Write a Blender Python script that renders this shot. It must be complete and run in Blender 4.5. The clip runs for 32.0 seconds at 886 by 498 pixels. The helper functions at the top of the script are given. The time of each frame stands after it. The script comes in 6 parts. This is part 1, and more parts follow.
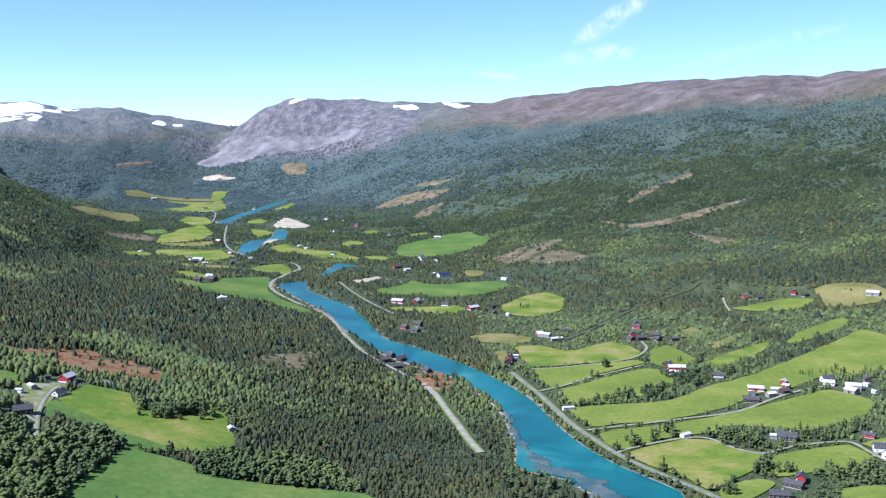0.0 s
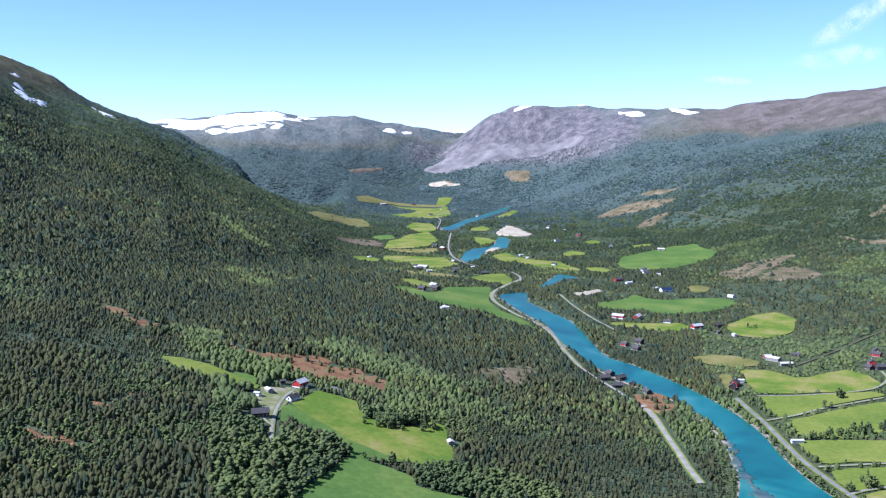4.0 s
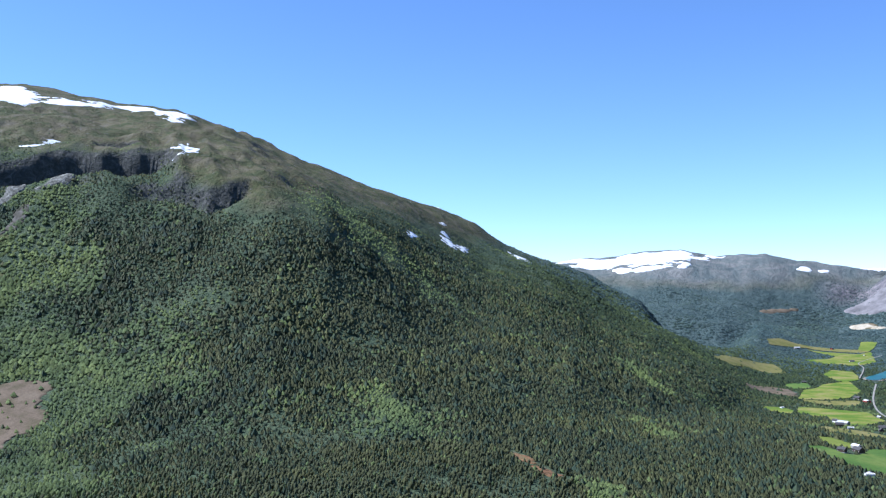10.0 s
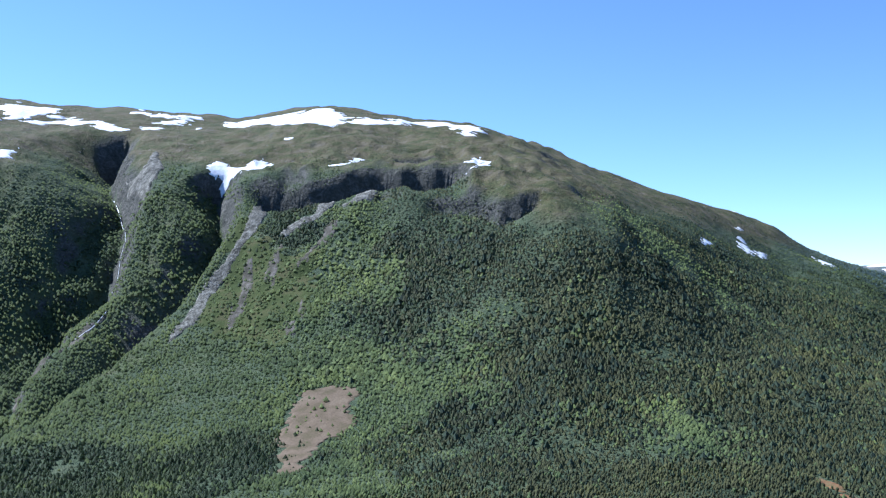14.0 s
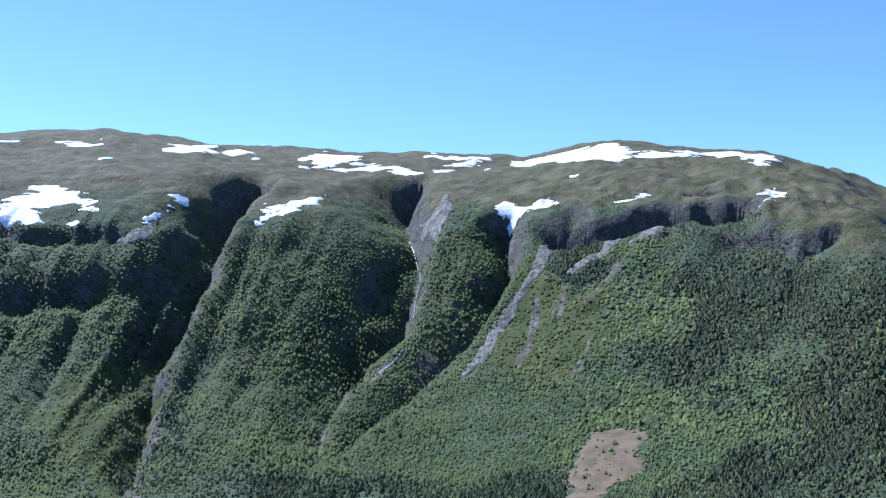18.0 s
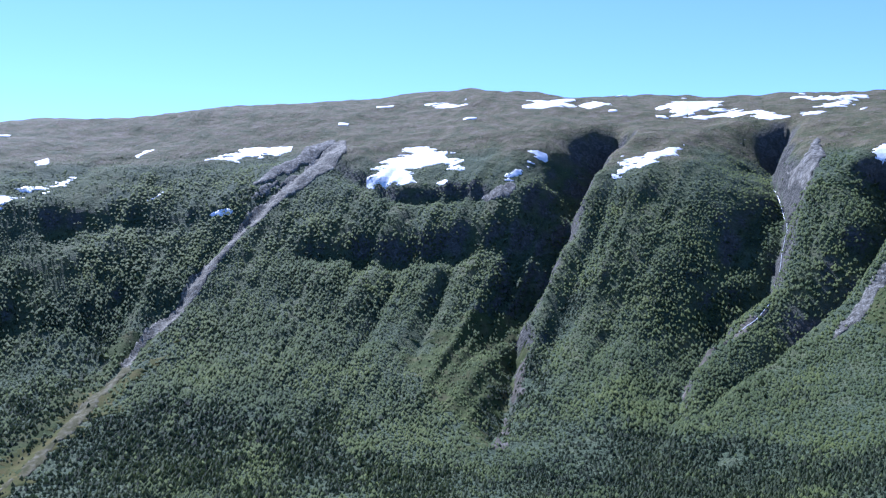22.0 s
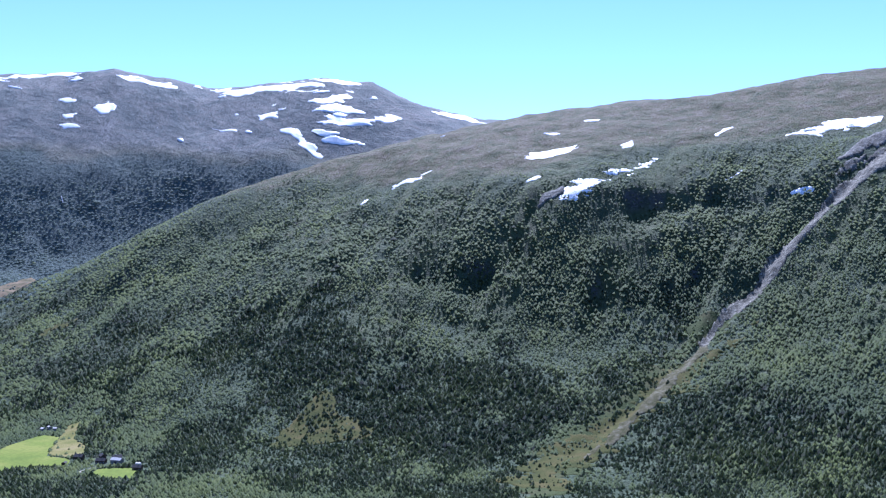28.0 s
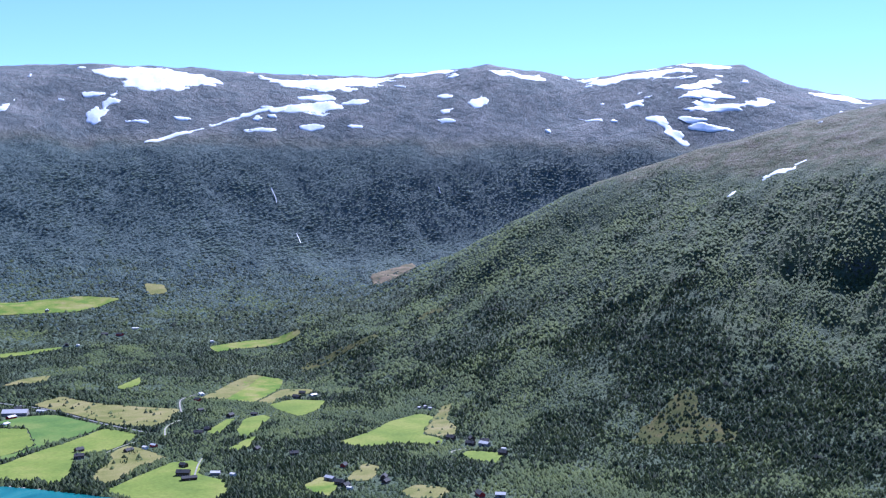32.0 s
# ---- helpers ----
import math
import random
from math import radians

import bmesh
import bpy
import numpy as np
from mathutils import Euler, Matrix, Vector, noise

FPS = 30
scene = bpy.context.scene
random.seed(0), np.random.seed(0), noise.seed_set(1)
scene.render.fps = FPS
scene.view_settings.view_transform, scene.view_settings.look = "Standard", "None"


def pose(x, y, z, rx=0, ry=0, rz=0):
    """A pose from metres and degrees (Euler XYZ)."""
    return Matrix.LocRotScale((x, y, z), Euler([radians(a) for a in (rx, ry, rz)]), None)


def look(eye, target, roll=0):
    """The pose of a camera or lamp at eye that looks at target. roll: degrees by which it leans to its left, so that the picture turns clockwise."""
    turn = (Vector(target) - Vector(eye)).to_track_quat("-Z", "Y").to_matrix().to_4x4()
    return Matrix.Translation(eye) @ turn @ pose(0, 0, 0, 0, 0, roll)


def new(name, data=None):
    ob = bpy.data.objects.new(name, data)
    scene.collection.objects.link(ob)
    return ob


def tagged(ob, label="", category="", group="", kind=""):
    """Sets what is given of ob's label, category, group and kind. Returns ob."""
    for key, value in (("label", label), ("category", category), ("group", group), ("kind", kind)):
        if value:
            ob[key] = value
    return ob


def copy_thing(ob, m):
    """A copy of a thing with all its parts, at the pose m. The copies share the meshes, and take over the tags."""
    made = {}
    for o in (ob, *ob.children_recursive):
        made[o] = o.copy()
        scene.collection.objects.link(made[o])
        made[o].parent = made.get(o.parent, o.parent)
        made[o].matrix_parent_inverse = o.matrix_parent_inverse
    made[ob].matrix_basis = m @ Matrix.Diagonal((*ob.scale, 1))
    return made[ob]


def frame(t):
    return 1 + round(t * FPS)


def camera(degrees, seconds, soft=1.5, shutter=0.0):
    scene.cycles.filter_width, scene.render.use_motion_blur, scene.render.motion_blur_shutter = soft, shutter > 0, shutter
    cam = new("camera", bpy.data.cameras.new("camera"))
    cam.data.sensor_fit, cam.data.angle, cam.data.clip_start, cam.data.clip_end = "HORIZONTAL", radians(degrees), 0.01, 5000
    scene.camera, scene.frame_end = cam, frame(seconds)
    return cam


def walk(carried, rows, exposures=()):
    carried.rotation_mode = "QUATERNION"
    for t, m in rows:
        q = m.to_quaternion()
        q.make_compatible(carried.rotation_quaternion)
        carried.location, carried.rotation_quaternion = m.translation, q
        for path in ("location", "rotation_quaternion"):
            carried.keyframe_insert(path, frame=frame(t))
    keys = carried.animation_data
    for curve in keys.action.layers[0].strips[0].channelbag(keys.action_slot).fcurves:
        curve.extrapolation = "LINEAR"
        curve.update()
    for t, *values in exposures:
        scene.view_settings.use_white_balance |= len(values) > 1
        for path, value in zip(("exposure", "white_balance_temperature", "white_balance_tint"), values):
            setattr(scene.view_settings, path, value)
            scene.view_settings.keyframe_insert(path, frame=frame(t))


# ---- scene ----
cam = camera(47.51, 32.0, 1.25)
# seconds, place, then the turn to the left, the tilt upwards and the lean, in degrees
PATH = [
    (0, -0.0, -0.0, 220.0, 0.00, -5.95, 0.02),
    (0.5, 0.0, -0.1, 221.4, 1.46, -5.92, 0.06),
    (1, 0.0, -0.2, 222.9, 3.00, -5.92, 0.05),
    (1.5, 0.0, -0.2, 224.3, 4.62, -5.90, 0.03),
    (2, 0.0, -0.3, 225.7, 6.16, -5.91, 0.02),
    (2.5, 0.0, -0.3, 227.2, 7.58, -5.89, 0.02),
    (3, 0.0, -0.4, 228.7, 9.11, -5.89, -0.00),
    (3.5, 0.0, -0.4, 230.2, 10.83, -5.88, 0.05),
    (5.5, -0.1, -0.4, 236.4, 18.07, -4.60, 0.09),
    (6, -0.1, -0.5, 238.0, 19.93, -4.02, 0.11),
    (6.5, -0.1, -0.5, 239.5, 21.78, -3.25, 0.12),
    (7, -0.1, -0.6, 241.1, 23.66, -2.38, 0.11),
    (7.5, -0.0, -0.7, 242.6, 25.53, -1.50, 0.09),
    (8, 0.0, -0.7, 244.2, 27.43, -0.63, 0.07),
    (8.5, 0.2, -0.8, 245.7, 29.33, 0.25, 0.13),
    (9, 0.3, -0.9, 247.2, 31.26, 1.13, 0.13),
    (9.5, 0.4, -1.0, 248.7, 33.28, 1.74, 0.16),
    (10, 0.6, -1.1, 250.2, 35.37, 1.90, 0.11),
    (10.5, 0.7, -1.1, 251.7, 37.49, 1.91, 0.09),
    (11, 0.9, -1.1, 253.1, 39.61, 1.91, 0.08),
    (11.5, 1.1, -1.2, 254.6, 41.73, 1.93, 0.09),
    (12, 1.3, -1.2, 256.1, 43.75, 1.95, 0.06),
    (12.5, 1.5, -1.1, 257.6, 45.77, 1.96, 0.07),
    (13, 1.8, -0.9, 259.1, 47.78, 1.98, 0.02),
    (13.5, 2.0, -0.8, 260.6, 49.84, 2.00, 0.01),
    (14, 2.2, -0.7, 262.1, 51.82, 2.04, -0.02),
    (14.5, 2.5, -0.5, 263.6, 53.64, 2.34, -0.04),
    (16.5, 3.6, 0.6, 269.6, 61.21, 3.73, -0.05),
    (17, 3.9, 0.9, 271.2, 63.44, 3.75, -0.02),
    (17.5, 4.2, 1.2, 272.7, 65.78, 3.79, -0.07),
    (18, 4.5, 1.5, 274.2, 68.13, 3.82, -0.08),
    (18.5, 4.8, 1.8, 275.8, 70.49, 3.85, -0.06),
    (19, 5.1, 2.1, 277.4, 72.88, 3.83, -0.07),
    (19.5, 5.4, 2.5, 278.9, 75.29, 2.86, -0.08),
    (20, 5.8, 2.8, 280.5, 77.71, 1.16, -0.19),
    (20.5, 6.1, 3.1, 282.3, 80.25, 0.68, -0.20),
    (21, 6.4, 3.4, 284.0, 83.21, 0.74, -0.22),
    (21.5, 6.7, 3.7, 285.7, 85.91, 0.78, -0.20),
    (22, 7.0, 4.0, 287.4, 88.41, 0.82, -0.19),
    (22.5, 7.3, 4.2, 289.2, 90.95, 0.81, -0.19),
    (23, 7.6, 4.4, 291.0, 93.77, 0.68, -0.20),
    (23.5, 7.9, 4.7, 292.8, 96.70, 0.56, -0.17),
    (24, 8.2, 4.9, 294.6, 99.56, 0.45, -0.10),
    (24.5, 8.4, 5.2, 296.5, 102.43, 0.42, -0.11),
    (25, 8.6, 5.4, 298.3, 105.26, 0.44, -0.07),
    (25.5, 8.8, 5.7, 300.2, 107.83, 0.47, -0.05),
    (27.5, 9.3, 7.0, 307.7, 117.93, -0.33, 0.10),
    (28, 9.4, 7.3, 309.6, 120.53, -1.01, 0.15),
    (28.5, 9.3, 7.7, 311.6, 123.12, -1.62, 0.14),
    (29, 9.3, 8.2, 313.5, 125.78, -1.88, 0.13),
    (29.5, 9.3, 8.6, 315.4, 128.09, -1.88, 0.21),
    (30, 9.2, 9.0, 317.4, 130.69, -1.90, 0.21),
    (30.5, 9.2, 9.4, 319.3, 133.39, -1.91, 0.23),
    (31, 9.1, 9.9, 321.2, 136.03, -1.93, 0.28),
    (31.5, 9.1, 10.3, 323.1, 138.30, -1.94, 0.27),
    (32, 9.0, 10.7, 325.0, 141.06, -1.94, 0.35),
]
walk(cam, [(t, pose(x, y, z, 90 + tilt, 0, turn) @ pose(0, 0, 0, 0, 0, lean)) for t, x, y, z, turn, tilt, lean in PATH], [(0, 1.15, 5040, 21), (7, 1.15, 4950, 20), (10, 1.08, 4980, 15), (14, 1.2, 5000, 14), (20, 1.3, 4780, 22), (25, 1.32, 4740, 27), (32, 1.27, 4740, 28)])

from mathutils.geometry import delaunay_2d_cdt

# ---- sky and sun ----
SUN_BEARING, SUN_HEIGHT = 118.0, 46.0
world = bpy.data.worlds.new("world")
scene.world = world
world.use_nodes = True
nodes, links = world.node_tree.nodes, world.node_tree.links
sky = nodes.new("ShaderNodeTexSky")
sky.sky_type = "NISHITA"
sky.sun_disc = False
sky.sun_elevation, sky.sun_rotation = radians(SUN_HEIGHT), radians(-SUN_BEARING)
sky.altitude, sky.air_density, sky.dust_density, sky.ozone_density = 1500, 0.8, 0.02, 2.5
nodes["Background"].inputs["Strength"].default_value = 0.084
links.new(sky.outputs["Color"], nodes["Background"].inputs["Color"])
sun = new("sun", bpy.data.lights.new("sun", "SUN"))
sun.data.energy, sun.data.angle, sun.data.color = 5.0, radians(0.55), (1.0, 0.94, 0.83)
sb, sh = radians(SUN_BEARING), radians(SUN_HEIGHT)
sun_from = Vector((-math.sin(sb) * math.cos(sh), math.cos(sb) * math.cos(sh), math.sin(sh)))
sun.matrix_world = look(sun_from * 3000, (0, 0, 0))


# ---- materials ----
def material(name, rough=0.9, spec=0.2):
    m = bpy.data.materials.new(name)
    m.use_nodes = True
    b = m.node_tree.nodes["Principled BSDF"]
    b.inputs["Roughness"].default_value = rough
    b.inputs["Specular IOR Level"].default_value = spec
    return m, m.node_tree.nodes, m.node_tree.links, b


def ramp(nodes, links, value, stops):
    r = nodes.new("ShaderNodeValToRGB")
    while len(r.color_ramp.elements) < len(stops):
        r.color_ramp.elements.new(0.5)
    for e, (p, c) in zip(r.color_ramp.elements, stops):
        e.position, e.color = p, (*c, 1)
    links.new(value, r.inputs["Fac"])
    return r.outputs["Color"]


def mixed(nodes, links, fac, a, b, blend="MIX"):
    n = nodes.new("ShaderNodeMix")
    n.data_type, n.blend_type = "RGBA", blend
    for value, k in ((fac, 0), (a, 6), (b, 7)):
        if hasattr(value, "links"):
            links.new(value, n.inputs[k])
        else:
            n.inputs[k].default_value = value if k == 0 else (*value, 1)
    return n.outputs[2]


def grain(nodes, links, size, detail=4.0, rough=0.55, lump=0.0):
    """Noise in world metres; size is the width of its blotches."""
    at = nodes.new("ShaderNodeNewGeometry")
    n = nodes.new("ShaderNodeTexNoise")
    n.inputs["Scale"].default_value = 1.0 / size
    n.inputs["Detail"].default_value = detail
    n.inputs["Roughness"].default_value = rough
    n.inputs["Distortion"].default_value = lump
    links.new(at.outputs["Position"], n.inputs["Vector"])
    return n.outputs["Fac"]


def bumped(nodes, links, b, height, metres, strength=1.0):
    n = nodes.new("ShaderNodeBump")
    n.inputs["Distance"].default_value = metres
    n.inputs["Strength"].default_value = strength
    links.new(height, n.inputs["Height"])
    links.new(n.outputs["Normal"], b.inputs["Normal"])


def earthy(name, stops, size, fine, bump, rough=0.9, over=None):
    """A ground cover: colours along one wide noise, broken by a fine one, with relief."""
    m, nodes, links, b = material(name, rough, 0.05 if rough > 0.7 else 0.2)
    wide, thin = grain(nodes, links, size, 3), grain(nodes, links, fine, 4, 0.65)
    c = ramp(nodes, links, wide, stops)
    c = mixed(nodes, links, 0.55, c, ramp(nodes, links, thin, [(0.3, (0.45, 0.45, 0.45)), (0.7, (1.0, 1.0, 1.0))]), "MULTIPLY")
    if over:
        spot = ramp(nodes, links, grain(nodes, links, over[1], 4, 0.6), [(over[2], (0, 0, 0)), (over[2] + 0.07, (1, 1, 1))])
        c = mixed(nodes, links, spot, c, over[0])
    links.new(c, b.inputs["Base Color"])
    bumped(nodes, links, b, thin, bump)
    return m


def streaky(name, stops, across, down, bump):
    """Bare rock: bands that run down the face, broken by joints."""
    m, nodes, links, b = material(name, 0.9, 0.2)
    at, squeeze = nodes.new("ShaderNodeNewGeometry"), nodes.new("ShaderNodeMapping")
    squeeze.inputs["Scale"].default_value = (1 / across, 1 / across, 1 / down)
    links.new(at.outputs["Position"], squeeze.inputs["Vector"])
    bands = nodes.new("ShaderNodeTexNoise")
    bands.inputs["Scale"].default_value, bands.inputs["Detail"].default_value, bands.inputs["Roughness"].default_value = 1.0, 6.0, 0.7
    links.new(squeeze.outputs["Vector"], bands.inputs["Vector"])
    joints = nodes.new("ShaderNodeTexVoronoi")
    joints.feature = "DISTANCE_TO_EDGE"
    joints.inputs["Scale"].default_value = 1.4
    links.new(squeeze.outputs["Vector"], joints.inputs["Vector"])
    c = ramp(nodes, links, bands.outputs["Fac"], stops)
    c = mixed(nodes, links, 0.8, c, ramp(nodes, links, joints.outputs["Distance"], [(0.0, (0.35, 0.35, 0.33)), (0.09, (1.0, 1.0, 1.0))]), "MULTIPLY")
    c = mixed(nodes, links, 0.6, c, ramp(nodes, links, grain(nodes, links, 2.5, 4, 0.7), [(0.35, (0.45, 0.45, 0.42)), (0.62, (1.1, 1.1, 1.1))]), "MULTIPLY")
    links.new(c, b.inputs["Base Color"])
    bumped(nodes, links, b, bands.outputs["Fac"], bump)
    return m


def plain(name, colour, rough=0.7, spec=0.3, size=2.0, vary=0.25, bump=0.0):
    """A painted or mineral surface with blotches and grain."""
    m, nodes, links, b = material(name, rough, spec)
    lo = tuple(c * (1 - vary) for c in colour)
    hi = tuple(min(c * (1 + vary), 0.95) for c in colour)
    n = grain(nodes, links, size, 5, 0.6)
    links.new(ramp(nodes, links, n, [(0.3, lo), (0.7, hi)]), b.inputs["Base Color"])
    if bump:
        bumped(nodes, links, b, n, bump)
    return m


def leafy(name, dark, mid, light, size=1.2, soft=0.38, lets=0.36, gap=0.06):
    """Foliage: each tree has its own tone, with a fine mottle of leaf and gap."""
    m, nodes, links, b = material(name, 0.75, 0.15)
    b.inputs["Sheen Weight"].default_value = 0.03
    b.inputs["Sheen Roughness"].default_value = 0.45
    b.inputs["Sheen Tint"].default_value = (0.80, 0.90, 1.0, 1)
    geo = nodes.new("ShaderNodeNewGeometry")
    tone = ramp(nodes, links, geo.outputs["Random Per Island"], [(0.0, dark), (0.55, mid), (1.0, light)])
    fine = grain(nodes, links, size, 3, 0.7)
    c = mixed(nodes, links, 0.75, tone, ramp(nodes, links, fine, [(0.36, (0.50, 0.52, 0.50)), (0.62, (1.28, 1.25, 1.15))]), "MULTIPLY")
    stand = ramp(nodes, links, grain(nodes, links, 130, 3, 0.6), [(0.34, (0.74, 0.80, 0.88)), (0.5, (0.97, 0.98, 0.98)), (0.66, (1.22, 1.18, 1.0))])
    c = mixed(nodes, links, 1.0, c, stand, "MULTIPLY")
    links.new(c, b.inputs["Base Color"])
    # leaves turn towards the sky
    lean = nodes.new("ShaderNodeMix")
    lean.data_type = "VECTOR"
    lean.inputs[0].default_value = soft
    links.new(geo.outputs["Normal"], lean.inputs[4])
    lean.inputs[5].default_value = (0, 0, 1)
    relief = nodes.new("ShaderNodeBump")
    relief.inputs["Distance"].default_value = 0.9
    links.new(fine, relief.inputs["Height"])
    links.new(lean.outputs[1], relief.inputs["Normal"])
    links.new(relief.outputs["Normal"], b.inputs["Normal"])
    thin = nodes.new("ShaderNodeBsdfTranslucent")
    links.new(c, thin.inputs["Color"])
    both = nodes.new("ShaderNodeMixShader")
    both.inputs[0].default_value = lets
    links.new(b.outputs[0], both.inputs[1])
    links.new(thin.outputs[0], both.inputs[2])
    # light finds its way between the leaves
    gaps = nodes.new("ShaderNodeBsdfTransparent")
    airy = nodes.new("ShaderNodeMixShader")
    airy.inputs[0].default_value = gap
    links.new(both.outputs[0], airy.inputs[1])
    links.new(gaps.outputs[0], airy.inputs[2])
    links.new(airy.outputs[0], nodes["Material Output"].inputs["Surface"])
    return m


def ground_cover():
    """Forest floor, pasture, mountain heath and bare rock, each where the land's own attributes put it."""
    m, nodes, links, b = material("ground", 0.92, 0.15)

    def attribute(name):
        a = nodes.new("ShaderNodeAttribute")
        a.attribute_name = name
        return a.outputs["Fac"]

    thin = grain(nodes, links, 4.0, 5, 0.65)
    mid = grain(nodes, links, 38, 5, 0.6)
    floor = ramp(nodes, links, mid, [(0.35, (0.046, 0.066, 0.034)), (0.5, (0.060, 0.082, 0.041)), (0.68, (0.082, 0.098, 0.050))])
    grassy = ramp(nodes, links, mid, [(0.35, (0.058, 0.076, 0.022)), (0.5, (0.076, 0.090, 0.028)), (0.66, (0.104, 0.100, 0.042))])
    heath = ramp(nodes, links, mid, [(0.3, (0.046, 0.056, 0.019)), (0.43, (0.070, 0.073, 0.027)), (0.55, (0.098, 0.086, 0.042)), (0.70, (0.130, 0.110, 0.072))])
    stones = ramp(nodes, links, grain(nodes, links, 9, 5, 0.7), [(0.60, (0, 0, 0)), (0.68, (1, 1, 1))])
    heath = mixed(nodes, links, stones, heath, (0.15, 0.14, 0.12))
    rock = ramp(nodes, links, grain(nodes, links, 14, 6, 0.7, 1.5), [(0.3, (0.035, 0.038, 0.032)), (0.5, (0.070, 0.070, 0.058)), (0.7, (0.150, 0.142, 0.125))])
    # floor of the far slopes: bluer, with distance haze painted in
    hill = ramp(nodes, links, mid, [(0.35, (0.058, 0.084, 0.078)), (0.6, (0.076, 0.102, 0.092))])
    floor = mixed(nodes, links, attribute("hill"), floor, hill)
    c = mixed(nodes, links, attribute("pasture"), floor, grassy)
    c = mixed(nodes, links, attribute("alpine"), c, heath)
    high = ramp(nodes, links, grain(nodes, links, 130, 8, 0.72, 0.8), [(0.32, (0.076, 0.096, 0.092)), (0.46, (0.122, 0.136, 0.126)), (0.58, (0.168, 0.168, 0.150)), (0.70, (0.25, 0.245, 0.225))])
    fell = ramp(nodes, links, grain(nodes, links, 90, 7, 0.7, 0.6), [(0.32, (0.075, 0.066, 0.050)), (0.48, (0.125, 0.104, 0.088)), (0.60, (0.165, 0.138, 0.122)), (0.72, (0.23, 0.20, 0.18))])
    c = mixed(nodes, links, attribute("fell"), c, fell)
    c = mixed(nodes, links, attribute("slate"), c, high)
    streak = nodes.new("ShaderNodeMapping")
    streak.inputs["Scale"].default_value = (1 / 34, 1 / 34, 1 / 150)
    at = nodes.new("ShaderNodeNewGeometry")
    links.new(at.outputs["Position"], streak.inputs["Vector"])
    veins = nodes.new("ShaderNodeTexNoise")
    veins.inputs["Scale"].default_value, veins.inputs["Detail"].default_value, veins.inputs["Roughness"].default_value = 1.0, 7.0, 0.68
    links.new(streak.outputs["Vector"], veins.inputs["Vector"])
    cliff = ramp(nodes, links, veins.outputs["Fac"], [(0.34, (0.075, 0.076, 0.082)), (0.47, (0.130, 0.120, 0.122)), (0.58, (0.185, 0.165, 0.162)), (0.7, (0.26, 0.235, 0.228))])
    c = mixed(nodes, links, attribute("cliff"), c, cliff)
    c = mixed(nodes, links, attribute("rock"), c, rock)
    c = mixed(nodes, links, 0.5, c, ramp(nodes, links, thin, [(0.3, (0.5, 0.5, 0.5)), (0.7, (1.05, 1.05, 1.05))]), "MULTIPLY")
    links.new(c, b.inputs["Base Color"])
    crag = nodes.new("ShaderNodeMath")
    crag.operation = "MULTIPLY_ADD"
    links.new(grain(nodes, links, 70, 7, 0.7), crag.inputs[0])
    crag.inputs[1].default_value = 9.0
    links.new(thin, crag.inputs[2])
    bumped(nodes, links, b, crag.outputs[0], 2.2)
    return m


GROUND = ground_cover()
MEADOW = earthy("meadow", [(0.35, (0.118, 0.158, 0.026)), (0.5, (0.146, 0.182, 0.030)), (0.66, (0.188, 0.206, 0.042))], 70, 5.0, 0.25)
LUSH = earthy("green_meadow", [(0.35, (0.074, 0.128, 0.028)), (0.5, (0.094, 0.152, 0.031)), (0.66, (0.134, 0.176, 0.040))], 60, 5.0, 0.25)
MOWN = earthy("mown_meadow", [(0.38, (0.100, 0.155, 0.020)), (0.47, (0.145, 0.180, 0.028)), (0.56, (0.190, 0.198, 0.042)), (0.66, (0.235, 0.210, 0.070))], 40, 4.0, 0.25)
DRY = earthy("dry_grass", [(0.32, (0.125, 0.128, 0.032)), (0.45, (0.165, 0.155, 0.046)), (0.58, (0.198, 0.175, 0.060)), (0.70, (0.225, 0.190, 0.078))], 34, 3.0, 0.5)
HEATH_RED = earthy("felled_heath", [(0.35, (0.13, 0.078, 0.038)), (0.5, (0.215, 0.112, 0.056)), (0.65, (0.19, 0.135, 0.062))], 14, 2.5, 0.8)
HEATH_TAN = earthy("open_heath", [(0.35, (0.105, 0.086, 0.050)), (0.5, (0.143, 0.108, 0.072)), (0.65, (0.165, 0.128, 0.086))], 25, 3.0, 0.6)
FELLED = earthy("felled_ground", [(0.35, (0.092, 0.086, 0.042)), (0.5, (0.147, 0.117, 0.067)), (0.65, (0.201, 0.153, 0.095))], 26, 4.0, 0.7)
GRASS_SLOPE = earthy("grass_slope", [(0.35, (0.052, 0.060, 0.014)), (0.5, (0.074, 0.075, 0.019)), (0.65, (0.100, 0.086, 0.028))], 22, 3.0, 0.6)
FERN = earthy("fern_slope", [(0.35, (0.048, 0.064, 0.020)), (0.5, (0.062, 0.077, 0.025)), (0.65, (0.086, 0.085, 0.036))], 26, 3.5, 0.8)
CHUTE = earthy("gravel_chute", [(0.35, (0.068, 0.064, 0.046)), (0.5, (0.100, 0.090, 0.070)), (0.66, (0.148, 0.134, 0.116))], 12, 3.0, 0.8)
ROCK = streaky("bare_rock", [(0.34, (0.040, 0.038, 0.028)), (0.46, (0.105, 0.100, 0.080)), (0.56, (0.19, 0.182, 0.152)), (0.68, (0.32, 0.31, 0.265))], 9, 34, 4.0)
TALUS = earthy("talus", [(0.32, (0.12, 0.112, 0.110)), (0.5, (0.17, 0.157, 0.153)), (0.66, (0.23, 0.212, 0.205))], 60, 12.0, 2.5)
SCREE = streaky("pale_scree", [(0.36, (0.050, 0.046, 0.030)), (0.48, (0.125, 0.116, 0.088)), (0.57, (0.20, 0.19, 0.145)), (0.70, (0.36, 0.345, 0.28))], 8, 20, 3.0)
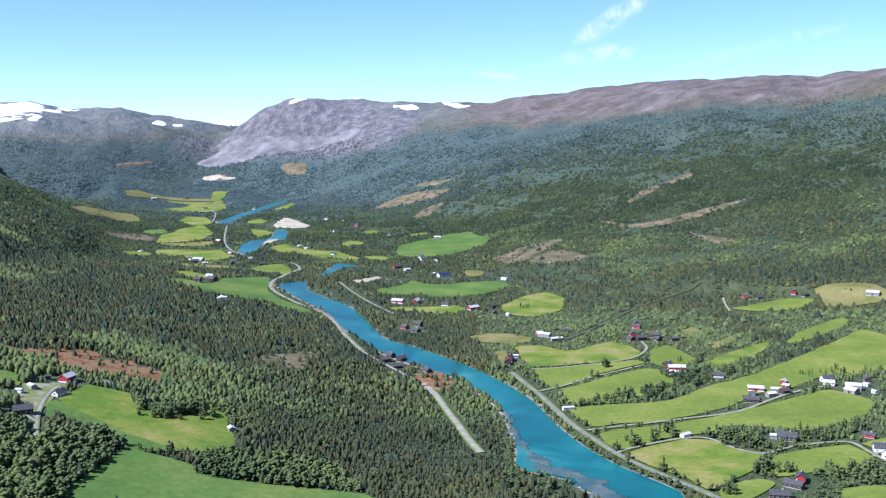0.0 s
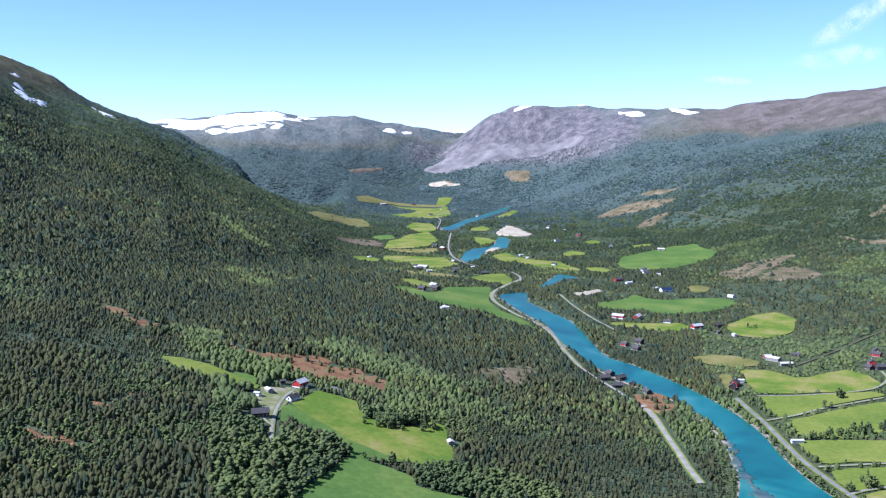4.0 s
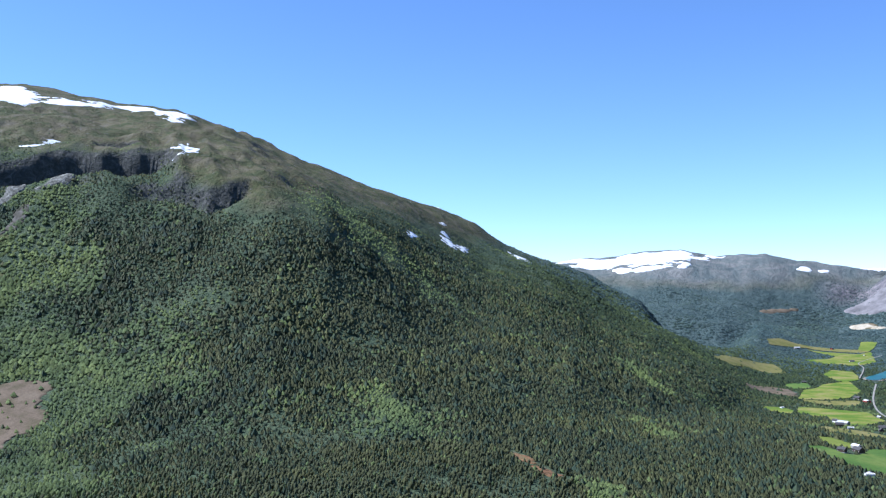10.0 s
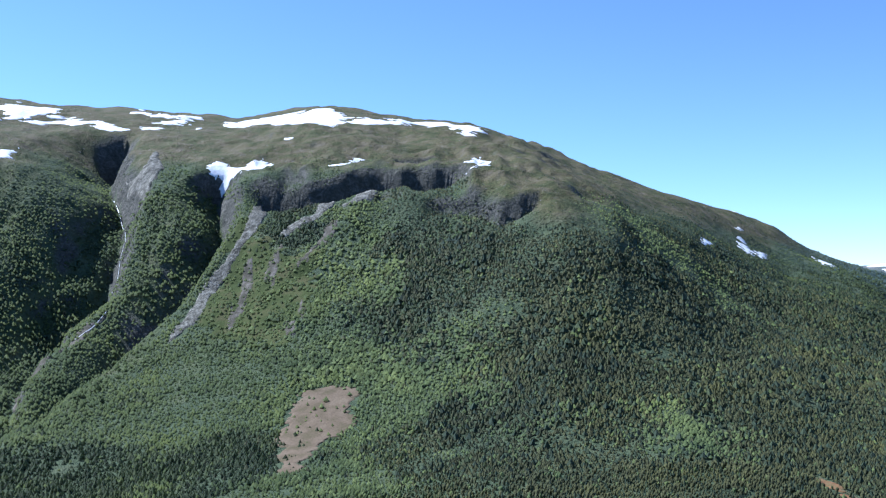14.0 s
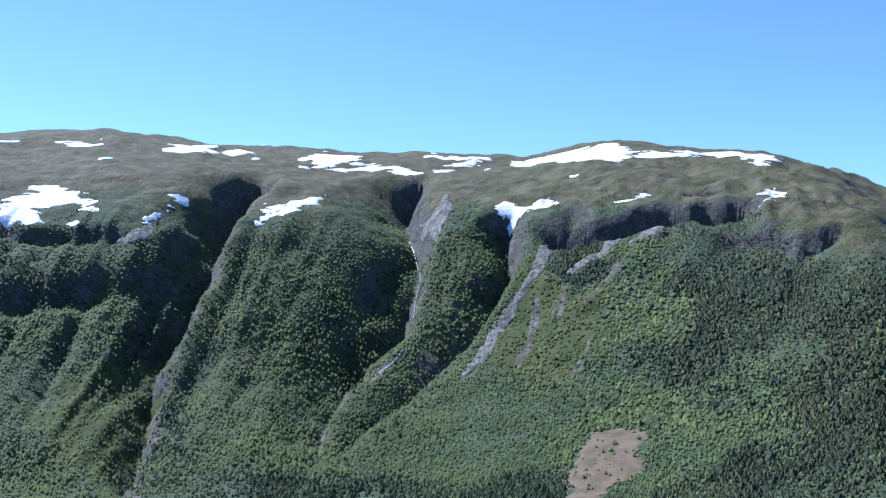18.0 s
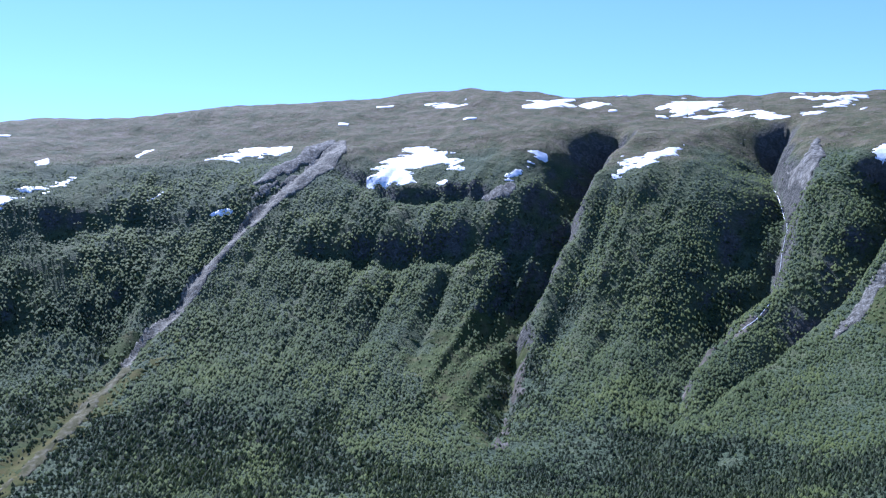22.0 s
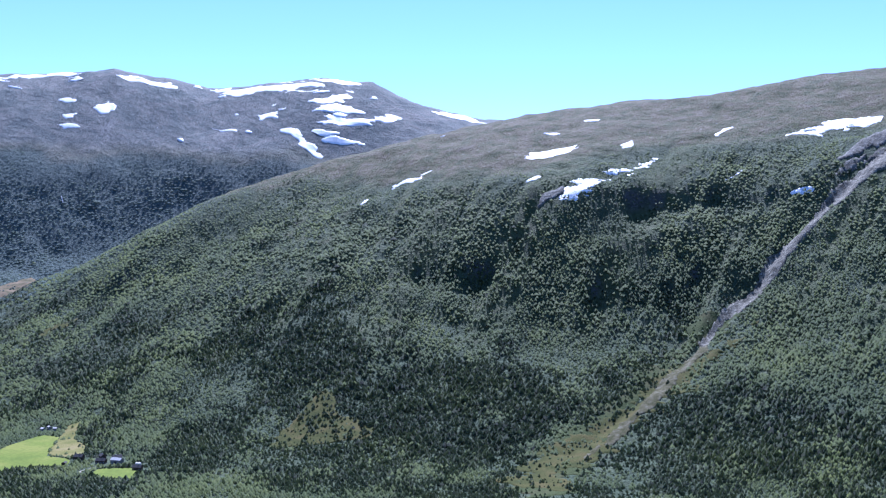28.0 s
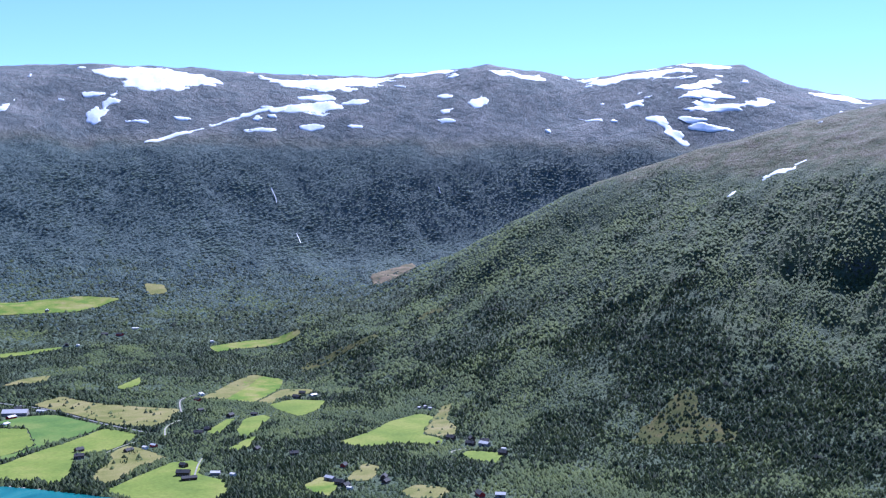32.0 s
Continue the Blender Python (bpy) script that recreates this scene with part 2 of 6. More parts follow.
SHOAL = earthy("river_shoal", [(0.34, (0.032, 0.075, 0.070)), (0.5, (0.062, 0.094, 0.080)), (0.66, (0.115, 0.125, 0.098))], 22, 4.0, 0.1, 0.3)
SLIP = earthy("slip_gravel", [(0.34, (0.060, 0.060, 0.022)), (0.5, (0.098, 0.090, 0.046)), (0.66, (0.150, 0.140, 0.090))], 9, 2.5, 0.8)
SAND = earthy("sand_pit", [(0.35, (0.34, 0.285, 0.195)), (0.5, (0.39, 0.335, 0.24)), (0.65, (0.46, 0.40, 0.30))], 30, 4.0, 0.4)
SHORE = earthy("shore_gravel", [(0.35, (0.16, 0.14, 0.10)), (0.5, (0.25, 0.215, 0.165)), (0.65, (0.33, 0.29, 0.23))], 12, 1.5, 0.3)
YARD = earthy("farm_yard", [(0.35, (0.14, 0.17, 0.05)), (0.5, (0.19, 0.19, 0.085)), (0.62, (0.27, 0.245, 0.16))], 14, 2.0, 0.2)
GRAVEL = earthy("road_gravel", [(0.35, (0.22, 0.20, 0.165)), (0.65, (0.31, 0.285, 0.24))], 8, 0.8, 0.05)
ASPHALT = earthy("road_asphalt", [(0.35, (0.155, 0.148, 0.138)), (0.65, (0.225, 0.215, 0.20))], 10, 0.8, 0.02, 0.8)
TRACK = earthy("dirt_track", [(0.35, (0.075, 0.080, 0.040)), (0.65, (0.12, 0.108, 0.062))], 12, 2.0, 0.3)
SNOW_MAT = earthy("old_snow", [(0.3, (0.80, 0.81, 0.83)), (0.7, (0.90, 0.90, 0.91))], 20, 6.0, 0.5, 0.6)
PINE = leafy("pine_needles", (0.063, 0.069, 0.030), (0.093, 0.099, 0.040), (0.121, 0.125, 0.052))
BIRCH = leafy("birch_leaves", (0.100, 0.134, 0.048), (0.141, 0.182, 0.062), (0.187, 0.227, 0.080))
SPRUCE = leafy("spruce_needles", (0.044, 0.065, 0.039), (0.059, 0.084, 0.049), (0.080, 0.105, 0.059))
# darker copies of pine and birch: mountain shade and haze put in the colour
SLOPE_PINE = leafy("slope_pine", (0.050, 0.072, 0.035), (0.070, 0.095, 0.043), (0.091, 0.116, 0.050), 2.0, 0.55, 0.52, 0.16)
SLOPE_BIRCH = leafy("slope_birch", (0.081, 0.112, 0.040), (0.106, 0.139, 0.048), (0.133, 0.164, 0.058), 2.0, 0.55, 0.52, 0.16)
# far wood: distance haze painted in as a paler blue-green leaf colour
HAZE_WOOD = leafy("hazed_wood", (0.076, 0.116, 0.110), (0.094, 0.136, 0.128), (0.114, 0.154, 0.142), 5.0, 0.75, 0.55, 0.25)
BARK = plain("bark", (0.12, 0.085, 0.06), 0.9, 0.1, 0.3, 0.4)


def river_water():
    """Milky turquoise melt water, browner where it runs thin over the bed."""
    m, nodes, links, b = material("river_water", 0.3, 0.2)
    deep = ramp(nodes, links, grain(nodes, links, 60, 4, 0.6, 0.6), [(0.36, (0.006, 0.068, 0.066)), (0.55, (0.012, 0.108, 0.098)), (0.68, (0.035, 0.142, 0.120)), (0.80, (0.10, 0.145, 0.110))])
    links.new(deep, b.inputs["Base Color"])
    bumped(nodes, links, b, grain(nodes, links, 2.5, 3, 0.6), 0.06)
    return m


WATER_MAT = river_water()
FALL_MAT = plain("white_water", (0.36, 0.38, 0.39), 0.5, 0.3, 2.5, 0.3, 0.5)
RED = plain("red_paint", (0.30, 0.030, 0.026), 0.7, 0.2, 1.5, 0.25)
WHITE = plain("white_paint", (0.62, 0.61, 0.585), 0.6, 0.3, 1.5, 0.06)
BROWN = plain("tarred_timber", (0.060, 0.040, 0.030), 0.8, 0.2, 1.0, 0.35)
GREY = plain("weathered_timber", (0.22, 0.20, 0.18), 0.85, 0.2, 1.0, 0.3)
SLATE = plain("dark_roof", (0.062, 0.058, 0.056), 0.85, 0.12, 1.2, 0.3)
TIN = plain("grey_tin_roof", (0.37, 0.36, 0.35), 0.6, 0.25, 3.0, 0.15)
BRIGHT = plain("pale_roof", (0.43, 0.41, 0.38), 0.6, 0.25, 3.0, 0.1)
SOLAR = plain("dark_blue_panel", (0.015, 0.025, 0.06), 0.15, 0.5, 2.0, 0.3)
GLASS = plain("window_pane", (0.03, 0.04, 0.05), 0.08, 0.6, 1.0, 0.2)
STONE = plain("foundation_stone", (0.30, 0.29, 0.27), 0.9, 0.2, 0.8, 0.3)


def cloud_veil():
    """Thin cirrus: lets most of the sky through."""
    m, nodes, links, b = material("cirrus", 1.0, 0.0)
    b.inputs["Base Color"].default_value = (0.9, 0.9, 0.9, 1)
    clear = nodes.new("ShaderNodeBsdfTransparent")
    both = nodes.new("ShaderNodeMixShader")
    white = nodes.new("ShaderNodeMixShader")
    white.inputs[0].default_value = 0.35
    lit, through_light = nodes.new("ShaderNodeBsdfDiffuse"), nodes.new("ShaderNodeBsdfTranslucent")
    for n, s in ((1, lit), (2, through_light)):
        s.inputs["Color"].default_value = (0.92, 0.92, 0.92, 1)
        links.new(s.outputs[0], white.inputs[n])
    a = nodes.new("ShaderNodeAttribute")
    a.attribute_name = "veil"
    wisp = ramp(nodes, links, grain(nodes, links, 120, 4, 0.55, 1.2), [(0.36, (0, 0, 0)), (0.8, (1, 1, 1))])
    times = nodes.new("ShaderNodeMath")
    times.operation = "MULTIPLY"
    links.new(wisp, times.inputs[0])
    links.new(a.outputs["Fac"], times.inputs[1])
    links.new(times.outputs[0], both.inputs[0])
    links.new(clear.outputs[0], both.inputs[1])
    links.new(white.outputs[0], both.inputs[2])
    links.new(both.outputs[0], nodes["Material Output"].inputs["Surface"])
    return m


CIRRUS = cloud_veil()

# ---- land form ----


def smooth(a, b, v):
    t = np.clip((v - a) / (b - a), 0, 1)
    return t * t * (3 - 2 * t)


def lattice(ix, iy, seed):
    h = (ix * 374761393 + iy * 668265263 + seed * 974634777) & 0xFFFFFFFF
    h = ((h ^ (h >> 13)) * 1274126177) & 0xFFFFFFFF
    return ((h ^ (h >> 16)) & 0xFFFF) / 65535.0


def noise2(x, y, seed=0):
    """Smooth value noise between -1 and 1 with cells of unit size."""
    ix, iy = np.floor(x).astype(np.int64), np.floor(y).astype(np.int64)
    u, v = x - ix, y - iy
    u, v = u * u * u * (u * (6 * u - 15) + 10), v * v * v * (v * (6 * v - 15) + 10)
    a, b = lattice(ix, iy, seed), lattice(ix + 1, iy, seed)
    c, d = lattice(ix, iy + 1, seed), lattice(ix + 1, iy + 1, seed)
    return 2 * ((a + (b - a) * u) * (1 - v) + (c + (d - c) * u) * v) - 1


def fractal(x, y, size, octaves, seed=0, gain=0.5, ridged=False):
    total, amp = 0.0, 1.0
    for n in range(octaves):
        k = 2.0**n / size
        v = noise2(x * k + 17.3 * n, y * k - 9.1 * n, seed + n)
        total = total + amp * ((1 - 2 * np.abs(v)) if ridged else v)
        amp *= gain
    return total


# Crest lines and slope breaks of the valley sides: bearing (degrees to the left of north), distance from the middle of the map, height.
WEST_FOOT = [(13, 3300, -5), (15, 2500, -5), (18, 1900, -4), (21, 1300, -3), (24, 900, -2), (28, 700, 0), (38, 600, 0), (47, 700, 0), (60, 800, 0),
    (80, 950, -2), (100, 1050, -4), (115, 1150, -5), (126, 1250, -8), (135, 1400, -10), (145, 1900, -12), (158, 3000, -15)]
WEST_MID = [(13, 3500, -5), (15, 2900, -5), (18, 2400, 22), (21, 1900, 65), (24, 1650, 98), (28, 1450, 130), (33, 1300, 135), (38, 1200, 140),
    (45, 1220, 165), (52, 1250, 150), (59, 1300, 135), (65, 1450, 150), (70, 1640, 180), (78, 1620, 165), (84, 1620, 150), (92, 1620, 160),
    (99, 1620, 150), (106, 1650, 130), (115, 1600, 95), (127, 1600, 75), (135, 1750, 65), (145, 2200, 55), (158, 3200, 40)]
WEST_BROW = [(13, 3700, 0), (15, 3400, 5), (18, 3000, 40), (21, 2700, 85), (25, 2550, 165), (29, 2400, 250), (33, 2400, 310), (38, 2000, 370), (42, 1700, 375),
    (45, 1680, 400), (50, 1830, 475), (57, 1930, 495), (64, 2030, 486), (70, 2070, 505), (76.5, 2080, 505), (83.6, 2090, 487), (90, 2170, 505),
    (94, 2230, 537), (99, 2260, 530), (106, 2150, 470), (112, 2040, 415), (117, 2150, 440), (122, 2250, 425), (130, 2200, 300), (138, 2250, 170),
    (145, 2700, 90), (158, 3400, 50)]
WEST_CREST = [(13, 4000, 58), (15, 4000, 66), (18, 3900, 100), (21, 3700, -76), (24.3, 3500, 189), (27.3, 3350, 287), (29.8, 3250, 321), (31.7, 3150, 358),
    (33.5, 3050, 418), (35.4, 3000, 456), (38.8, 2900, 501), (41.9, 2850, 545), (45, 2800, 598), (48, 2850, 669), (50.3, 2950, 729), (53, 3100, 761),
    (56, 2950, 763), (59, 3000, 783), (61, 3050, 775), (63.5, 3100, 758), (72, 3300, 794), (81, 3300, 814), (87, 3200, 840), (95, 3100, 779),
    (105.4, 2900, 688), (116.6, 2800, 620), (122, 2700, 568), (126.3, 2650, 502), (130.6, 2600, 432), (133.8, 2600, 384), (137, 2600, 304),
    (145, 3000, 96), (158, 3600, -50)]
EAST_FOOT = [(-90, 900, 10), (-40, 1300, 15), (-24, 1500, 18), (-15, 1550, 12), (-8, 1650, 5), (-4, 1900, 3), (0, 2500, 4), (5, 3100, 5), (9, 3500, 8),
    (15, 3700, 10)]
EAST_MID = [(-90, 2300, 202), (-40, 2500, 192), (-24, 2500, 192), (-15, 2650, 172), (-8, 2900, 167), (-3, 3200, 162), (2, 3700, 180), (7, 4150, 200),
    (10, 4200, 180), (13, 4250, 129), (15, 4300, 91)]
EAST_CREST = [(-90, 3600, 634), (-40, 3600, 539), (-23.4, 3600, 469), (-21.6, 3650, 467), (-20.2, 3700, 446), (-17.4, 3750, 458), (-14.4, 3800, 460),
    (-12.3, 3850, 457), (-9.3, 3950, 430), (-6.8, 4050, 414), (-4.6, 4150, 409), (-2.7, 4300, 397), (0.2, 4400, 413), (2.7, 4450, 407),
    (5.9, 4500, 412), (8.4, 4500, 412), (9.9, 4500, 371), (11.2, 4500, 307), (13.6, 4500, 155), (15, 4500, 100)]
NORTH_FOOT = [(9, 4300, 43), (20, 3900, 121), (40, 3900, 133)]
NORTH_CREST = [(9, 4700, 173), (12.1, 4700, 300), (13.9, 4700, 329), (15.1, 4700, 349), (17.6, 4700, 382), (20, 4700, 370), (22, 4700, 410), (24, 4700, 404),
    (29, 4700, 345), (40, 4700, 250)]
SOUTH_FOOT = [(100, 2500, -10), (126, 2300, -12), (150, 2050, -20), (165, 2000, -15), (200, 2000, -10), (270, 1700, 0)]
SOUTH_MID = [(100, 3400, 186), (126, 3400, 174), (140, 3350, 165), (150, 3300, 144), (165, 3200, 127), (200, 2900, 181), (270, 2500, 223)]
SOUTH_BROW = [(100, 4000, 623), (118, 4000, 609), (126, 4000, 595), (140, 4000, 602), (152, 4000, 581), (165, 3900, 547), (200, 3600, 524), (270, 3300, 421)]
SOUTH_CREST = [(100, 4700, 749), (116, 4700, 824), (118.9, 4700, 838), (121.7, 4700, 898), (124.6, 4700, 1010), (127.2, 4700, 1022), (130.7, 4700, 984),
    (133.7, 4700, 948), (135.5, 4700, 987), (138.6, 4700, 1012), (141, 4700, 987), (145, 4700, 968), (149, 4700, 981), (156.6, 4700, 988),
    (160, 4700, 996), (165, 4700, 932), (200, 4400, 839), (270, 3600, 618)]


def line_at(rows, bearing):
    """Distance and height of a crest line at the bearings."""
    a = np.array(rows, float)
    return np.interp(bearing, a[:, 0], a[:, 1]), np.interp(bearing, a[:, 0], a[:, 2])


def hillside(bearing, r, lines, fall):
    """Height over a chain of lines from foot to crest, smooth across the breaks; behind the crest the land falls again."""
    pts = [line_at(rows, bearing) for rows in lines]
    slopes = [(b[1] - a[1]) / np.maximum(b[0] - a[0], 1) for a, b in zip(pts, pts[1:])]
    tang = [slopes[0] * 0.3] + [2 * a * b / np.maximum(a + b, 1e-6) * (a * b > 0) for a, b in zip(slopes, slopes[1:])] + [slopes[-1] * 0.25]
    z = pts[0][1] - (pts[0][0] - r) * 0.6 * (r < pts[0][0])
    for n, (a, b) in enumerate(zip(pts, pts[1:])):
        w = np.maximum(b[0] - a[0], 1)
        t = np.clip((r - a[0]) / w, 0, 1)
        h = (2 * t**3 - 3 * t * t + 1) * a[1] + (t**3 - 2 * t * t + t) * w * tang[n] + (3 * t * t - 2 * t**3) * b[1] + (t**3 - t * t) * w * tang[n + 1]
        z = np.where(r >= a[0], h, z)
    end = pts[-1]
    over = np.maximum(r - end[0], 0)
    return np.where(r > end[0], end[1] + tang[-1] * over * np.exp(-over / 60) - fall * over**2 / (over + 300), z)


def valley_floor(x, y):
    z = 0.012 * np.minimum(y + 300, 0) + 0.012 * np.clip(y - 1200, 0, 4000)
    z = z + 0.17 * np.clip(-x - 60, 0, 480) * smooth(200, 650, y) * (1 - smooth(1000, 2000, y))
    return z + 9 * smooth(300, 900, x) * smooth(-600, 300, y) + 1.2 * fractal(x, y, 240, 2, 5)


def between(bearing, lo, hi, soft):
    return smooth(lo - soft, lo, bearing) * (1 - smooth(hi, hi + soft, bearing))


def land(x, y):
    """Height of the bare ground."""
    x, y = np.asarray(x, float), np.asarray(y, float)
    r = np.hypot(x, y)
    b = np.degrees(np.arctan2(-x, y))
    b = np.where(b < -90, b + 360, b)
    base = valley_floor(x, y)
    west = hillside(b, r, (WEST_FOOT, WEST_MID, WEST_BROW, WEST_CREST), 0.45)
    east = hillside(b, r, (EAST_FOOT, EAST_MID, EAST_CREST), 0.3)
    north = hillside(b, r, (NORTH_FOOT, NORTH_CREST), 0.2)
    south = hillside(b, r, (SOUTH_FOOT, SOUTH_MID, SOUTH_BROW, SOUTH_CREST), 0.2)
    low = -400.0
    west = np.where((b > 13) & (b < 158), west, low)
    east = np.where(b < 15, east, low)
    north = np.where((b > 9) & (b < 40), north, low)
    south = np.where(b > 100, south, low)
    z = base
    for hill in (west, east, north, south):
        k = 9.0
        d = hill - z
        z = np.maximum(hill, z) + np.where(np.abs(d) < 4 * k, k * np.log1p(np.exp(-np.abs(np.clip(d, -4 * k, 4 * k)) / k)) - 0.018 * k, 0)
    far_ridge = 331 + 14 * fractal(x, y, 210, 3, 19) - 1.1 * np.abs(r - 4850)
    z = np.where((b > 9.5) & (b < 16) & (r > 4560), np.maximum(z, far_ridge), z)
    up = np.maximum(z - base - 4, 0)
    rough = np.minimum(up / 160, 1)
    z = z + rough * (13 * fractal(x, y, 330, 3, 11) + 4.5 * fractal(x, y, 62, 2, 23) + 1.3 * fractal(x, y, 24, 2, 29))
    ribs = (0.25 + 0.75 * smooth(76, 80, b) * (1 - 0.6 * smooth(95, 100, b))) * smooth(58, 72, b) * (1 - smooth(132, 142, b)) * smooth(30, 130, up) * (1 - smooth(430, 540, z)) * (r < 2500)
    z = z + ribs * (7.5 * fractal((b + (r - 1900) * 0.0105) * 0.62, r / 900, 1.0, 3, 31, 0.55, True))
    # outcrops and steps in the open ground over the cliffs
    crag = smooth(41, 46, b) * (1 - smooth(60, 66, b)) * smooth(370, 430, z) * (1 - smooth(600, 680, z)) * (r < 2600)
    z = z + crag * 7.0 * fractal(x * 0.6 + y * 0.8, (y * 0.6 - x * 0.8) * 0.45, 60, 3, 37, 0.55, True)
    for path, depth, steep, shady in GULLIES:
        z = z - gully(x, y, path, depth, steep, shady)
    for path, depth, wide in LEDGES:
        z = z - ledge(x, y, path, depth, wide)
    return z


def beside(x, y, path, reach):
    """Where points lie by a path: which are near, how far off, on which side, how far along it, and how much further out than it."""
    p = np.array(path, float)
    near = (x > p[:, 0].min() - reach) & (x < p[:, 0].max() + reach) & (y > p[:, 1].min() - reach) & (y < p[:, 1].max() + reach)
    xs, ys = x[near], y[near]
    off, side, along, over = np.full(xs.shape, 1e9), np.ones(xs.shape), np.zeros(xs.shape), np.zeros(xs.shape)
    for n, (a, c) in enumerate(zip(p, p[1:])):
        d = c - a
        t = np.clip(((xs - a[0]) * d[0] + (ys - a[1]) * d[1]) / (d @ d), 0, 1)
        dist = np.hypot(xs - a[0] - t * d[0], ys - a[1] - t * d[1])
        new_best = dist < off
        over = np.where(new_best, np.hypot(xs, ys) - np.hypot(a[0] + t * d[0], a[1] + t * d[1]), over)
        side = np.where(new_best, np.sign(d[0] * (ys - a[1]) - d[1] * (xs - a[0])), side)
        along = np.where(new_best, (n + t) / (len(p) - 1), along)
        off = np.minimum(off, dist)
    return near, off, side, along, over


def gully(x, y, path, depth, steep, shady):
    """How deep a stream cuts, deepest in its upper half: one wall is steep, the other falls towards it in a long shaded flank."""
    out = np.zeros(np.shape(x))
    near, off, side, along, _ = beside(x, y, path, shady)
    if near.any():
        off = np.maximum(off + 0.16 * steep * fractal(x[near], y[near], 60, 3, 57), 0)
        wide = np.where(side > 0, steep, shady * (0.4 + 0.6 * smooth(-0.05, 0.25, along))) * (1 - 0.55 * along)
        out[near] = depth * smooth(-0.05, 0.12, along) * (1 - 0.8 * along) * np.clip(1 - off / wide, 0, 1) ** 1.7
    return out


def ledge(x, y, path, depth, wide):
    """A shelf under a cliff: steep above, easing off below."""
    out = np.zeros(np.shape(x))
    near, off, _, along, over = beside(x, y, path, 4 * wide)
    if near.any():
        off = off + 7 * fractal(x[near], y[near], 70, 3, 58)
        out[near] = depth * smooth(0, 0.2, along) * (1 - smooth(0.8, 1, along)) * np.exp(-((off / np.where(over > 0, 11.0 if wide < 33 else 0.8 * wide, wide)) ** 2))
    return out


# Stream courses cut into the west mountain: (x, y) from the top down, depth, width of the steep sunny wall, width of the shaded one
GULLIES = [
    ([(-2225, 842), (-2172, 798), (-2066, 749), (-1859, 700), (-1773, 659), (-1711, 620), (-1662, 584), (-1623, 519), (-1535, 435), (-1416, 381), (-1286, 331)], 125, 62, 235),
    ([(-2290, 472), (-2215, 434), (-2048, 345), (-1911, 279), (-1846, 253), (-1784, 212), (-1692, 179), (-1585, 156), (-1449, 132), (-1366, 114)], 135, 60, 165),
    ([(-1815, 858), (-1786, 855), (-1639, 790), (-1567, 718), (-1538, 648), (-1519, 581), (-1425, 474), (-1319, 378)], 80, 42, 105),
    ([(-2318, -160), (-2163, -241), (-1970, -310), (-1881, -361), (-1766, -400), (-1683, -425), (-1600, -455), (-1454, -473), (-1310, -495), (-1206, -513)], 24, 30, 80),
    ([(-1825, -844), (-1681, -846), (-1561, -841), (-1324, -747)], 14, 40, 80),
    ([(-1832, -30), (-1607, -72), (-1372, -106)], 15, 24, 45),
    ([(-1830, 64), (-1658, 17), (-1442, -20)], 13, 22, 40),
]
# Ledges under cliff bands
LEDGES = [
    ([(-1893, -273), (-1876, -162), (-1865, -69), (-1877, 26), (-1899, 146), (-1915, 247)], 22, 40),
    ([(-1701, 866), (-1609, 907), (-1557, 968), (-1524, 1044), (-1435, 1105), (-1418, 1176)], 82, 32),
    ([(-1590, 1100), (-1545, 1180), (-1500, 1250)], 15, 22),
    ([(-1690, 1060), (-1640, 1150), (-1585, 1240)], 11, 20),
    ([(-1366, 1028), (-1297, 1071), (-1225, 1082), (-1198, 1179)], 28, 26),
    ([(-1706, -896), (-1709, -790), (-1758, -719), (-1845, -651), (-1937, -536)], 9, 45),
    ([(-1596, -1044), (-1589, -916), (-1651, -831)], 13, 38),
    ([(-1808, -791), (-1865, -672), (-1938, -554), (-1948, -417), (-1933, -335)], 9, 35),
    ([(-2247, -232), (-2110, -134), (-2034, -37), (-2023, 100), (-1997, 174)], 17, 29),
    ([(-1951, 435), (-1862, 482), (-1764, 542), (-1771, 622)], 17, 49),
]

# ---- cover of the ground: outlines in plan ----
COVER = []


def cover(kind, *outline):
    COVER.append((kind, outline))


cover('lush', (-280, 698), (-277, 706), (-248, 683), (-210, 658), (-180, 647), (-169, 645), (-197, 627), (-205, 633), (-214, 643), (-222, 650), (-240, 659), (-259, 665), (-264, 654))
cover('mown', (-274, 756), (-254, 752), (-237, 751), (-230, 730), (-222, 719), (-197, 710), (-184, 722), (-177, 743), (-163, 739), (-155, 711), (-146, 688), (-139, 657), (-151, 651), (-169, 645), (-180, 647), (-210, 658), (-248, 683), (-277, 706), (-274, 721))
cover('lush', (-205, 633), (-196, 630), (-179, 628), (-158, 624), (-152, 607), (-128, 608), (-87, 614), (-52, 619), (-29, 591), (-209, 534), (-214, 561), (-210, 583), (-208, 618))
cover('lush', (-346, 752), (-326, 756), (-315, 741), (-321, 724), (-327, 711))
cover('heath2', (-1260, 3922), (-1168, 4063), (-1150, 4036), (-1235, 3911))
cover('dry', (-1042, 3286), (-1036, 3422), (-995, 3425), (-933, 3500), (-813, 3517), (-756, 3447), (-781, 3380), (-868, 3408), (-950, 3412), (-989, 3268), (-1006, 3204))
cover('dry', (-879, 2364), (-910, 2535), (-886, 2657), (-854, 2755), (-810, 2675), (-770, 2587), (-793, 2517), (-832, 2493), (-831, 2358), (-862, 2361))
cover('dry', (-599, 2108), (-549, 2110), (-495, 2148), (-476, 2090), (-491, 2049), (-535, 2055), (-578, 2077))
cover('dry', (-440, 1673), (-400, 1670), (-363, 1658), (-325, 1617), (-335, 1574), (-371, 1570), (-394, 1553), (-436, 1604))
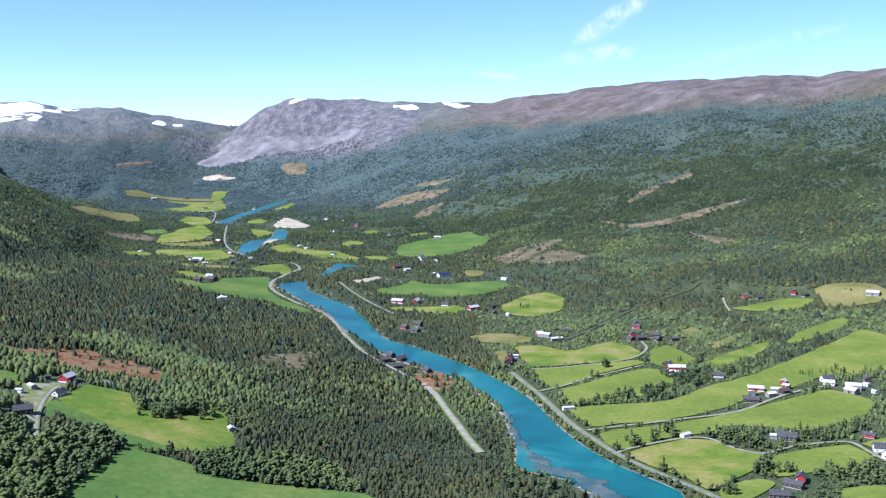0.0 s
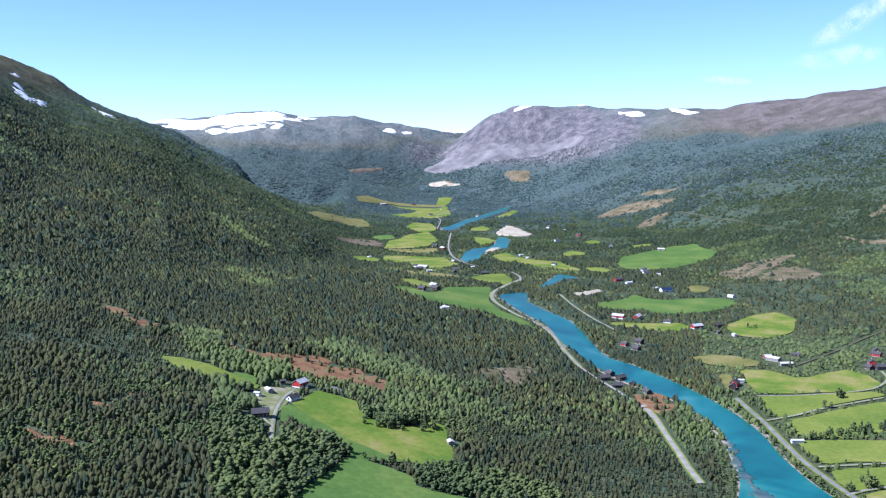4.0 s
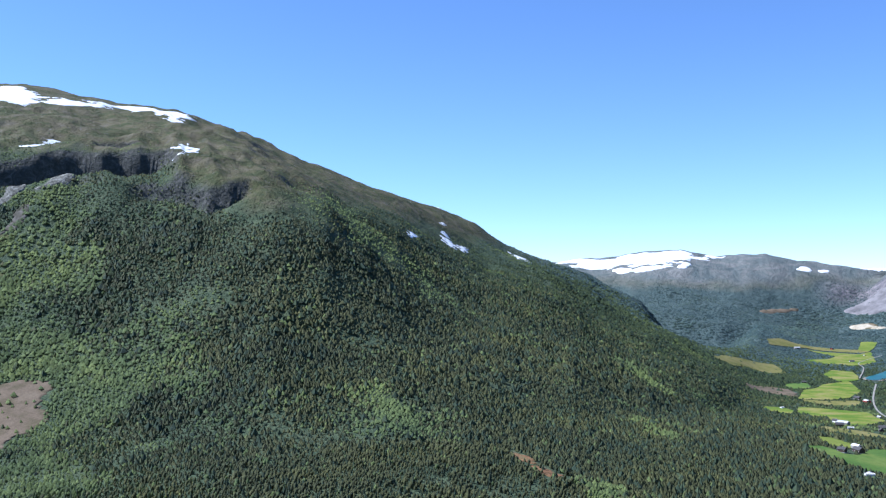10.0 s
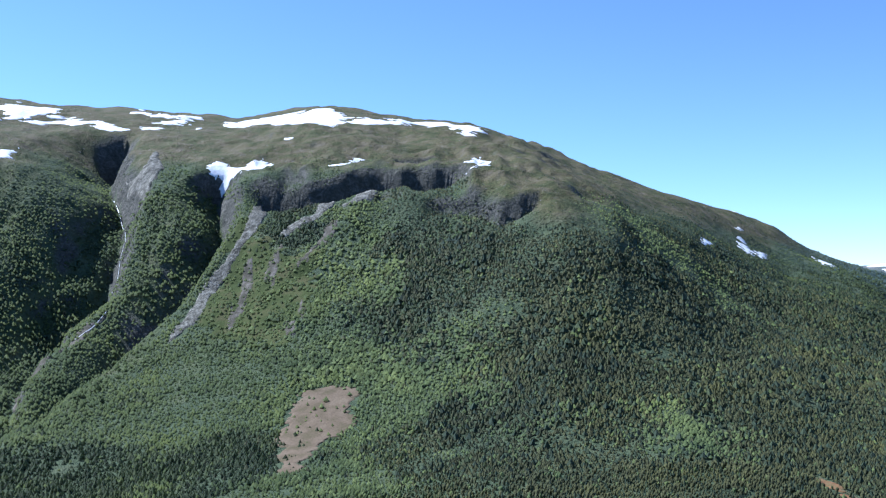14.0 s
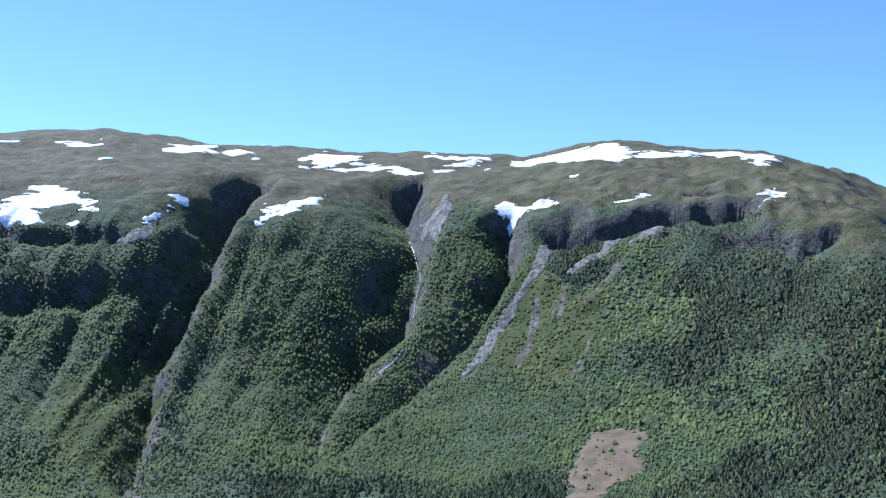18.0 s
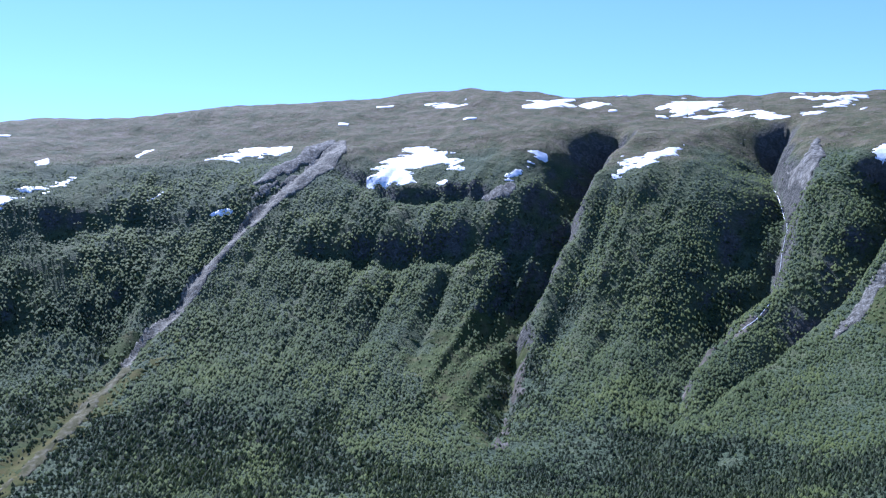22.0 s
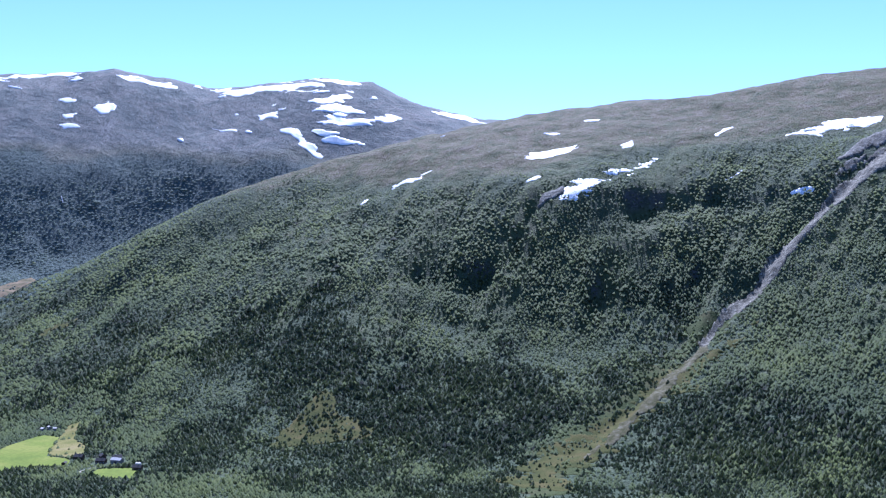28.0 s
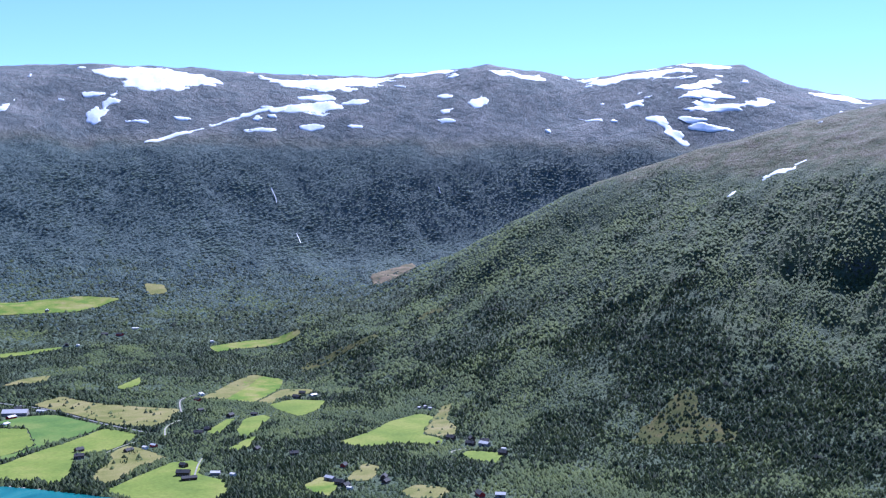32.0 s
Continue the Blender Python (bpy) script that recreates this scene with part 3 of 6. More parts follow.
cover('dry', (34, 1695), (55, 1707), (71, 1686), (65, 1638), (41, 1618))
cover('heath2', (-728, 2163), (-707, 2245), (-674, 2250), (-640, 2227), (-616, 2145), (-649, 2144), (-697, 2151), (-711, 2130))
cover('mown', (-943, 3385), (-855, 3358), (-769, 3329), (-756, 3447), (-705, 3249), (-661, 3070), (-669, 2973), (-692, 2923), (-764, 2934), (-850, 3019), (-800, 3107), (-806, 3205), (-896, 3326))
cover('mown', (-706, 2775), (-655, 2767), (-611, 2645), (-590, 2555), (-609, 2480), (-659, 2563), (-695, 2641))
cover('mown', (-634, 2408), (-602, 2515), (-561, 2401), (-528, 2318), (-521, 2257), (-523, 2183), (-542, 2132), (-577, 2119), (-605, 2107), (-639, 2273), (-626, 2326))
cover('mown', (-574, 1998), (-520, 2000), (-471, 1992), (-440, 1983), (-416, 1926), (-388, 1874), (-393, 1795), (-408, 1726), (-434, 1728), (-473, 1818), (-510, 1853), (-543, 1890))
cover('mown', (-625, 1945), (-596, 1971), (-562, 1935), (-546, 1860), (-578, 1871), (-603, 1897))
cover('mown', (-520, 2995), (-506, 3115), (-504, 3327), (-479, 3282), (-476, 3088), (-493, 2983))
cover('mown', (-353, 2041), (-334, 2097), (-293, 2018), (-245, 1987), (-206, 1980), (-184, 1917), (-158, 1875), (-153, 1823), (-175, 1829), (-219, 1861), (-277, 1910), (-323, 1960))
cover('mown', (-76, 1321), (-49, 1334), (-15, 1335), (18, 1347), (31, 1326), (27, 1290), (5, 1282), (-28, 1286), (-55, 1297))
cover('meadow', (-858, 3758), (-801, 3750), (-782, 3602), (-766, 3445), (-813, 3517))
cover('meadow', (-320, 1597), (-304, 1706), (-280, 1731), (-253, 1661), (-241, 1590), (-243, 1549), (-268, 1553), (-292, 1562))
cover('meadow', (-394, 1454), (-379, 1474), (-339, 1438), (-332, 1390), (-349, 1374), (-368, 1398))
cover('meadow', (-518, 2640), (-497, 2730), (-463, 2654), (-460, 2569), (-497, 2575))
cover('meadow', (-465, 2409), (-429, 2395), (-392, 2324), (-396, 2250), (-409, 2215), (-432, 2284))
cover('meadow', (-152, 1896), (-123, 1910), (-96, 1867), (-108, 1830), (-137, 1832))
cover('meadow', (-214, 2105), (-202, 2158), (-171, 2125), (-162, 2089), (-188, 2067), (-203, 2053))
cover('meadow', (-189, 2349), (-173, 2387), (-154, 2372), (-150, 2316), (-174, 2306))
cover('meadow', (-77, 2283), (-43, 2328), (-25, 2313), (-53, 2248), (-73, 2231))
cover('lush', (-705, 2367), (-673, 2418), (-643, 2343), (-639, 2306), (-661, 2275), (-686, 2289))
cover('lush', (-373, 1326), (-361, 1358), (-343, 1350), (-326, 1329), (-310, 1345), (-313, 1431), (-287, 1469), (-263, 1501), (-244, 1406), (-236, 1338), (-213, 1284), (-171, 1236), (-137, 1166), (-173, 1199), (-211, 1227), (-244, 1250), (-278, 1240), (-298, 1248), (-331, 1274))
cover('lush', (-90, 2061), (-61, 2131), (-29, 2192), (15, 2293), (61, 2332), (80, 2227), (105, 2174), (97, 2114), (75, 2046), (43, 1978), (14, 1930), (-24, 1893), (-53, 1885), (-83, 1904), (-95, 1960))
cover('lush', (-94, 1479), (-65, 1520), (-47, 1582), (-30, 1546), (-3, 1534), (36, 1558), (74, 1572), (100, 1559), (101, 1514), (77, 1463), (40, 1428), (-2, 1408), (-17, 1420), (-32, 1440), (-68, 1431), (-98, 1426))
cover('sand', (-419, 2499), (-437, 2695), (-420, 2731), (-389, 2674), (-353, 2570), (-328, 2488), (-357, 2452), (-393, 2466))
cover('sand', (-138, 1533), (-125, 1566), (-103, 1608), (-98, 1572), (-114, 1534), (-128, 1509), (-134, 1508))
cover('sand', (-944, 3982), (-897, 3977), (-821, 3944), (-804, 3915), (-872, 3920), (-920, 3930))
cover('felled', (-227, 3013), (-150, 3172), (-42, 3112), (27, 3049), (-24, 3020), (-110, 3049), (-177, 3029))
cover('felled', (-82, 2707), (-55, 2885), (2, 2907), (-14, 2830), (-52, 2732))
cover('felled', (92, 1854), (152, 1980), (236, 2029), (223, 1969), (163, 1849), (122, 1787))
cover('felled', (158, 1797), (218, 1921), (261, 1802), (227, 1774), (175, 1759))
cover('felled', (334, 2152), (392, 2073), (462, 2072), (553, 2113), (682, 2165), (668, 2139), (554, 2070), (449, 2016), (377, 2051))
cover('felled', (541, 2439), (600, 2459), (595, 2406), (550, 2416))
cover('felled', (465, 1938), (504, 1878), (538, 1814), (493, 1835))
cover('felled', (-98, 3248), (11, 3158), (37, 3158), (28, 3130), (-42, 3149))
cover('felled', (424, 2314), (510, 2417), (504, 2360), (430, 2280))
cover('felled', (-631, 3969), (-543, 3974), (-517, 3860), (-594, 3869))
cover('felled', (-947, 3987), (-853, 3967), (-799, 3917), (-888, 3922))
cover('mown', (77, 1087), (109, 1088), (123, 1070), (131, 1061), (143, 1064), (166, 1094), (188, 1115), (204, 1095), (210, 1065), (211, 1044), (196, 1022), (176, 1009), (146, 997), (116, 985), (87, 980), (81, 1009), (80, 1042))
cover('mown', (73, 1336), (118, 1427), (154, 1464), (172, 1405), (158, 1317), (127, 1271), (88, 1274))
cover('mown', (129, 695), (151, 716), (180, 735), (201, 733), (215, 708), (232, 698), (216, 673), (208, 658), (187, 638), (168, 621), (161, 645), (145, 666))
cover('mown', (255, 988), (303, 1051), (348, 1097), (368, 1112), (340, 1053), (303, 1009), (264, 969))
cover('dry', (23, 1131), (50, 1154), (80, 1156), (104, 1130), (95, 1106), (76, 1095), (48, 1101), (36, 1114))
cover('dry', (526, 1415), (548, 1430), (583, 1437), (613, 1412), (609, 1370), (614, 1344), (566, 1337), (519, 1313), (512, 1324), (522, 1381))
cover('dry', (293, 1092), (329, 1141), (350, 1169), (328, 1116), (293, 1067))
cover('dry', (54, 1056), (67, 1059), (70, 1010), (61, 990), (56, 1019))
cover('dry', (273, 1168), (303, 1207), (306, 1177), (285, 1149))
cover('meadow', (87, 971), (121, 976), (157, 996), (201, 1017), (206, 999), (182, 979), (150, 951), (118, 910), (98, 892), (92, 913), (89, 947))
cover('meadow', (100, 883), (128, 909), (159, 941), (199, 976), (211, 969), (215, 947), (222, 933), (202, 891), (164, 849), (133, 837), (109, 841), (104, 858))
cover('meadow', (209, 1003), (224, 1071), (247, 1095), (254, 1068), (258, 1038), (261, 1012), (231, 973), (217, 984))
cover('meadow', (103, 821), (132, 833), (167, 840), (198, 850), (233, 892), (273, 924), (319, 969), (375, 1032), (439, 1108), (498, 1181), (513, 1117), (444, 964), (396, 941), (356, 935), (314, 889), (277, 871), (247, 833), (211, 804), (170, 784), (136, 774), (118, 764), (108, 787))
cover('meadow', (119, 751), (138, 761), (176, 774), (217, 794), (257, 821), (302, 854), (343, 887), (358, 872), (371, 844), (341, 795), (307, 768), (276, 754), (254, 765), (229, 773), (201, 751), (168, 738), (142, 713), (125, 704), (120, 726))
cover('meadow', (214, 660), (231, 690), (259, 707), (297, 719), (302, 703), (301, 685), (283, 666), (254, 659), (231, 650), (220, 649))
cover('meadow', (175, 623), (195, 639), (211, 644), (218, 637), (208, 622), (187, 602), (173, 602))
cover('meadow', (381, 1325), (420, 1356), (480, 1396), (515, 1384), (502, 1349), (458, 1309), (412, 1303))
cover('meadow', (384, 1111), (414, 1161), (460, 1213), (505, 1257), (503, 1227), (479, 1193), (420, 1124), (383, 1090))
cover('meadow', (252, 624), (272, 629), (293, 629), (278, 595), (248, 598))
cover('meadow', (307, 723), (343, 739), (324, 698), (311, 708))
cover('talus', (-1013, 4170), (-918, 4281), (-818, 4259), (-668, 4217), (-524, 4188), (-332, 4138), (-374, 4087), (-514, 4104), (-697, 4103), (-832, 4083))
cover('lush', (-460, -1726), (-515, -1731), (-544, -1718), (-575, -1569), (-546, -1539), (-489, -1508), (-436, -1468), (-375, -1415), (-387, -1457), (-410, -1461), (-446, -1493), (-477, -1639), (-444, -1667))
cover('meadow', (-398, -1687), (-472, -1631), (-446, -1498), (-412, -1468), (-336, -1428))
cover('meadow', (-490, -1487), (-569, -1552), (-591, -1470), (-556, -1426), (-520, -1399), (-494, -1393), (-470, -1404), (-445, -1334), (-414, -1264), (-392, -1246), (-368, -1290), (-317, -1352), (-328, -1398), (-371, -1398), (-430, -1449))
cover('dry', (-512, -1378), (-549, -1408), (-557, -1376), (-560, -1325), (-562, -1291), (-515, -1273), (-474, -1226), (-443, -1204), (-435, -1239), (-457, -1280), (-490, -1318))
cover('meadow', (-429, -1175), (-485, -1217), (-551, -1264), (-584, -1258), (-576, -1222), (-552, -1182), (-565, -1128), (-543, -1084), (-510, -1048), (-444, -1100))
cover('dry', (-542, -1837), (-612, -1885), (-636, -1775), (-691, -1679), (-730, -1625), (-700, -1581), (-652, -1517), (-617, -1501), (-590, -1573), (-575, -1659), (-557, -1776))
cover('dry', (-536, -2009), (-592, -2058), (-651, -2070), (-619, -2003), (-567, -2009))
cover('meadow', (-714, -1883), (-795, -1964), (-762, -1884), (-726, -1871))
cover('meadow', (-553, -2328), (-622, -2323), (-763, -2342), (-748, -2315), (-612, -2285))
cover('mown', (-826, -1692), (-997, -1856), (-1021, -1781), (-965, -1695), (-861, -1604), (-843, -1624))
cover('dry', (-867, -1605), (-969, -1692), (-1016, -1654), (-989, -1620), (-923, -1612), (-877, -1571))
cover('meadow', (-870, -1569), (-927, -1588), (-975, -1539), (-919, -1478), (-856, -1439), (-861, -1523))
cover('meadow', (-678, -1418), (-747, -1490), (-761, -1485), (-698, -1402), (-670, -1388))
cover('meadow', (-712, -1386), (-773, -1475), (-815, -1489), (-813, -1457), (-725, -1356), (-699, -1347))
cover('meadow', (-647, -1290), (-718, -1347), (-726, -1336), (-696, -1298), (-654, -1270))
cover('meadow', (-800, -1237), (-836, -1248), (-879, -1266), (-951, -1312), (-1028, -1337), (-1035, -1303), (-943, -1212), (-930, -1196), (-933, -1151), (-901, -1118), (-887, -1154), (-857, -1169), (-809, -1186))
cover('dry', (-935, -1202), (-1032, -1299), (-1070, -1329), (-1102, -1329), (-1064, -1298), (-1027, -1259), (-1010, -1213), (-961, -1159), (-941, -1160))
cover('meadow', (-878, -1050), (-912, -1068), (-938, -1019), (-887, -980), (-879, -1017))
cover('dry', (-686, -1041), (-756, -1102), (-758, -1066), (-711, -1018), (-693, -1023))
cover('dry', (-701, -950), (-738, -965), (-759, -924), (-730, -895), (-698, -908))
cover('mown', (-626, -1047), (-674, -1078), (-664, -1023), (-623, -983))
cover('moor', (-1090, -1837), (-1153, -1900), (-1205, -1889), (-1236, -1839), (-1279, -1831), (-1274, -1805), (-1230, -1804), (-1192, -1835), (-1134, -1834))
cover('grass', (-1392, -1823), (-1431, -1820), (-1463, -1811), (-1435, -1777), (-1415, -1796), (-1377, -1788))
cover('dry', (-800, -1701), (-904, -1800), (-996, -1862), (-1008, -1837), (-913, -1745), (-836, -1665))
cover('dry', (-1182, -2880), (-1238, -2867), (-1211, -2780), (-1153, -2783))
cover('fern', (-1720, 100), (-1763, 201), (-1630, 177), (-1397, 113), (-1254, 74), (-1372, 58), (-1479, 6), (-1587, -11))
cover('fern', (-1071, -537), (-1196, -550), (-1386, -530), (-1570, -505), (-1667, -468), (-1685, -398), (-1522, -471), (-1243, -474), (-1101, -469), (-1033, -475))
cover('heath', (-389, 839), (-374, 837), (-351, 828), (-327, 839), (-310, 858), (-287, 846), (-256, 841), (-237, 833), (-228, 805), (-233, 792), (-265, 794), (-286, 789), (-306, 788), (-317, 801), (-343, 807), (-364, 814), (-379, 818))
cover('felled', (-179, 912), (-166, 956), (-148, 983), (-127, 990), (-122, 957), (-132, 912), (-152, 891), (-158, 905), (-172, 913))
cover('fern', (-1618, 819), (-1477, 822), (-1417, 863), (-1353, 813), (-1266, 742), (-1253, 697), (-1304, 660), (-1403, 652), (-1432, 655), (-1556, 754))
cover('meadow', (-409, 750), (-391, 761), (-368, 758), (-343, 748), (-312, 734), (-311, 721), (-330, 720), (-357, 725), (-382, 729))
cover('yard', (-312, 734), (-290, 748), (-281, 738), (-280, 711), (-275, 672), (-271, 657), (-282, 665), (-296, 685), (-305, 712))
cover('rubble', (-272, 765), (-266, 776), (-251, 768), (-257, 757))
cover('heath', (-26, 938), (3, 957), (12, 893), (-7, 884))
cover('mown', (-707, -2844), (-888, -2837), (-983, -2819), (-1068, -2766), (-905, -2681), (-681, -2743))
cover('mown', (-1060, -2198), (-1184, -2203), (-1270, -2133), (-1255, -2102), (-1132, -2134), (-1044, -2135))
cover('felled', (-1807, -2602), (-1942, -2651), (-2022, -2648), (-1713, -2284))
cover('moor', (-1088, -921), (-1164, -941), (-1234, -948), (-1244, -928), (-1196, -882), (-1186, -819), (-1145, -796), (-1099, -849))
cover('heath2', (-930, 515), (-1049, 583), (-1106, 641), (-1104, 664), (-1055, 695), (-1015, 664), (-978, 633), (-965, 588), (-917, 529))
cover('rock', (-2300, -170), (-2241, -215), (-2155, -257), (-2059, -295), (-2058, -292), (-2141, -247), (-2220, -206), (-2289, -167))
cover('rock', (-2300, -206), (-2228, -254), (-2119, -292), (-2116, -291), (-2196, -243), (-2286, -203))
cover('rock', (-2214, -238), (-2119, -284), (-2041, -317), (-2040, -316), (-2106, -276), (-2209, -236))
cover('chute', (-1534, 800), (-1494, 763), (-1430, 717), (-1388, 687), (-1385, 688), (-1413, 721), (-1467, 767), (-1522, 801))
cover('chute', (-1481, 821), (-1448, 787), (-1387, 750), (-1384, 751), (-1426, 791), (-1474, 823))
cover('chute', (-1409, 828), (-1367, 794), (-1307, 751), (-1270, 710), (-1266, 710), (-1293, 752), (-1351, 799), (-1403, 831))
cover('chute', (-1451, 904), (-1438, 860), (-1408, 814), (-1404, 814), (-1416, 856), (-1445, 904))
cover('rock', (-1856, -813), (-1818, -838), (-1793, -837), (-1792, -833), (-1807, -814), (-1838, -797))
cover('grass', (-1642, -388), (-1573, -432), (-1516, -469), (-1409, -495), (-1321, -522), (-1237, -545), (-1156, -556), (-1068, -551), (-1069, -463), (-1144, -480), (-1244, -475), (-1354, -450), (-1426, -424), (-1547, -399), (-1642, -370))
cover('shoal', (51, 807), (52, 761), (54, 719), (60, 689), (76, 658), (74, 679), (64, 710), (57, 761))
cover('shoal', (57, 681), (67, 659), (83, 636), (97, 604), (114, 601), (110, 623), (96, 647), (77, 666))
cover('scree', (-2340, -161), (-2220, -140), (-2166, -158), (-2121, -194), (-2060, -230), (-2000, -274), (-1941, -303), (-1906, -324), (-1858, -343), (-1806, -362), (-1771, -370), (-1737, -390), (-1673, -409), (-1669, -436), (-1612, -439), (-1584, -446), (-1605, -459), (-1655, -454), (-1712, -435), (-1754, -407), (-1784, -404), (-1839, -379), (-1869, -353), (-1931, -342), (-1969, -330), (-2037, -295), (-2132, -256), (-2249, -206))
cover('slip', (-1611, -454), (-1592, -462), (-1501, -470), (-1436, -479), (-1332, -484), (-1257, -488), (-1199, -495), (-1194, -485), (-1248, -475), (-1321, -466), (-1388, -454), (-1468, -452), (-1542, -440), (-1559, -431))
cover('rock', (-1573, 973), (-1512, 907), (-1523, 875), (-1510, 836), (-1500, 838), (-1491, 868), (-1491, 905), (-1501, 946))
cover('rock', (-1540, 1042), (-1482, 968), (-1495, 942), (-1473, 939), (-1459, 967), (-1459, 1000))
cover('sand', (-383, 2111), (-376, 2174), (-359, 2197), (-357, 2144), (-368, 2093))
cover('chute', (-1683, 185), (-1681, 176), (-1639, 165), (-1556, 150), (-1441, 127), (-1286, 99), (-1236, 89), (-1235, 95), (-1285, 110), (-1448, 138), (-1495, 156), (-1558, 169), (-1648, 184), (-1662, 192))
cover('chute', (-1598, 581), (-1572, 542), (-1541, 506), (-1490, 445), (-1540, 435), (-1440, 395), (-1381, 372), (-1386, 368), (-1461, 395), (-1539, 426), (-1523, 448), (-1569, 511), (-1593, 545))
cover('rock', (-1659, 875), (-1589, 816), (-1567, 782), (-1532, 738), (-1504, 694), (-1472, 645), (-1452, 617), (-1433, 618), (-1448, 658), (-1483, 709), (-1511, 744), (-1536, 783), (-1555, 814), (-1584, 857))
cover('rock', (-1996, 745), (-1940, 756), (-1999, 818), (-1882, 780), (-1815, 733), (-1858, 718), (-1942, 729))
cover('rock', (-2008, 138), (-2028, 173), (-2048, 203), (-2020, 212), (-1988, 181), (-1980, 153))
cover('rock', (-2083, -333), (-2165, -303), (-2272, -253), (-2340, -195), (-2329, -174), (-2250, -206), (-2193, -245), (-2135, -275), (-2080, -303))
cover('heath', (-525, 859), (-511, 863), (-476, 844), (-461, 829), (-479, 829), (-503, 839))
cover('heath', (-387, 613), (-380, 632), (-372, 660), (-366, 653), (-372, 626), (-379, 607))
cover('heath', (-403, 561), (-381, 555), (-354, 557), (-350, 554), (-371, 546), (-397, 555))
cover('heath', (-465, 558), (-456, 571), (-448, 566), (-455, 555))

SNOW = []


def snow(*outline):
    SNOW.append(outline)


snow((-2364, 1201), (-2445, 1317), (-2391, 1380), (-2279, 1433), (-2079, 1324), (-1969, 1194), (-2155, 1198), (-2226, 1176))
snow((-2064, 1314), (-2101, 1387), (-2093, 1467), (-2106, 1583), (-2034, 1639), (-1875, 1573), (-1766, 1487), (-1778, 1450), (-2054, 1544), (-1959, 1341))
snow((-2426, 1178), (-2317, 1185), (-2225, 1131), (-2319, 1141))
snow((-2569, 640), (-2631, 743), (-2563, 803), (-2447, 706), (-2439, 637))
snow((-2420, 661), (-2425, 775), (-2295, 857), (-2278, 829), (-2386, 733))
snow((-2250, 891), (-2398, 997), (-2485, 1132), (-2351, 1024), (-2280, 933))
snow((-2587, 279), (-2767, 391), (-2700, 435), (-2544, 346))
snow((-2681, 452), (-2706, 538), (-2584, 469))
snow((-2739, 38), (-2661, 142), (-2665, 86))
snow((-2715, -109), (-2728, -47), (-2695, -67))
snow((-2546, 967), (-2471, 1044), (-2450, 1100), (-2464, 992))
snow((-2360, 1142), (-2315, 1189), (-2240, 1128))
snow((-1356, 1971), (-1366, 2040), (-1295, 1896))
snow((-1511, 2114), (-1501, 2132), (-1442, 2028))
snow((-1193, 1564), (-1216, 1629), (-1159, 1530))
snow((-1406, 1988), (-1309, 1889), (-1297, 1847))
snow((-1445, 2364), (-1388, 2354), (-1365, 2259))
snow((-227, 4344), (-105, 4269), (-151, 4240))
snow((-812, 4780), (-900, 4810), (-1010, 4770), (-1120, 4740), (-1240, 4690), (-1225, 4620), (-1100, 4660), (-980, 4700), (-880, 4730))
snow((9, 4376), (111, 4177), (37, 4186))
snow((-1524, -4209), (-1629, -4263), (-1771, -4270), (-1883, -4168), (-1986, -4023), (-1952, -3980), (-1861, -4007), (-1748, -3982), (-1639, -4012), (-1575, -4062), (-1605, -4107), (-1561, -4148))
snow((-2191, -4010), (-2261, -3941), (-2403, -3887), (-2559, -3847), (-2679, -3750), (-2818, -3678), (-2946, -3629), (-2944, -3512), (-2890, -3519), (-2784, -3632), (-2650, -3666), (-2502, -3672), (-2378, -3708), (-2306, -3799), (-2226, -3881), (-2190, -3967))
snow((-1501, -3689), (-1607, -3715), (-1750, -3718), (-1906, -3734), (-2060, -3732), (-2071, -3704), (-1919, -3711), (-1740, -3697), (-1595, -3687))
snow((-2060, -3732), (-2149, -3699), (-2257, -3651), (-2340, -3604), (-2299, -3562), (-2230, -3562), (-2172, -3601), (-2102, -3665))
snow((-2216, -3721), (-2314, -3696), (-2356, -3629), (-2301, -3632), (-2231, -3676))
snow((-2348, -3603), (-2438, -3579), (-2462, -3549), (-2389, -3548))
snow((-2112, -3546), (-2182, -3530), (-2202, -3496), (-2137, -3500))
snow((-1376, -3897), (-1420, -3956), (-1441, -3984), (-1446, -3947), (-1476, -3987), (-1540, -4031), (-1510, -3986), (-1451, -3920), (-1400, -3859))
snow((-2706, -3409), (-2755, -3393), (-2759, -3340), (-2715, -3343))
snow((-2633, -3317), (-2698, -3284), (-2690, -3256), (-2639, -3268))
snow((-2769, -3258), (-2847, -3275), (-2850, -3212), (-2780, -3215))
snow((-2582, -3271), (-2632, -3241), (-2653, -3199), (-2607, -3228))
snow((-3015, -3399), (-3098, -3408), (-3141, -3304), (-3173, -3199), (-3119, -3209), (-3065, -3296), (-3003, -3360))
snow((-3336, -3193), (-3384, -3082), (-3459, -2983), (-3551, -2900), (-3609, -2820), (-3601, -2738), (-3521, -2781), (-3431, -2863), (-3338, -2942), (-3294, -3033), (-3331, -3136))
snow((-3649, -2837), (-3750, -2775), (-3819, -2689), (-3778, -2675), (-3655, -2734))
snow((-3194, -2782), (-3268, -2801), (-3366, -2777), (-3441, -2717), (-3525, -2664), (-3661, -2634), (-3580, -2590), (-3480, -2630), (-3386, -2703), (-3317, -2736), (-3221, -2745))
snow((-3404, -2643), (-3491, -2610), (-3541, -2505), (-3533, -2444), (-3475, -2513), (-3408, -2589))
snow((-3358, -2593), (-3436, -2540), (-3499, -2447), (-3638, -2382), (-3584, -2359), (-3493, -2416), (-3415, -2468), (-3356, -2534))
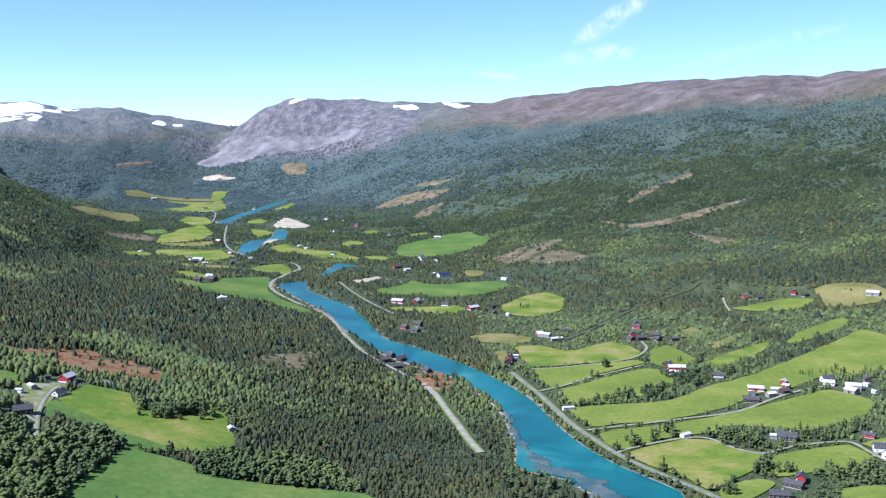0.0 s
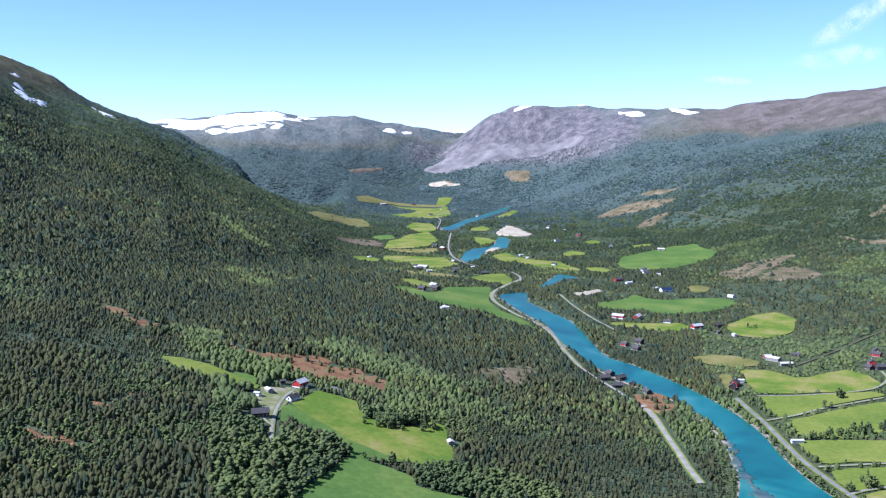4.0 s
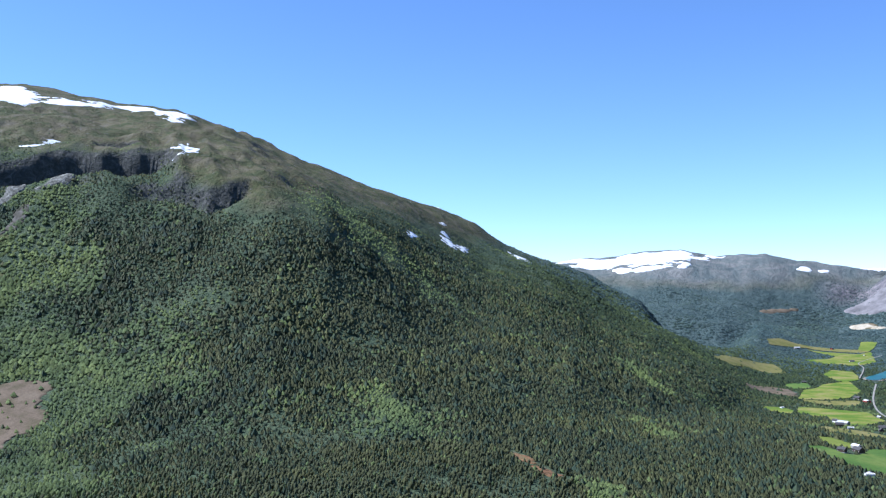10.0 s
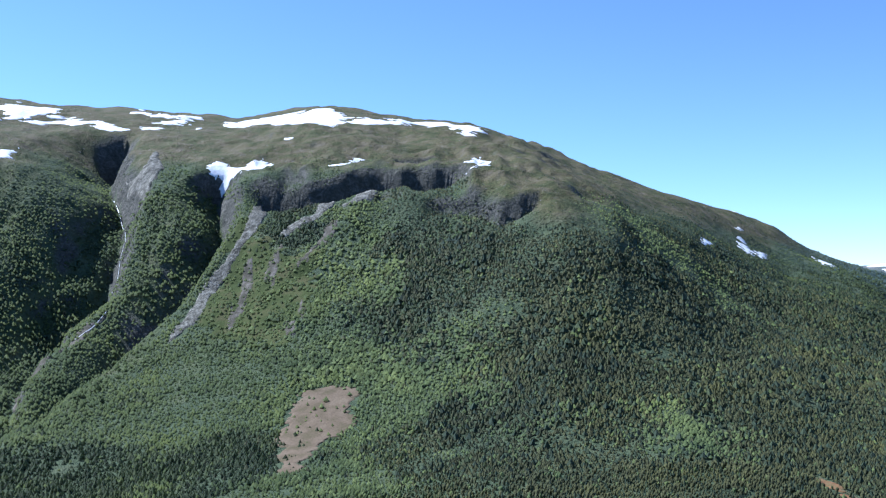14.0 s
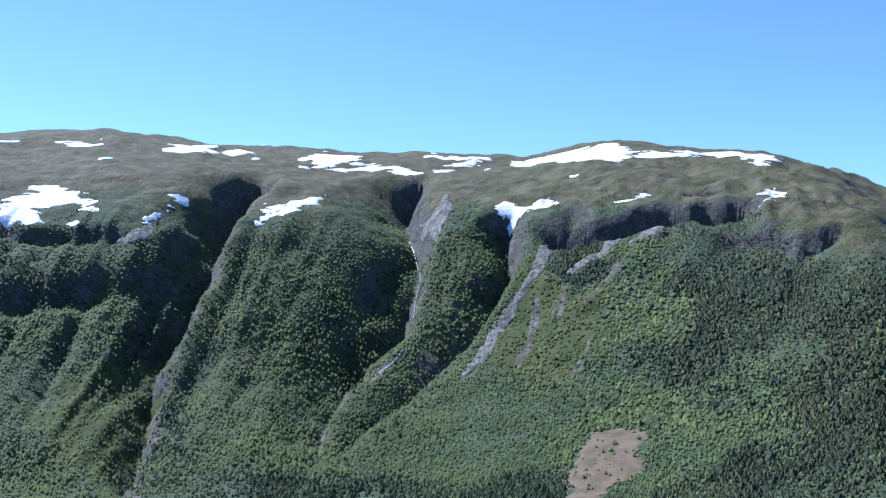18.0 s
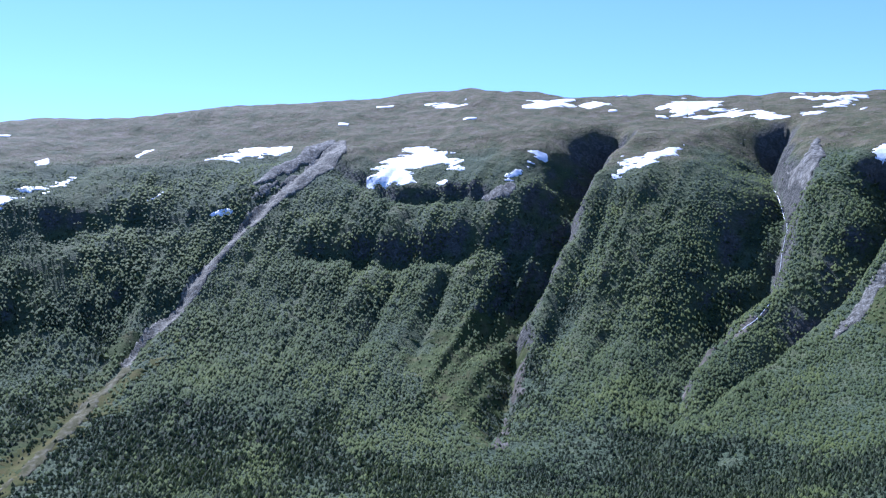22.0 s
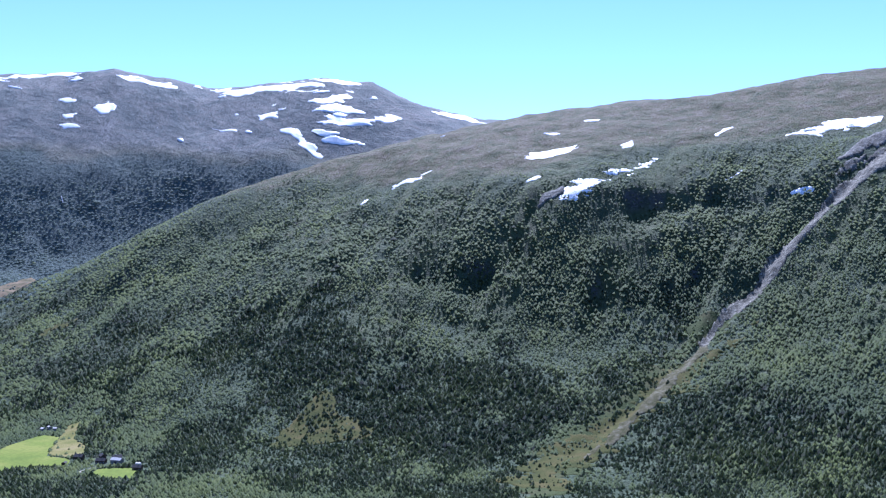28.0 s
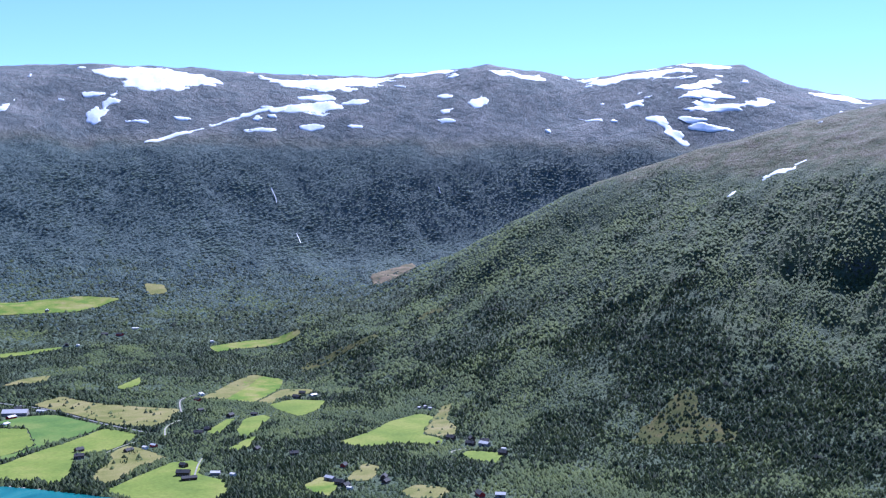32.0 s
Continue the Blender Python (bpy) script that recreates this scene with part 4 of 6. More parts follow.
snow((-3214, -2678), (-3258, -2642), (-3240, -2556), (-3212, -2451), (-3185, -2443), (-3193, -2518), (-3206, -2599))
snow((-3284, -2506), (-3339, -2439), (-3392, -2345), (-3355, -2371), (-3295, -2460))
snow((-3298, -2574), (-3332, -2516), (-3350, -2474), (-3308, -2511))
snow((-3989, -2233), (-3976, -2114), (-3933, -2151), (-3891, -2253), (-3880, -2350))
snow((-1907, -3639), (-1989, -3603), (-2040, -3579), (-1978, -3583))
snow((-1507, -3859), (-1576, -3831), (-1577, -3818), (-1514, -3848))
snow((-1099, -4058), (-1168, -4119), (-1149, -4088), (-1103, -4037))
snow((-3054, -2888), (-3088, -2810), (-3077, -2794), (-3048, -2867))
snow((-2287, -3458), (-2337, -3429), (-2328, -3408), (-2286, -3436))
snow((-2260, 4083), (-1905, 4233), (-1777, 4262), (-1693, 4296), (-1659, 4279), (-1582, 4406), (-1603, 4276), (-1708, 4097), (-1849, 4048), (-1968, 4010), (-2115, 4025))
snow((-1932, 3992), (-1871, 4008), (-1842, 3986), (-1887, 3956))
snow((-1821, 3987), (-1722, 4065), (-1691, 4056), (-1787, 3972))
snow((-1673, 4077), (-1635, 4148), (-1625, 4088), (-1645, 4041))
snow((-1255, 4358), (-1215, 4402), (-1195, 4375), (-1237, 4338))
snow((-1181, 4420), (-1141, 4451), (-1129, 4425), (-1162, 4388))
snow((-2063, 444), (-2048, 491), (-2104, 572), (-2070, 552), (-1988, 493), (-1980, 463), (-2008, 443), (-1993, 423), (-1975, 400), (-2014, 417))
snow((-2092, -91), (-2162, -51), (-2235, -22), (-2254, 29), (-2198, 84), (-2132, 105), (-2094, 91), (-2134, 57), (-2127, 21), (-2097, -2), (-2051, 9), (-2066, -31))
snow((-2042, 186), (-2074, 206), (-2129, 247), (-2167, 287), (-2131, 265), (-2073, 229))
snow((-2070, 47), (-2069, 67), (-2049, 75), (-2050, 59))
snow((-2211, -450), (-2274, -410), (-2340, -341), (-2316, -285), (-2271, -305), (-2243, -366), (-2215, -412))
snow((-1814, -817), (-1844, -796), (-1896, -762), (-1966, -720), (-2056, -690), (-2018, -692), (-1941, -723), (-1867, -750), (-1834, -780))
snow((-2004, -972), (-2095, -954), (-2114, -900), (-2088, -901), (-2027, -935))
snow((-1853, -910), (-1876, -876), (-1860, -874), (-1859, -896))
snow((-2123, -791), (-2169, -779), (-2111, -767))
snow((-2217, -611), (-2256, -600), (-2301, -581), (-2264, -585), (-2209, -596))
snow((-1973, -401), (-1988, -361), (-1980, -363), (-1964, -388))
snow((-1995, -527), (-2043, -498), (-2023, -499), (-2002, -517))
snow((-1889, -1244), (-1906, -1202), (-1972, -1191), (-1929, -1179), (-1872, -1196))
snow((-1789, -1272), (-1835, -1269), (-1801, -1256))
snow((-1852, -908), (-1877, -881), (-1858, -885))
snow((-1991, -970), (-2075, -947), (-2104, -890), (-2062, -899), (-2013, -932))
snow((-2088, -780), (-2165, -776), (-2107, -764))
snow((-1837, 861), (-1862, 887), (-1826, 899), (-1809, 932), (-1804, 966), (-1744, 922), (-1756, 893), (-1793, 883), (-1808, 867), (-1812, 858))
snow((-1398, 1157), (-1426, 1193), (-1475, 1252), (-1423, 1222), (-1403, 1228), (-1382, 1187), (-1375, 1154))
snow((-1612, 1002), (-1653, 1066), (-1706, 1133), (-1677, 1108), (-1613, 1034))
snow((-1898, 1056), (-1906, 1080), (-1885, 1078), (-1887, 1060))

ROADS = []


def way(surface, wide, *line):
    ROADS.append((surface, wide, line))


way('gravel', 3.6, (-234, 1628), (-247, 1705), (-281, 1780), (-364, 1871), (-424, 1996), (-475, 2180), (-534, 2481))
way('gravel', 4.2, (-237, 1648), (-245, 1522), (-245, 1424), (-227, 1341), (-190, 1271), (-157, 1232), (-129, 1173), (-114, 1120), (-101, 1080), (-85, 1036))
way('lane', 3.6, (-85, 1036), (-68, 1006), (-53, 981), (-34, 938), (-16, 897), (-8, 868))
way('gravel', 4.2, (-12, 884), (-18, 912), (-7, 870), (3, 817), (12, 771), (19, 733), (27, 700))
way('gravel', 3.1, (-597, 2598), (-648, 2866), (-697, 3032), (-699, 3328))
way('asphalt', 3.6, (66, 956), (76, 910), (85, 869), (91, 834), (101, 774), (115, 724), (129, 684), (148, 648), (164, 621), (176, 599))
way('gravel', 2.3, (111, 756), (179, 785), (240, 810), (279, 846), (308, 873), (335, 891), (350, 897))
way('gravel', 2.3, (121, 696), (138, 712), (176, 735), (198, 737), (212, 712), (228, 699), (254, 715), (268, 720), (299, 725), (305, 700), (308, 679))
way('gravel', 2.1, (86, 881), (112, 904), (143, 938), (201, 990))
way('gravel', 2.1, (86, 969), (121, 979), (170, 1004), (200, 1029), (221, 1075), (223, 1114))
way('gravel', 3.1, (-112, 1372), (-89, 1322), (-61, 1276))
way('gravel', 2.6, (-157, 1509), (-133, 1430), (-112, 1372))
way('track', 3.0, (130, 1108), (190, 1208), (263, 1337), (388, 1504), (494, 1601), (640, 1729), (687, 1750))
way('gravel', 2.1, (397, 1412), (385, 1357), (377, 1306))
way('gravel', 2.1, (303, 689), (312, 702), (324, 716))
way('track', 3.0, (-528, 866), (-485, 849), (-453, 836))
way('track', 3.0, (26, 2873), (138, 2554), (231, 2334), (284, 2233))
way('gravel', 2.3, (-257, 620), (-266, 643), (-276, 672), (-283, 699), (-287, 724), (-287, 740))
way('gravel', 2.1, (-268, 651), (-274, 655), (-281, 662))
way('asphalt', 3.6, (-476, -1929), (-503, -1886), (-550, -1783), (-568, -1665), (-585, -1560), (-609, -1464))
way('gravel', 2.1, (-508, -1381), (-535, -1405), (-565, -1422))
way('gravel', 2.6, (-618, -1434), (-639, -1481), (-660, -1509), (-685, -1530))
way('gravel', 2.6, (-715, -1588), (-745, -1663), (-772, -1714), (-812, -1744))
way('gravel', 2.1, (-547, -1179), (-573, -1225), (-595, -1259))
way('gravel', 2.1, (-916, -1079), (-890, -1078), (-883, -1070))

WATER = []


def reach(*banks):
    """Left bank downstream, then the right bank back up."""
    WATER.append(banks)


reach((-234, 1412), (-207, 1335), (-178, 1282), (-142, 1223), (-117, 1146), (-89, 1083), (-55, 1028), (-25, 981), (9, 938), (29, 889), (46, 840), (54, 777), (53, 703), (52, 665), (80, 641), (101, 607), (150, 608), (136, 642), (119, 671), (102, 716), (89, 769), (78, 840), (60, 900), (31, 969), (-2, 1028), (-33, 1075), (-66, 1117), (-92, 1206), (-120, 1284), (-154, 1328), (-187, 1384), (-204, 1475))
reach((-587, 2607), (-584, 2735), (-582, 2883), (-570, 3037), (-560, 3226), (-546, 3416), (-535, 3470), (-525, 3370), (-526, 3183), (-536, 2990), (-549, 2800), (-546, 2628), (-555, 2569))
reach((-407, 1992), (-418, 2088), (-411, 2159), (-391, 2187), (-382, 2242), (-397, 2366), (-394, 2411), (-370, 2379), (-350, 2251), (-345, 2171), (-369, 2130), (-375, 2063), (-366, 1971), (-374, 1912), (-394, 1937))
reach((-195, 1578), (-193, 1647), (-189, 1728), (-184, 1769), (-163, 1751), (-149, 1732), (-168, 1702), (-177, 1661), (-178, 1612), (-187, 1562))

FALLS = []


def fall(wide, *line):
    FALLS.append((wide, line))


fall(1.0, (-2025, 734), (-1829, 689), (-1710, 635), (-1654, 600))
fall(1.6, (-1603, 575), (-1576, 539), (-1559, 511))
fall(3.8, (-1841, -3293), (-1830, -3244), (-1817, -3209))
fall(3.8, (-2349, -2936), (-2334, -2907))
fall(2.7, (-1802, -3045), (-1788, -2993))

BUILDINGS = []


def building(style, x, y, long, wide, high, turn):
    BUILDINGS.append((style, x, y, long, wide, high, turn))


building('barn_red', -287, 755, 11.6, 7.8, 3.7, 76)
building('house_white', -279, 717, 10.2, 5.4, 2.3, 72)
building('house_dark', -283, 663, 12.2, 7.5, 3.3, 30)
building('shed_grey', -301, 723, 8.2, 4.1, 2.3, -47)
building('shed_white', -304, 708, 4.8, 3.4, 2.3, -14)
building('shed_dark', -301, 752, 4.1, 3.4, 2.3, 33)
building('shed_grey', -151, 701, 6.1, 4.1, 2.3, 114)
building('shed_white', -270, 1217, 9.5, 5.4, 3, 104)
building('barn_white', 280, 883, 13.6, 7.5, 3, -16)
building('house_dark', 264, 844, 12.9, 6.8, 2.6, -12)
building('shed_grey', 297, 879, 9.5, 5.4, 2.6, -9)
building('shed_grey', 287, 863, 8.2, 5.4, 2.6, 19)
building('shed_red', 310, 891, 6.1, 4.8, 3, -42)
building('house_dark', 302, 872, 8.2, 6.1, 3, 24)
building('house_pale', 353, 903, 9.5, 6.1, 2.6, -20)
building('barn_pale', 361, 871, 10.9, 7.5, 3.3, -58)
building('house_dark', 393, 915, 8.2, 5.4, 2.6, 82)
building('shed_white', 385, 897, 5.4, 3.4, 2.3, 116)
building('shed_white', 381, 870, 5.4, 3.4, 2.3, 104)
building('barn_white', 224, 948, 15, 6.8, 2.6, -16)
building('house_dark', 224, 987, 9.5, 5.4, 2.3, 38)
building('house_white', 260, 937, 10.9, 6.1, 2.3, -8)
building('shed_white', 183, 741, 8.2, 4.1, 2.3, 37)
building('shed_white', 104, 818, 9.5, 3.4, 2.3, 14)
building('house_dark', 257, 733, 13.6, 8.2, 3, -22)
building('shed_grey', 250, 737, 8.2, 4.1, 2.3, -16)
building('house_dark', 226, 629, 12.2, 6.1, 2.3, -40)
building('house_dark', 210, 609, 12.2, 6.1, 2.6, -8)
building('house_red', 320, 737, 9.5, 4.1, 2.3, -43)
building('house_white', 313, 686, 9.5, 6.1, 3.7, 30)
building('house_dark', 225, 1127, 12.2, 6.8, 3, 20)
building('house_dark', 213, 1124, 9.5, 6.1, 2.6, 112)
building('house_red', 233, 1195, 10.2, 6.1, 3, -33)
building('shed_dark', 243, 1123, 9.5, 5.4, 2.3, 111)
building('shed_dark', 263, 1123, 10.9, 4.8, 2.3, 16)
building('shed_grey', 117, 1143, 15, 6.8, 3, -34)
building('shed_grey', 128, 1120, 13.6, 5.4, 2.6, 19)
building('house_dark', 144, 1171, 8.8, 5.4, 2.6, -13)
building('shed_red', 112, 1156, 8.2, 4.8, 2.3, 19)
building('barn_red', -62, 1365, 16.3, 7.5, 3.7, -20)
building('barn_red', -37, 1367, 19, 8.2, 3.7, 78)
building('barn_red', 40, 1315, 15, 7.5, 3.7, 39)
building('shed_dark', 66, 1287, 8.8, 5.4, 2.3, 105)
building('shed_white', 84, 1276, 8.2, 4.1, 2.3, 109)
building('house_white', 3, 1344, 9.5, 6.1, 2.3, -18)
building('house_dark', -32, 1164, 10.9, 6.1, 2.3, -46)
building('house_red', -46, 1187, 9.5, 6.1, 2.3, -45)
building('house_dark', 65, 994, 8.8, 6.1, 3, 82)
building('house_dark', -58, 1004, 10.2, 6.1, 3, 26)
building('house_dark', -44, 976, 10.2, 6.1, 2.6, 18)
building('house_dark', -15, 959, 10.9, 5.4, 2.3, 113)
building('house_white', -36, 1837, 10.9, 6.8, 3, 27)
building('house_red', -80, 1729, 15, 7.5, 3, 41)
building('shed_white', -61, 1703, 10.9, 6.1, 2.3, 35)
building('solar_barn', 0, 1629, 17.7, 10.9, 3.7, 25)
building('shed_white', 98, 1588, 10.9, 6.1, 2.6, -44)
building('house_dark', -317, 1370, 15, 8.2, 3.7, -42)
building('shed_white', -269, 1213, 10.2, 5.4, 3, 32)
building('house_dark', -424, 1708, 12.2, 7.5, 3.7, 27)
building('shed_white', -402, 1688, 9.5, 5.4, 2.3, 18)
building('house_dark', -358, 1696, 12.2, 6.8, 3, 109)
building('house_dark', -307, 1703, 13.6, 6.8, 3, 27)
building('house_dark', -505, 2178, 15, 7.5, 3, -34)
building('house_dark', -678, 2414, 9.5, 6.1, 3, 18)
building('house_red', 429, 1414, 10.9, 6.1, 3, -19)
building('shed_dark', 446, 1403, 9.5, 5.4, 2.3, 24)
building('house_red', 498, 1416, 12.2, 6.8, 3, 68)
building('house_dark', 509, 1400, 9.5, 6.1, 3, 33)
building('house_white', -210, 1918, 9.5, 6.1, 3, -34)
building('shed_white', -294, 2055, 8.2, 5.4, 2.3, 26)
building('barn_pale', -494, -1762, 40.8, 17, 4.5, 150)
building('shed_white', -537, -1759, 17, 7.6, 2.7, -47)
building('shed_red', -478, -1729, 15.3, 8.5, 3.6, 24)
building('shed_white', -455, -1679, 11.9, 8.5, 2.7, 36)
building('house_dark', -510, -1803, 11.9, 8.5, 3.6, -20)
building('house_dark', -467, -1373, 12.8, 7.6, 4.1, -15)
building('house_dark', -482, -1416, 11.9, 7.6, 3.6, 13)
building('house_dark', -535, -1187, 17, 8.5, 4.5, -37)
building('shed_dark', -531, -1161, 18.7, 7.6, 3.2, -15)
building('shed_grey', -570, -1167, 11.9, 7.6, 2.7, -37)
building('shed_white', -585, -1148, 7.6, 5.1, 2.3, 103)
building('house_dark', -536, -1370, 13.6, 6.8, 2.7, 22)
building('shed_white', -561, -1371, 7.6, 6, 3.2, 107)
building('shed_red', -576, -1377, 10.2, 6, 2.7, 109)
building('house_dark', -663, -1414, 13.6, 7.6, 2.7, -43)
building('house_dark', -685, -1428, 10.2, 6.8, 2.7, 112)
building('shed_white', -821, -1735, 17, 7.6, 3.2, 76)
building('house_red', -789, -1684, 11.9, 7.6, 3.2, 111)
building('shed_dark', -748, -1587, 11, 6.8, 2.7, 13)
building('house_dark', -764, -1507, 13.6, 7.6, 3.6, 30)
building('shed_dark', -803, -1497, 10.2, 6.8, 2.7, -47)
building('house_dark', -943, -1595, 15.3, 7.6, 3.6, 108)
building('house_dark', -972, -1623, 11.9, 7.6, 3.6, -41)
building('shed_grey', -977, -1592, 15.3, 7.6, 3.2, 13)
building('shed_grey', -1055, -1367, 7.6, 6, 2.7, 77)
building('shed_grey', -1064, -1363, 6.8, 5.1, 2.7, 74)
building('shed_grey', -1061, -1345, 6, 5.1, 2.7, 110)
building('house_dark', -938, -1140, 12.8, 8.5, 4.5, 111)
building('shed_dark', -907, -1132, 6.8, 5.1, 2.7, 26)
building('house_dark', -937, -1094, 13.6, 7.6, 3.6, 111)
building('house_dark', -959, -1117, 10.2, 7.6, 3.6, 68)
building('barn_grey', -947, -1074, 15.3, 9.3, 4.5, 104)
building('house_dark', -930, -1016, 11.9, 7.6, 3.6, 113)
building('house_red', -724, -1103, 10.2, 6.8, 2.7, 32)
building('house_dark', -668, -1026, 12.8, 7.6, 3.6, 114)
building('house_dark', -667, -1012, 10.2, 6.8, 2.7, 20)
building('shed_white', -665, -1000, 6.8, 5.1, 2.3, 108)
building('house_dark', -715, -995, 11, 6.8, 2.7, 23)
building('house_red', -767, -877, 15.3, 7.6, 3.6, 69)
building('barn_grey', -783, -859, 11.9, 7.6, 3.6, -44)
building('house_dark', -709, -1207, 11.9, 6.8, 2.7, -19)
building('house_dark', -681, -1263, 10.2, 6.8, 2.7, 33)
building('house_red', -925, -2409, 17, 9.3, 3.6, 116)
building('house_dark', -895, -2430, 15.3, 8.5, 3.6, -10)
building('shed_white', -987, -2465, 15.3, 8.5, 2.7, -10)
building('house_dark', -775, -2348, 13.6, 8.5, 3.6, 77)
building('shed_white', -798, -2338, 10.2, 6.8, 2.7, 67)
building('shed_white', -1087, -2237, 13.6, 7.6, 2.7, 71)
building('shed_grey', -851, -2725, 20.4, 8.5, 3.6, 75)
building('house_white', -447, 1774, 10.6, 6.8, 3.4, -28)
building('barn_grey', -428, 1749, 18.8, 10.0, 4.0, -18)
building('barn_white', -476, 2131, 17.7, 9.4, 4.0, -53)
building('barn_pale', -326, 1399, 14.7, 7.8, 4.0, -44)
building('house_dark', -331, 1344, 10.4, 6.8, 3.4, -13)
building('shed_grey', -408, 1919, 7.4, 5.5, 2.4, -32)
building('shed_white', -350, 1816, 6.1, 4.6, 2.4, 21)
building('house_dark', -365, 1739, 12.1, 7.9, 3.4, 10)
building('shed_white', -592, 1959, 6.8, 5.1, 2.4, 59)
building('barn_grey', -958, 3334, 18.5, 9.9, 4.0, 45)
building('house_red', -885, 3478, 13.7, 8.9, 3.4, 81)
building('shed_white', -275, 2015, 7.2, 5.4, 2.4, -9)
building('house_white', -122, 2252, 12.8, 8.3, 3.4, 96)
building('barn_grey', -12, 2195, 14.7, 7.8, 4.0, -8)
building('house_white', -40, 1872, 13.8, 8.9, 3.4, 109)
building('shed_white', -13, 1824, 6.5, 4.9, 2.4, -7)
building('shed_white', -16, 1651, 7.7, 5.8, 2.4, 59)
building('house_dark', 67, 1332, 10.4, 6.7, 3.4, 45)
building('house_white', -720, 3043, 13.1, 8.5, 3.4, 25)
building('shed_grey', -740, 3286, 7.3, 5.5, 2.4, -55)
building('house_white', -573, 3054, 11.6, 7.5, 3.4, -15)
building('house_white', -311, 2692, 12.7, 8.2, 3.4, -44)
building('shed_white', -260, 2625, 7.8, 5.8, 2.4, 107)
building('house_red', -214, 2496, 12.5, 8.1, 3.4, -23)
building('house_white', -251, 2347, 11.3, 7.3, 3.4, 27)
building('house_red', 68, 1009, 11.2, 7.3, 3.4, 73)
building('shed_white', 75, 1025, 5.5, 4.1, 2.4, 9)
building('house_red', 219, 1146, 11.0, 7.1, 3.4, 89)
building('house_dark', 244, 1141, 11.1, 7.2, 3.4, -20)
building('house_dark', 236, 1213, 10.3, 6.7, 3.4, 87)
building('barn_white', 228, 965, 16.2, 8.6, 4.0, -2)
building('house_dark', 270, 855, 9.2, 6.0, 3.4, 98)
building('shed_red', 314, 910, 6.6, 5.0, 2.4, 58)
building('house_white', 356, 916, 10.4, 6.8, 3.4, 10)
building('barn_grey', 368, 885, 13.4, 7.2, 4.0, -22)
building('house_red', 234, 639, 9.8, 6.4, 3.4, 65)
building('barn_grey', 590, 1367, 16.7, 8.9, 4.0, -34)
building('house_white', 314, 702, 10.7, 6.9, 3.4, -11)
building('house_dark', -30, 1203, 10.2, 6.6, 3.4, -37)
building('house_dark', -42, 1007, 9.5, 6.2, 3.4, 50)
building('house_dark', -54, 1023, 9.5, 6.1, 3.4, -53)
building('shed_dark', -30, 987, 6.5, 4.8, 2.4, 74)
building('house_dark', -555, -1230, 10.7, 6.9, 3.4, 109)
building('barn_grey', -669, -1051, 13.7, 7.3, 4.0, 105)
building('house_dark', -725, -1013, 11.6, 7.5, 3.4, 45)
building('house_dark', -963, -1092, 12.0, 7.7, 3.4, -30)
building('shed_white', -951, -1037, 6.2, 4.7, 2.4, 115)
building('house_white', -426, 487, 10.5, 6.5, 3.0, 40)
building('shed_grey', -394, 497, 6.5, 4.5, 2.4, 20)

CLUMPS = []


def clump(x, y, count, spread):
    CLUMPS.append((x, y, count, spread))


clump(163, 858, 6, 12)
clump(178, 862, 3, 8)
clump(198, 875, 7, 14)
clump(224, 911, 8, 14)
clump(242, 929, 6, 10)
clump(214, 943, 5, 8)
clump(260, 969, 5, 9)
clump(242, 1008, 4, 8)
clump(280, 949, 5, 9)
clump(299, 975, 4, 8)
clump(346, 937, 5, 10)
clump(366, 948, 4, 8)
clump(388, 947, 4, 8)
clump(418, 962, 5, 9)
clump(215, 739, 16, 16)
clump(221, 725, 16, 16)
clump(230, 718, 10, 12)
clump(238, 707, 3, 6)
clump(250, 717, 4, 8)
clump(273, 734, 12, 14)
clump(292, 740, 12, 14)
clump(320, 756, 8, 12)
clump(171, 744, 4, 6)
clump(155, 731, 2, 4)
clump(138, 717, 5, 8)
clump(124, 707, 3, 5)
clump(216, 660, 5, 9)
clump(224, 657, 5, 9)
clump(233, 654, 4, 8)
clump(265, 651, 6, 12)
clump(285, 662, 6, 10)
clump(182, 616, 4, 6)
clump(149, 663, 3, 5)
clump(129, 687, 2, 4)
clump(120, 835, 2, 5)
clump(130, 839, 2, 5)
clump(145, 845, 2, 5)
clump(110, 1335, 4, 8)
clump(71, 1304, 4, 8)
clump(58, 1325, 4, 8)
clump(-18, 1353, 3, 7)
clump(28, 1411, 4, 10)
clump(69, 1434, 4, 9)
clump(205, 1009, 2, 4)
clump(145, 938, 2, 4)
clump(355, 1027, 5, 9)
clump(333, 1005, 5, 9)
clump(315, 985, 4, 8)
clump(383, 1055, 5, 9)
clump(414, 1090, 5, 9)
clump(-195, 635, 1, 2)
clump(-176, 634, 2, 3)
clump(-207, 708, 9, 14)
clump(-198, 713, 10, 14)
clump(-189, 719, 10, 14)
clump(-180, 724, 8, 12)
clump(-222, 718, 4, 6)
clump(-457, -1301, 6, 12)
clump(-473, -1295, 6, 10)
clump(-501, -1307, 6, 10)
clump(-508, -1257, 4, 8)
clump(-395, -1236, 8, 14)
clump(-407, -1199, 8, 14)
clump(-424, -1172, 6, 12)
clump(-567, -1390, 6, 10)
clump(-539, -1353, 5, 10)
clump(-465, -1501, 2, 5)
clump(-425, -1461, 1, 3)
clump(276, 956, 8, 10)
clump(304, 995, 8, 10)
clump(325, 1006, 6, 9)
clump(360, 1041, 7, 9)
clump(391, 1078, 7, 9)
clump(432, 1132, 8, 10)
clump(482, 1182, 8, 10)
clump(515, 1199, 9, 12)
clump(161, 861, 6, 8)
clump(182, 870, 10, 10)
clump(204, 890, 10, 10)
clump(245, 939, 12, 12)
clump(225, 923, 10, 12)
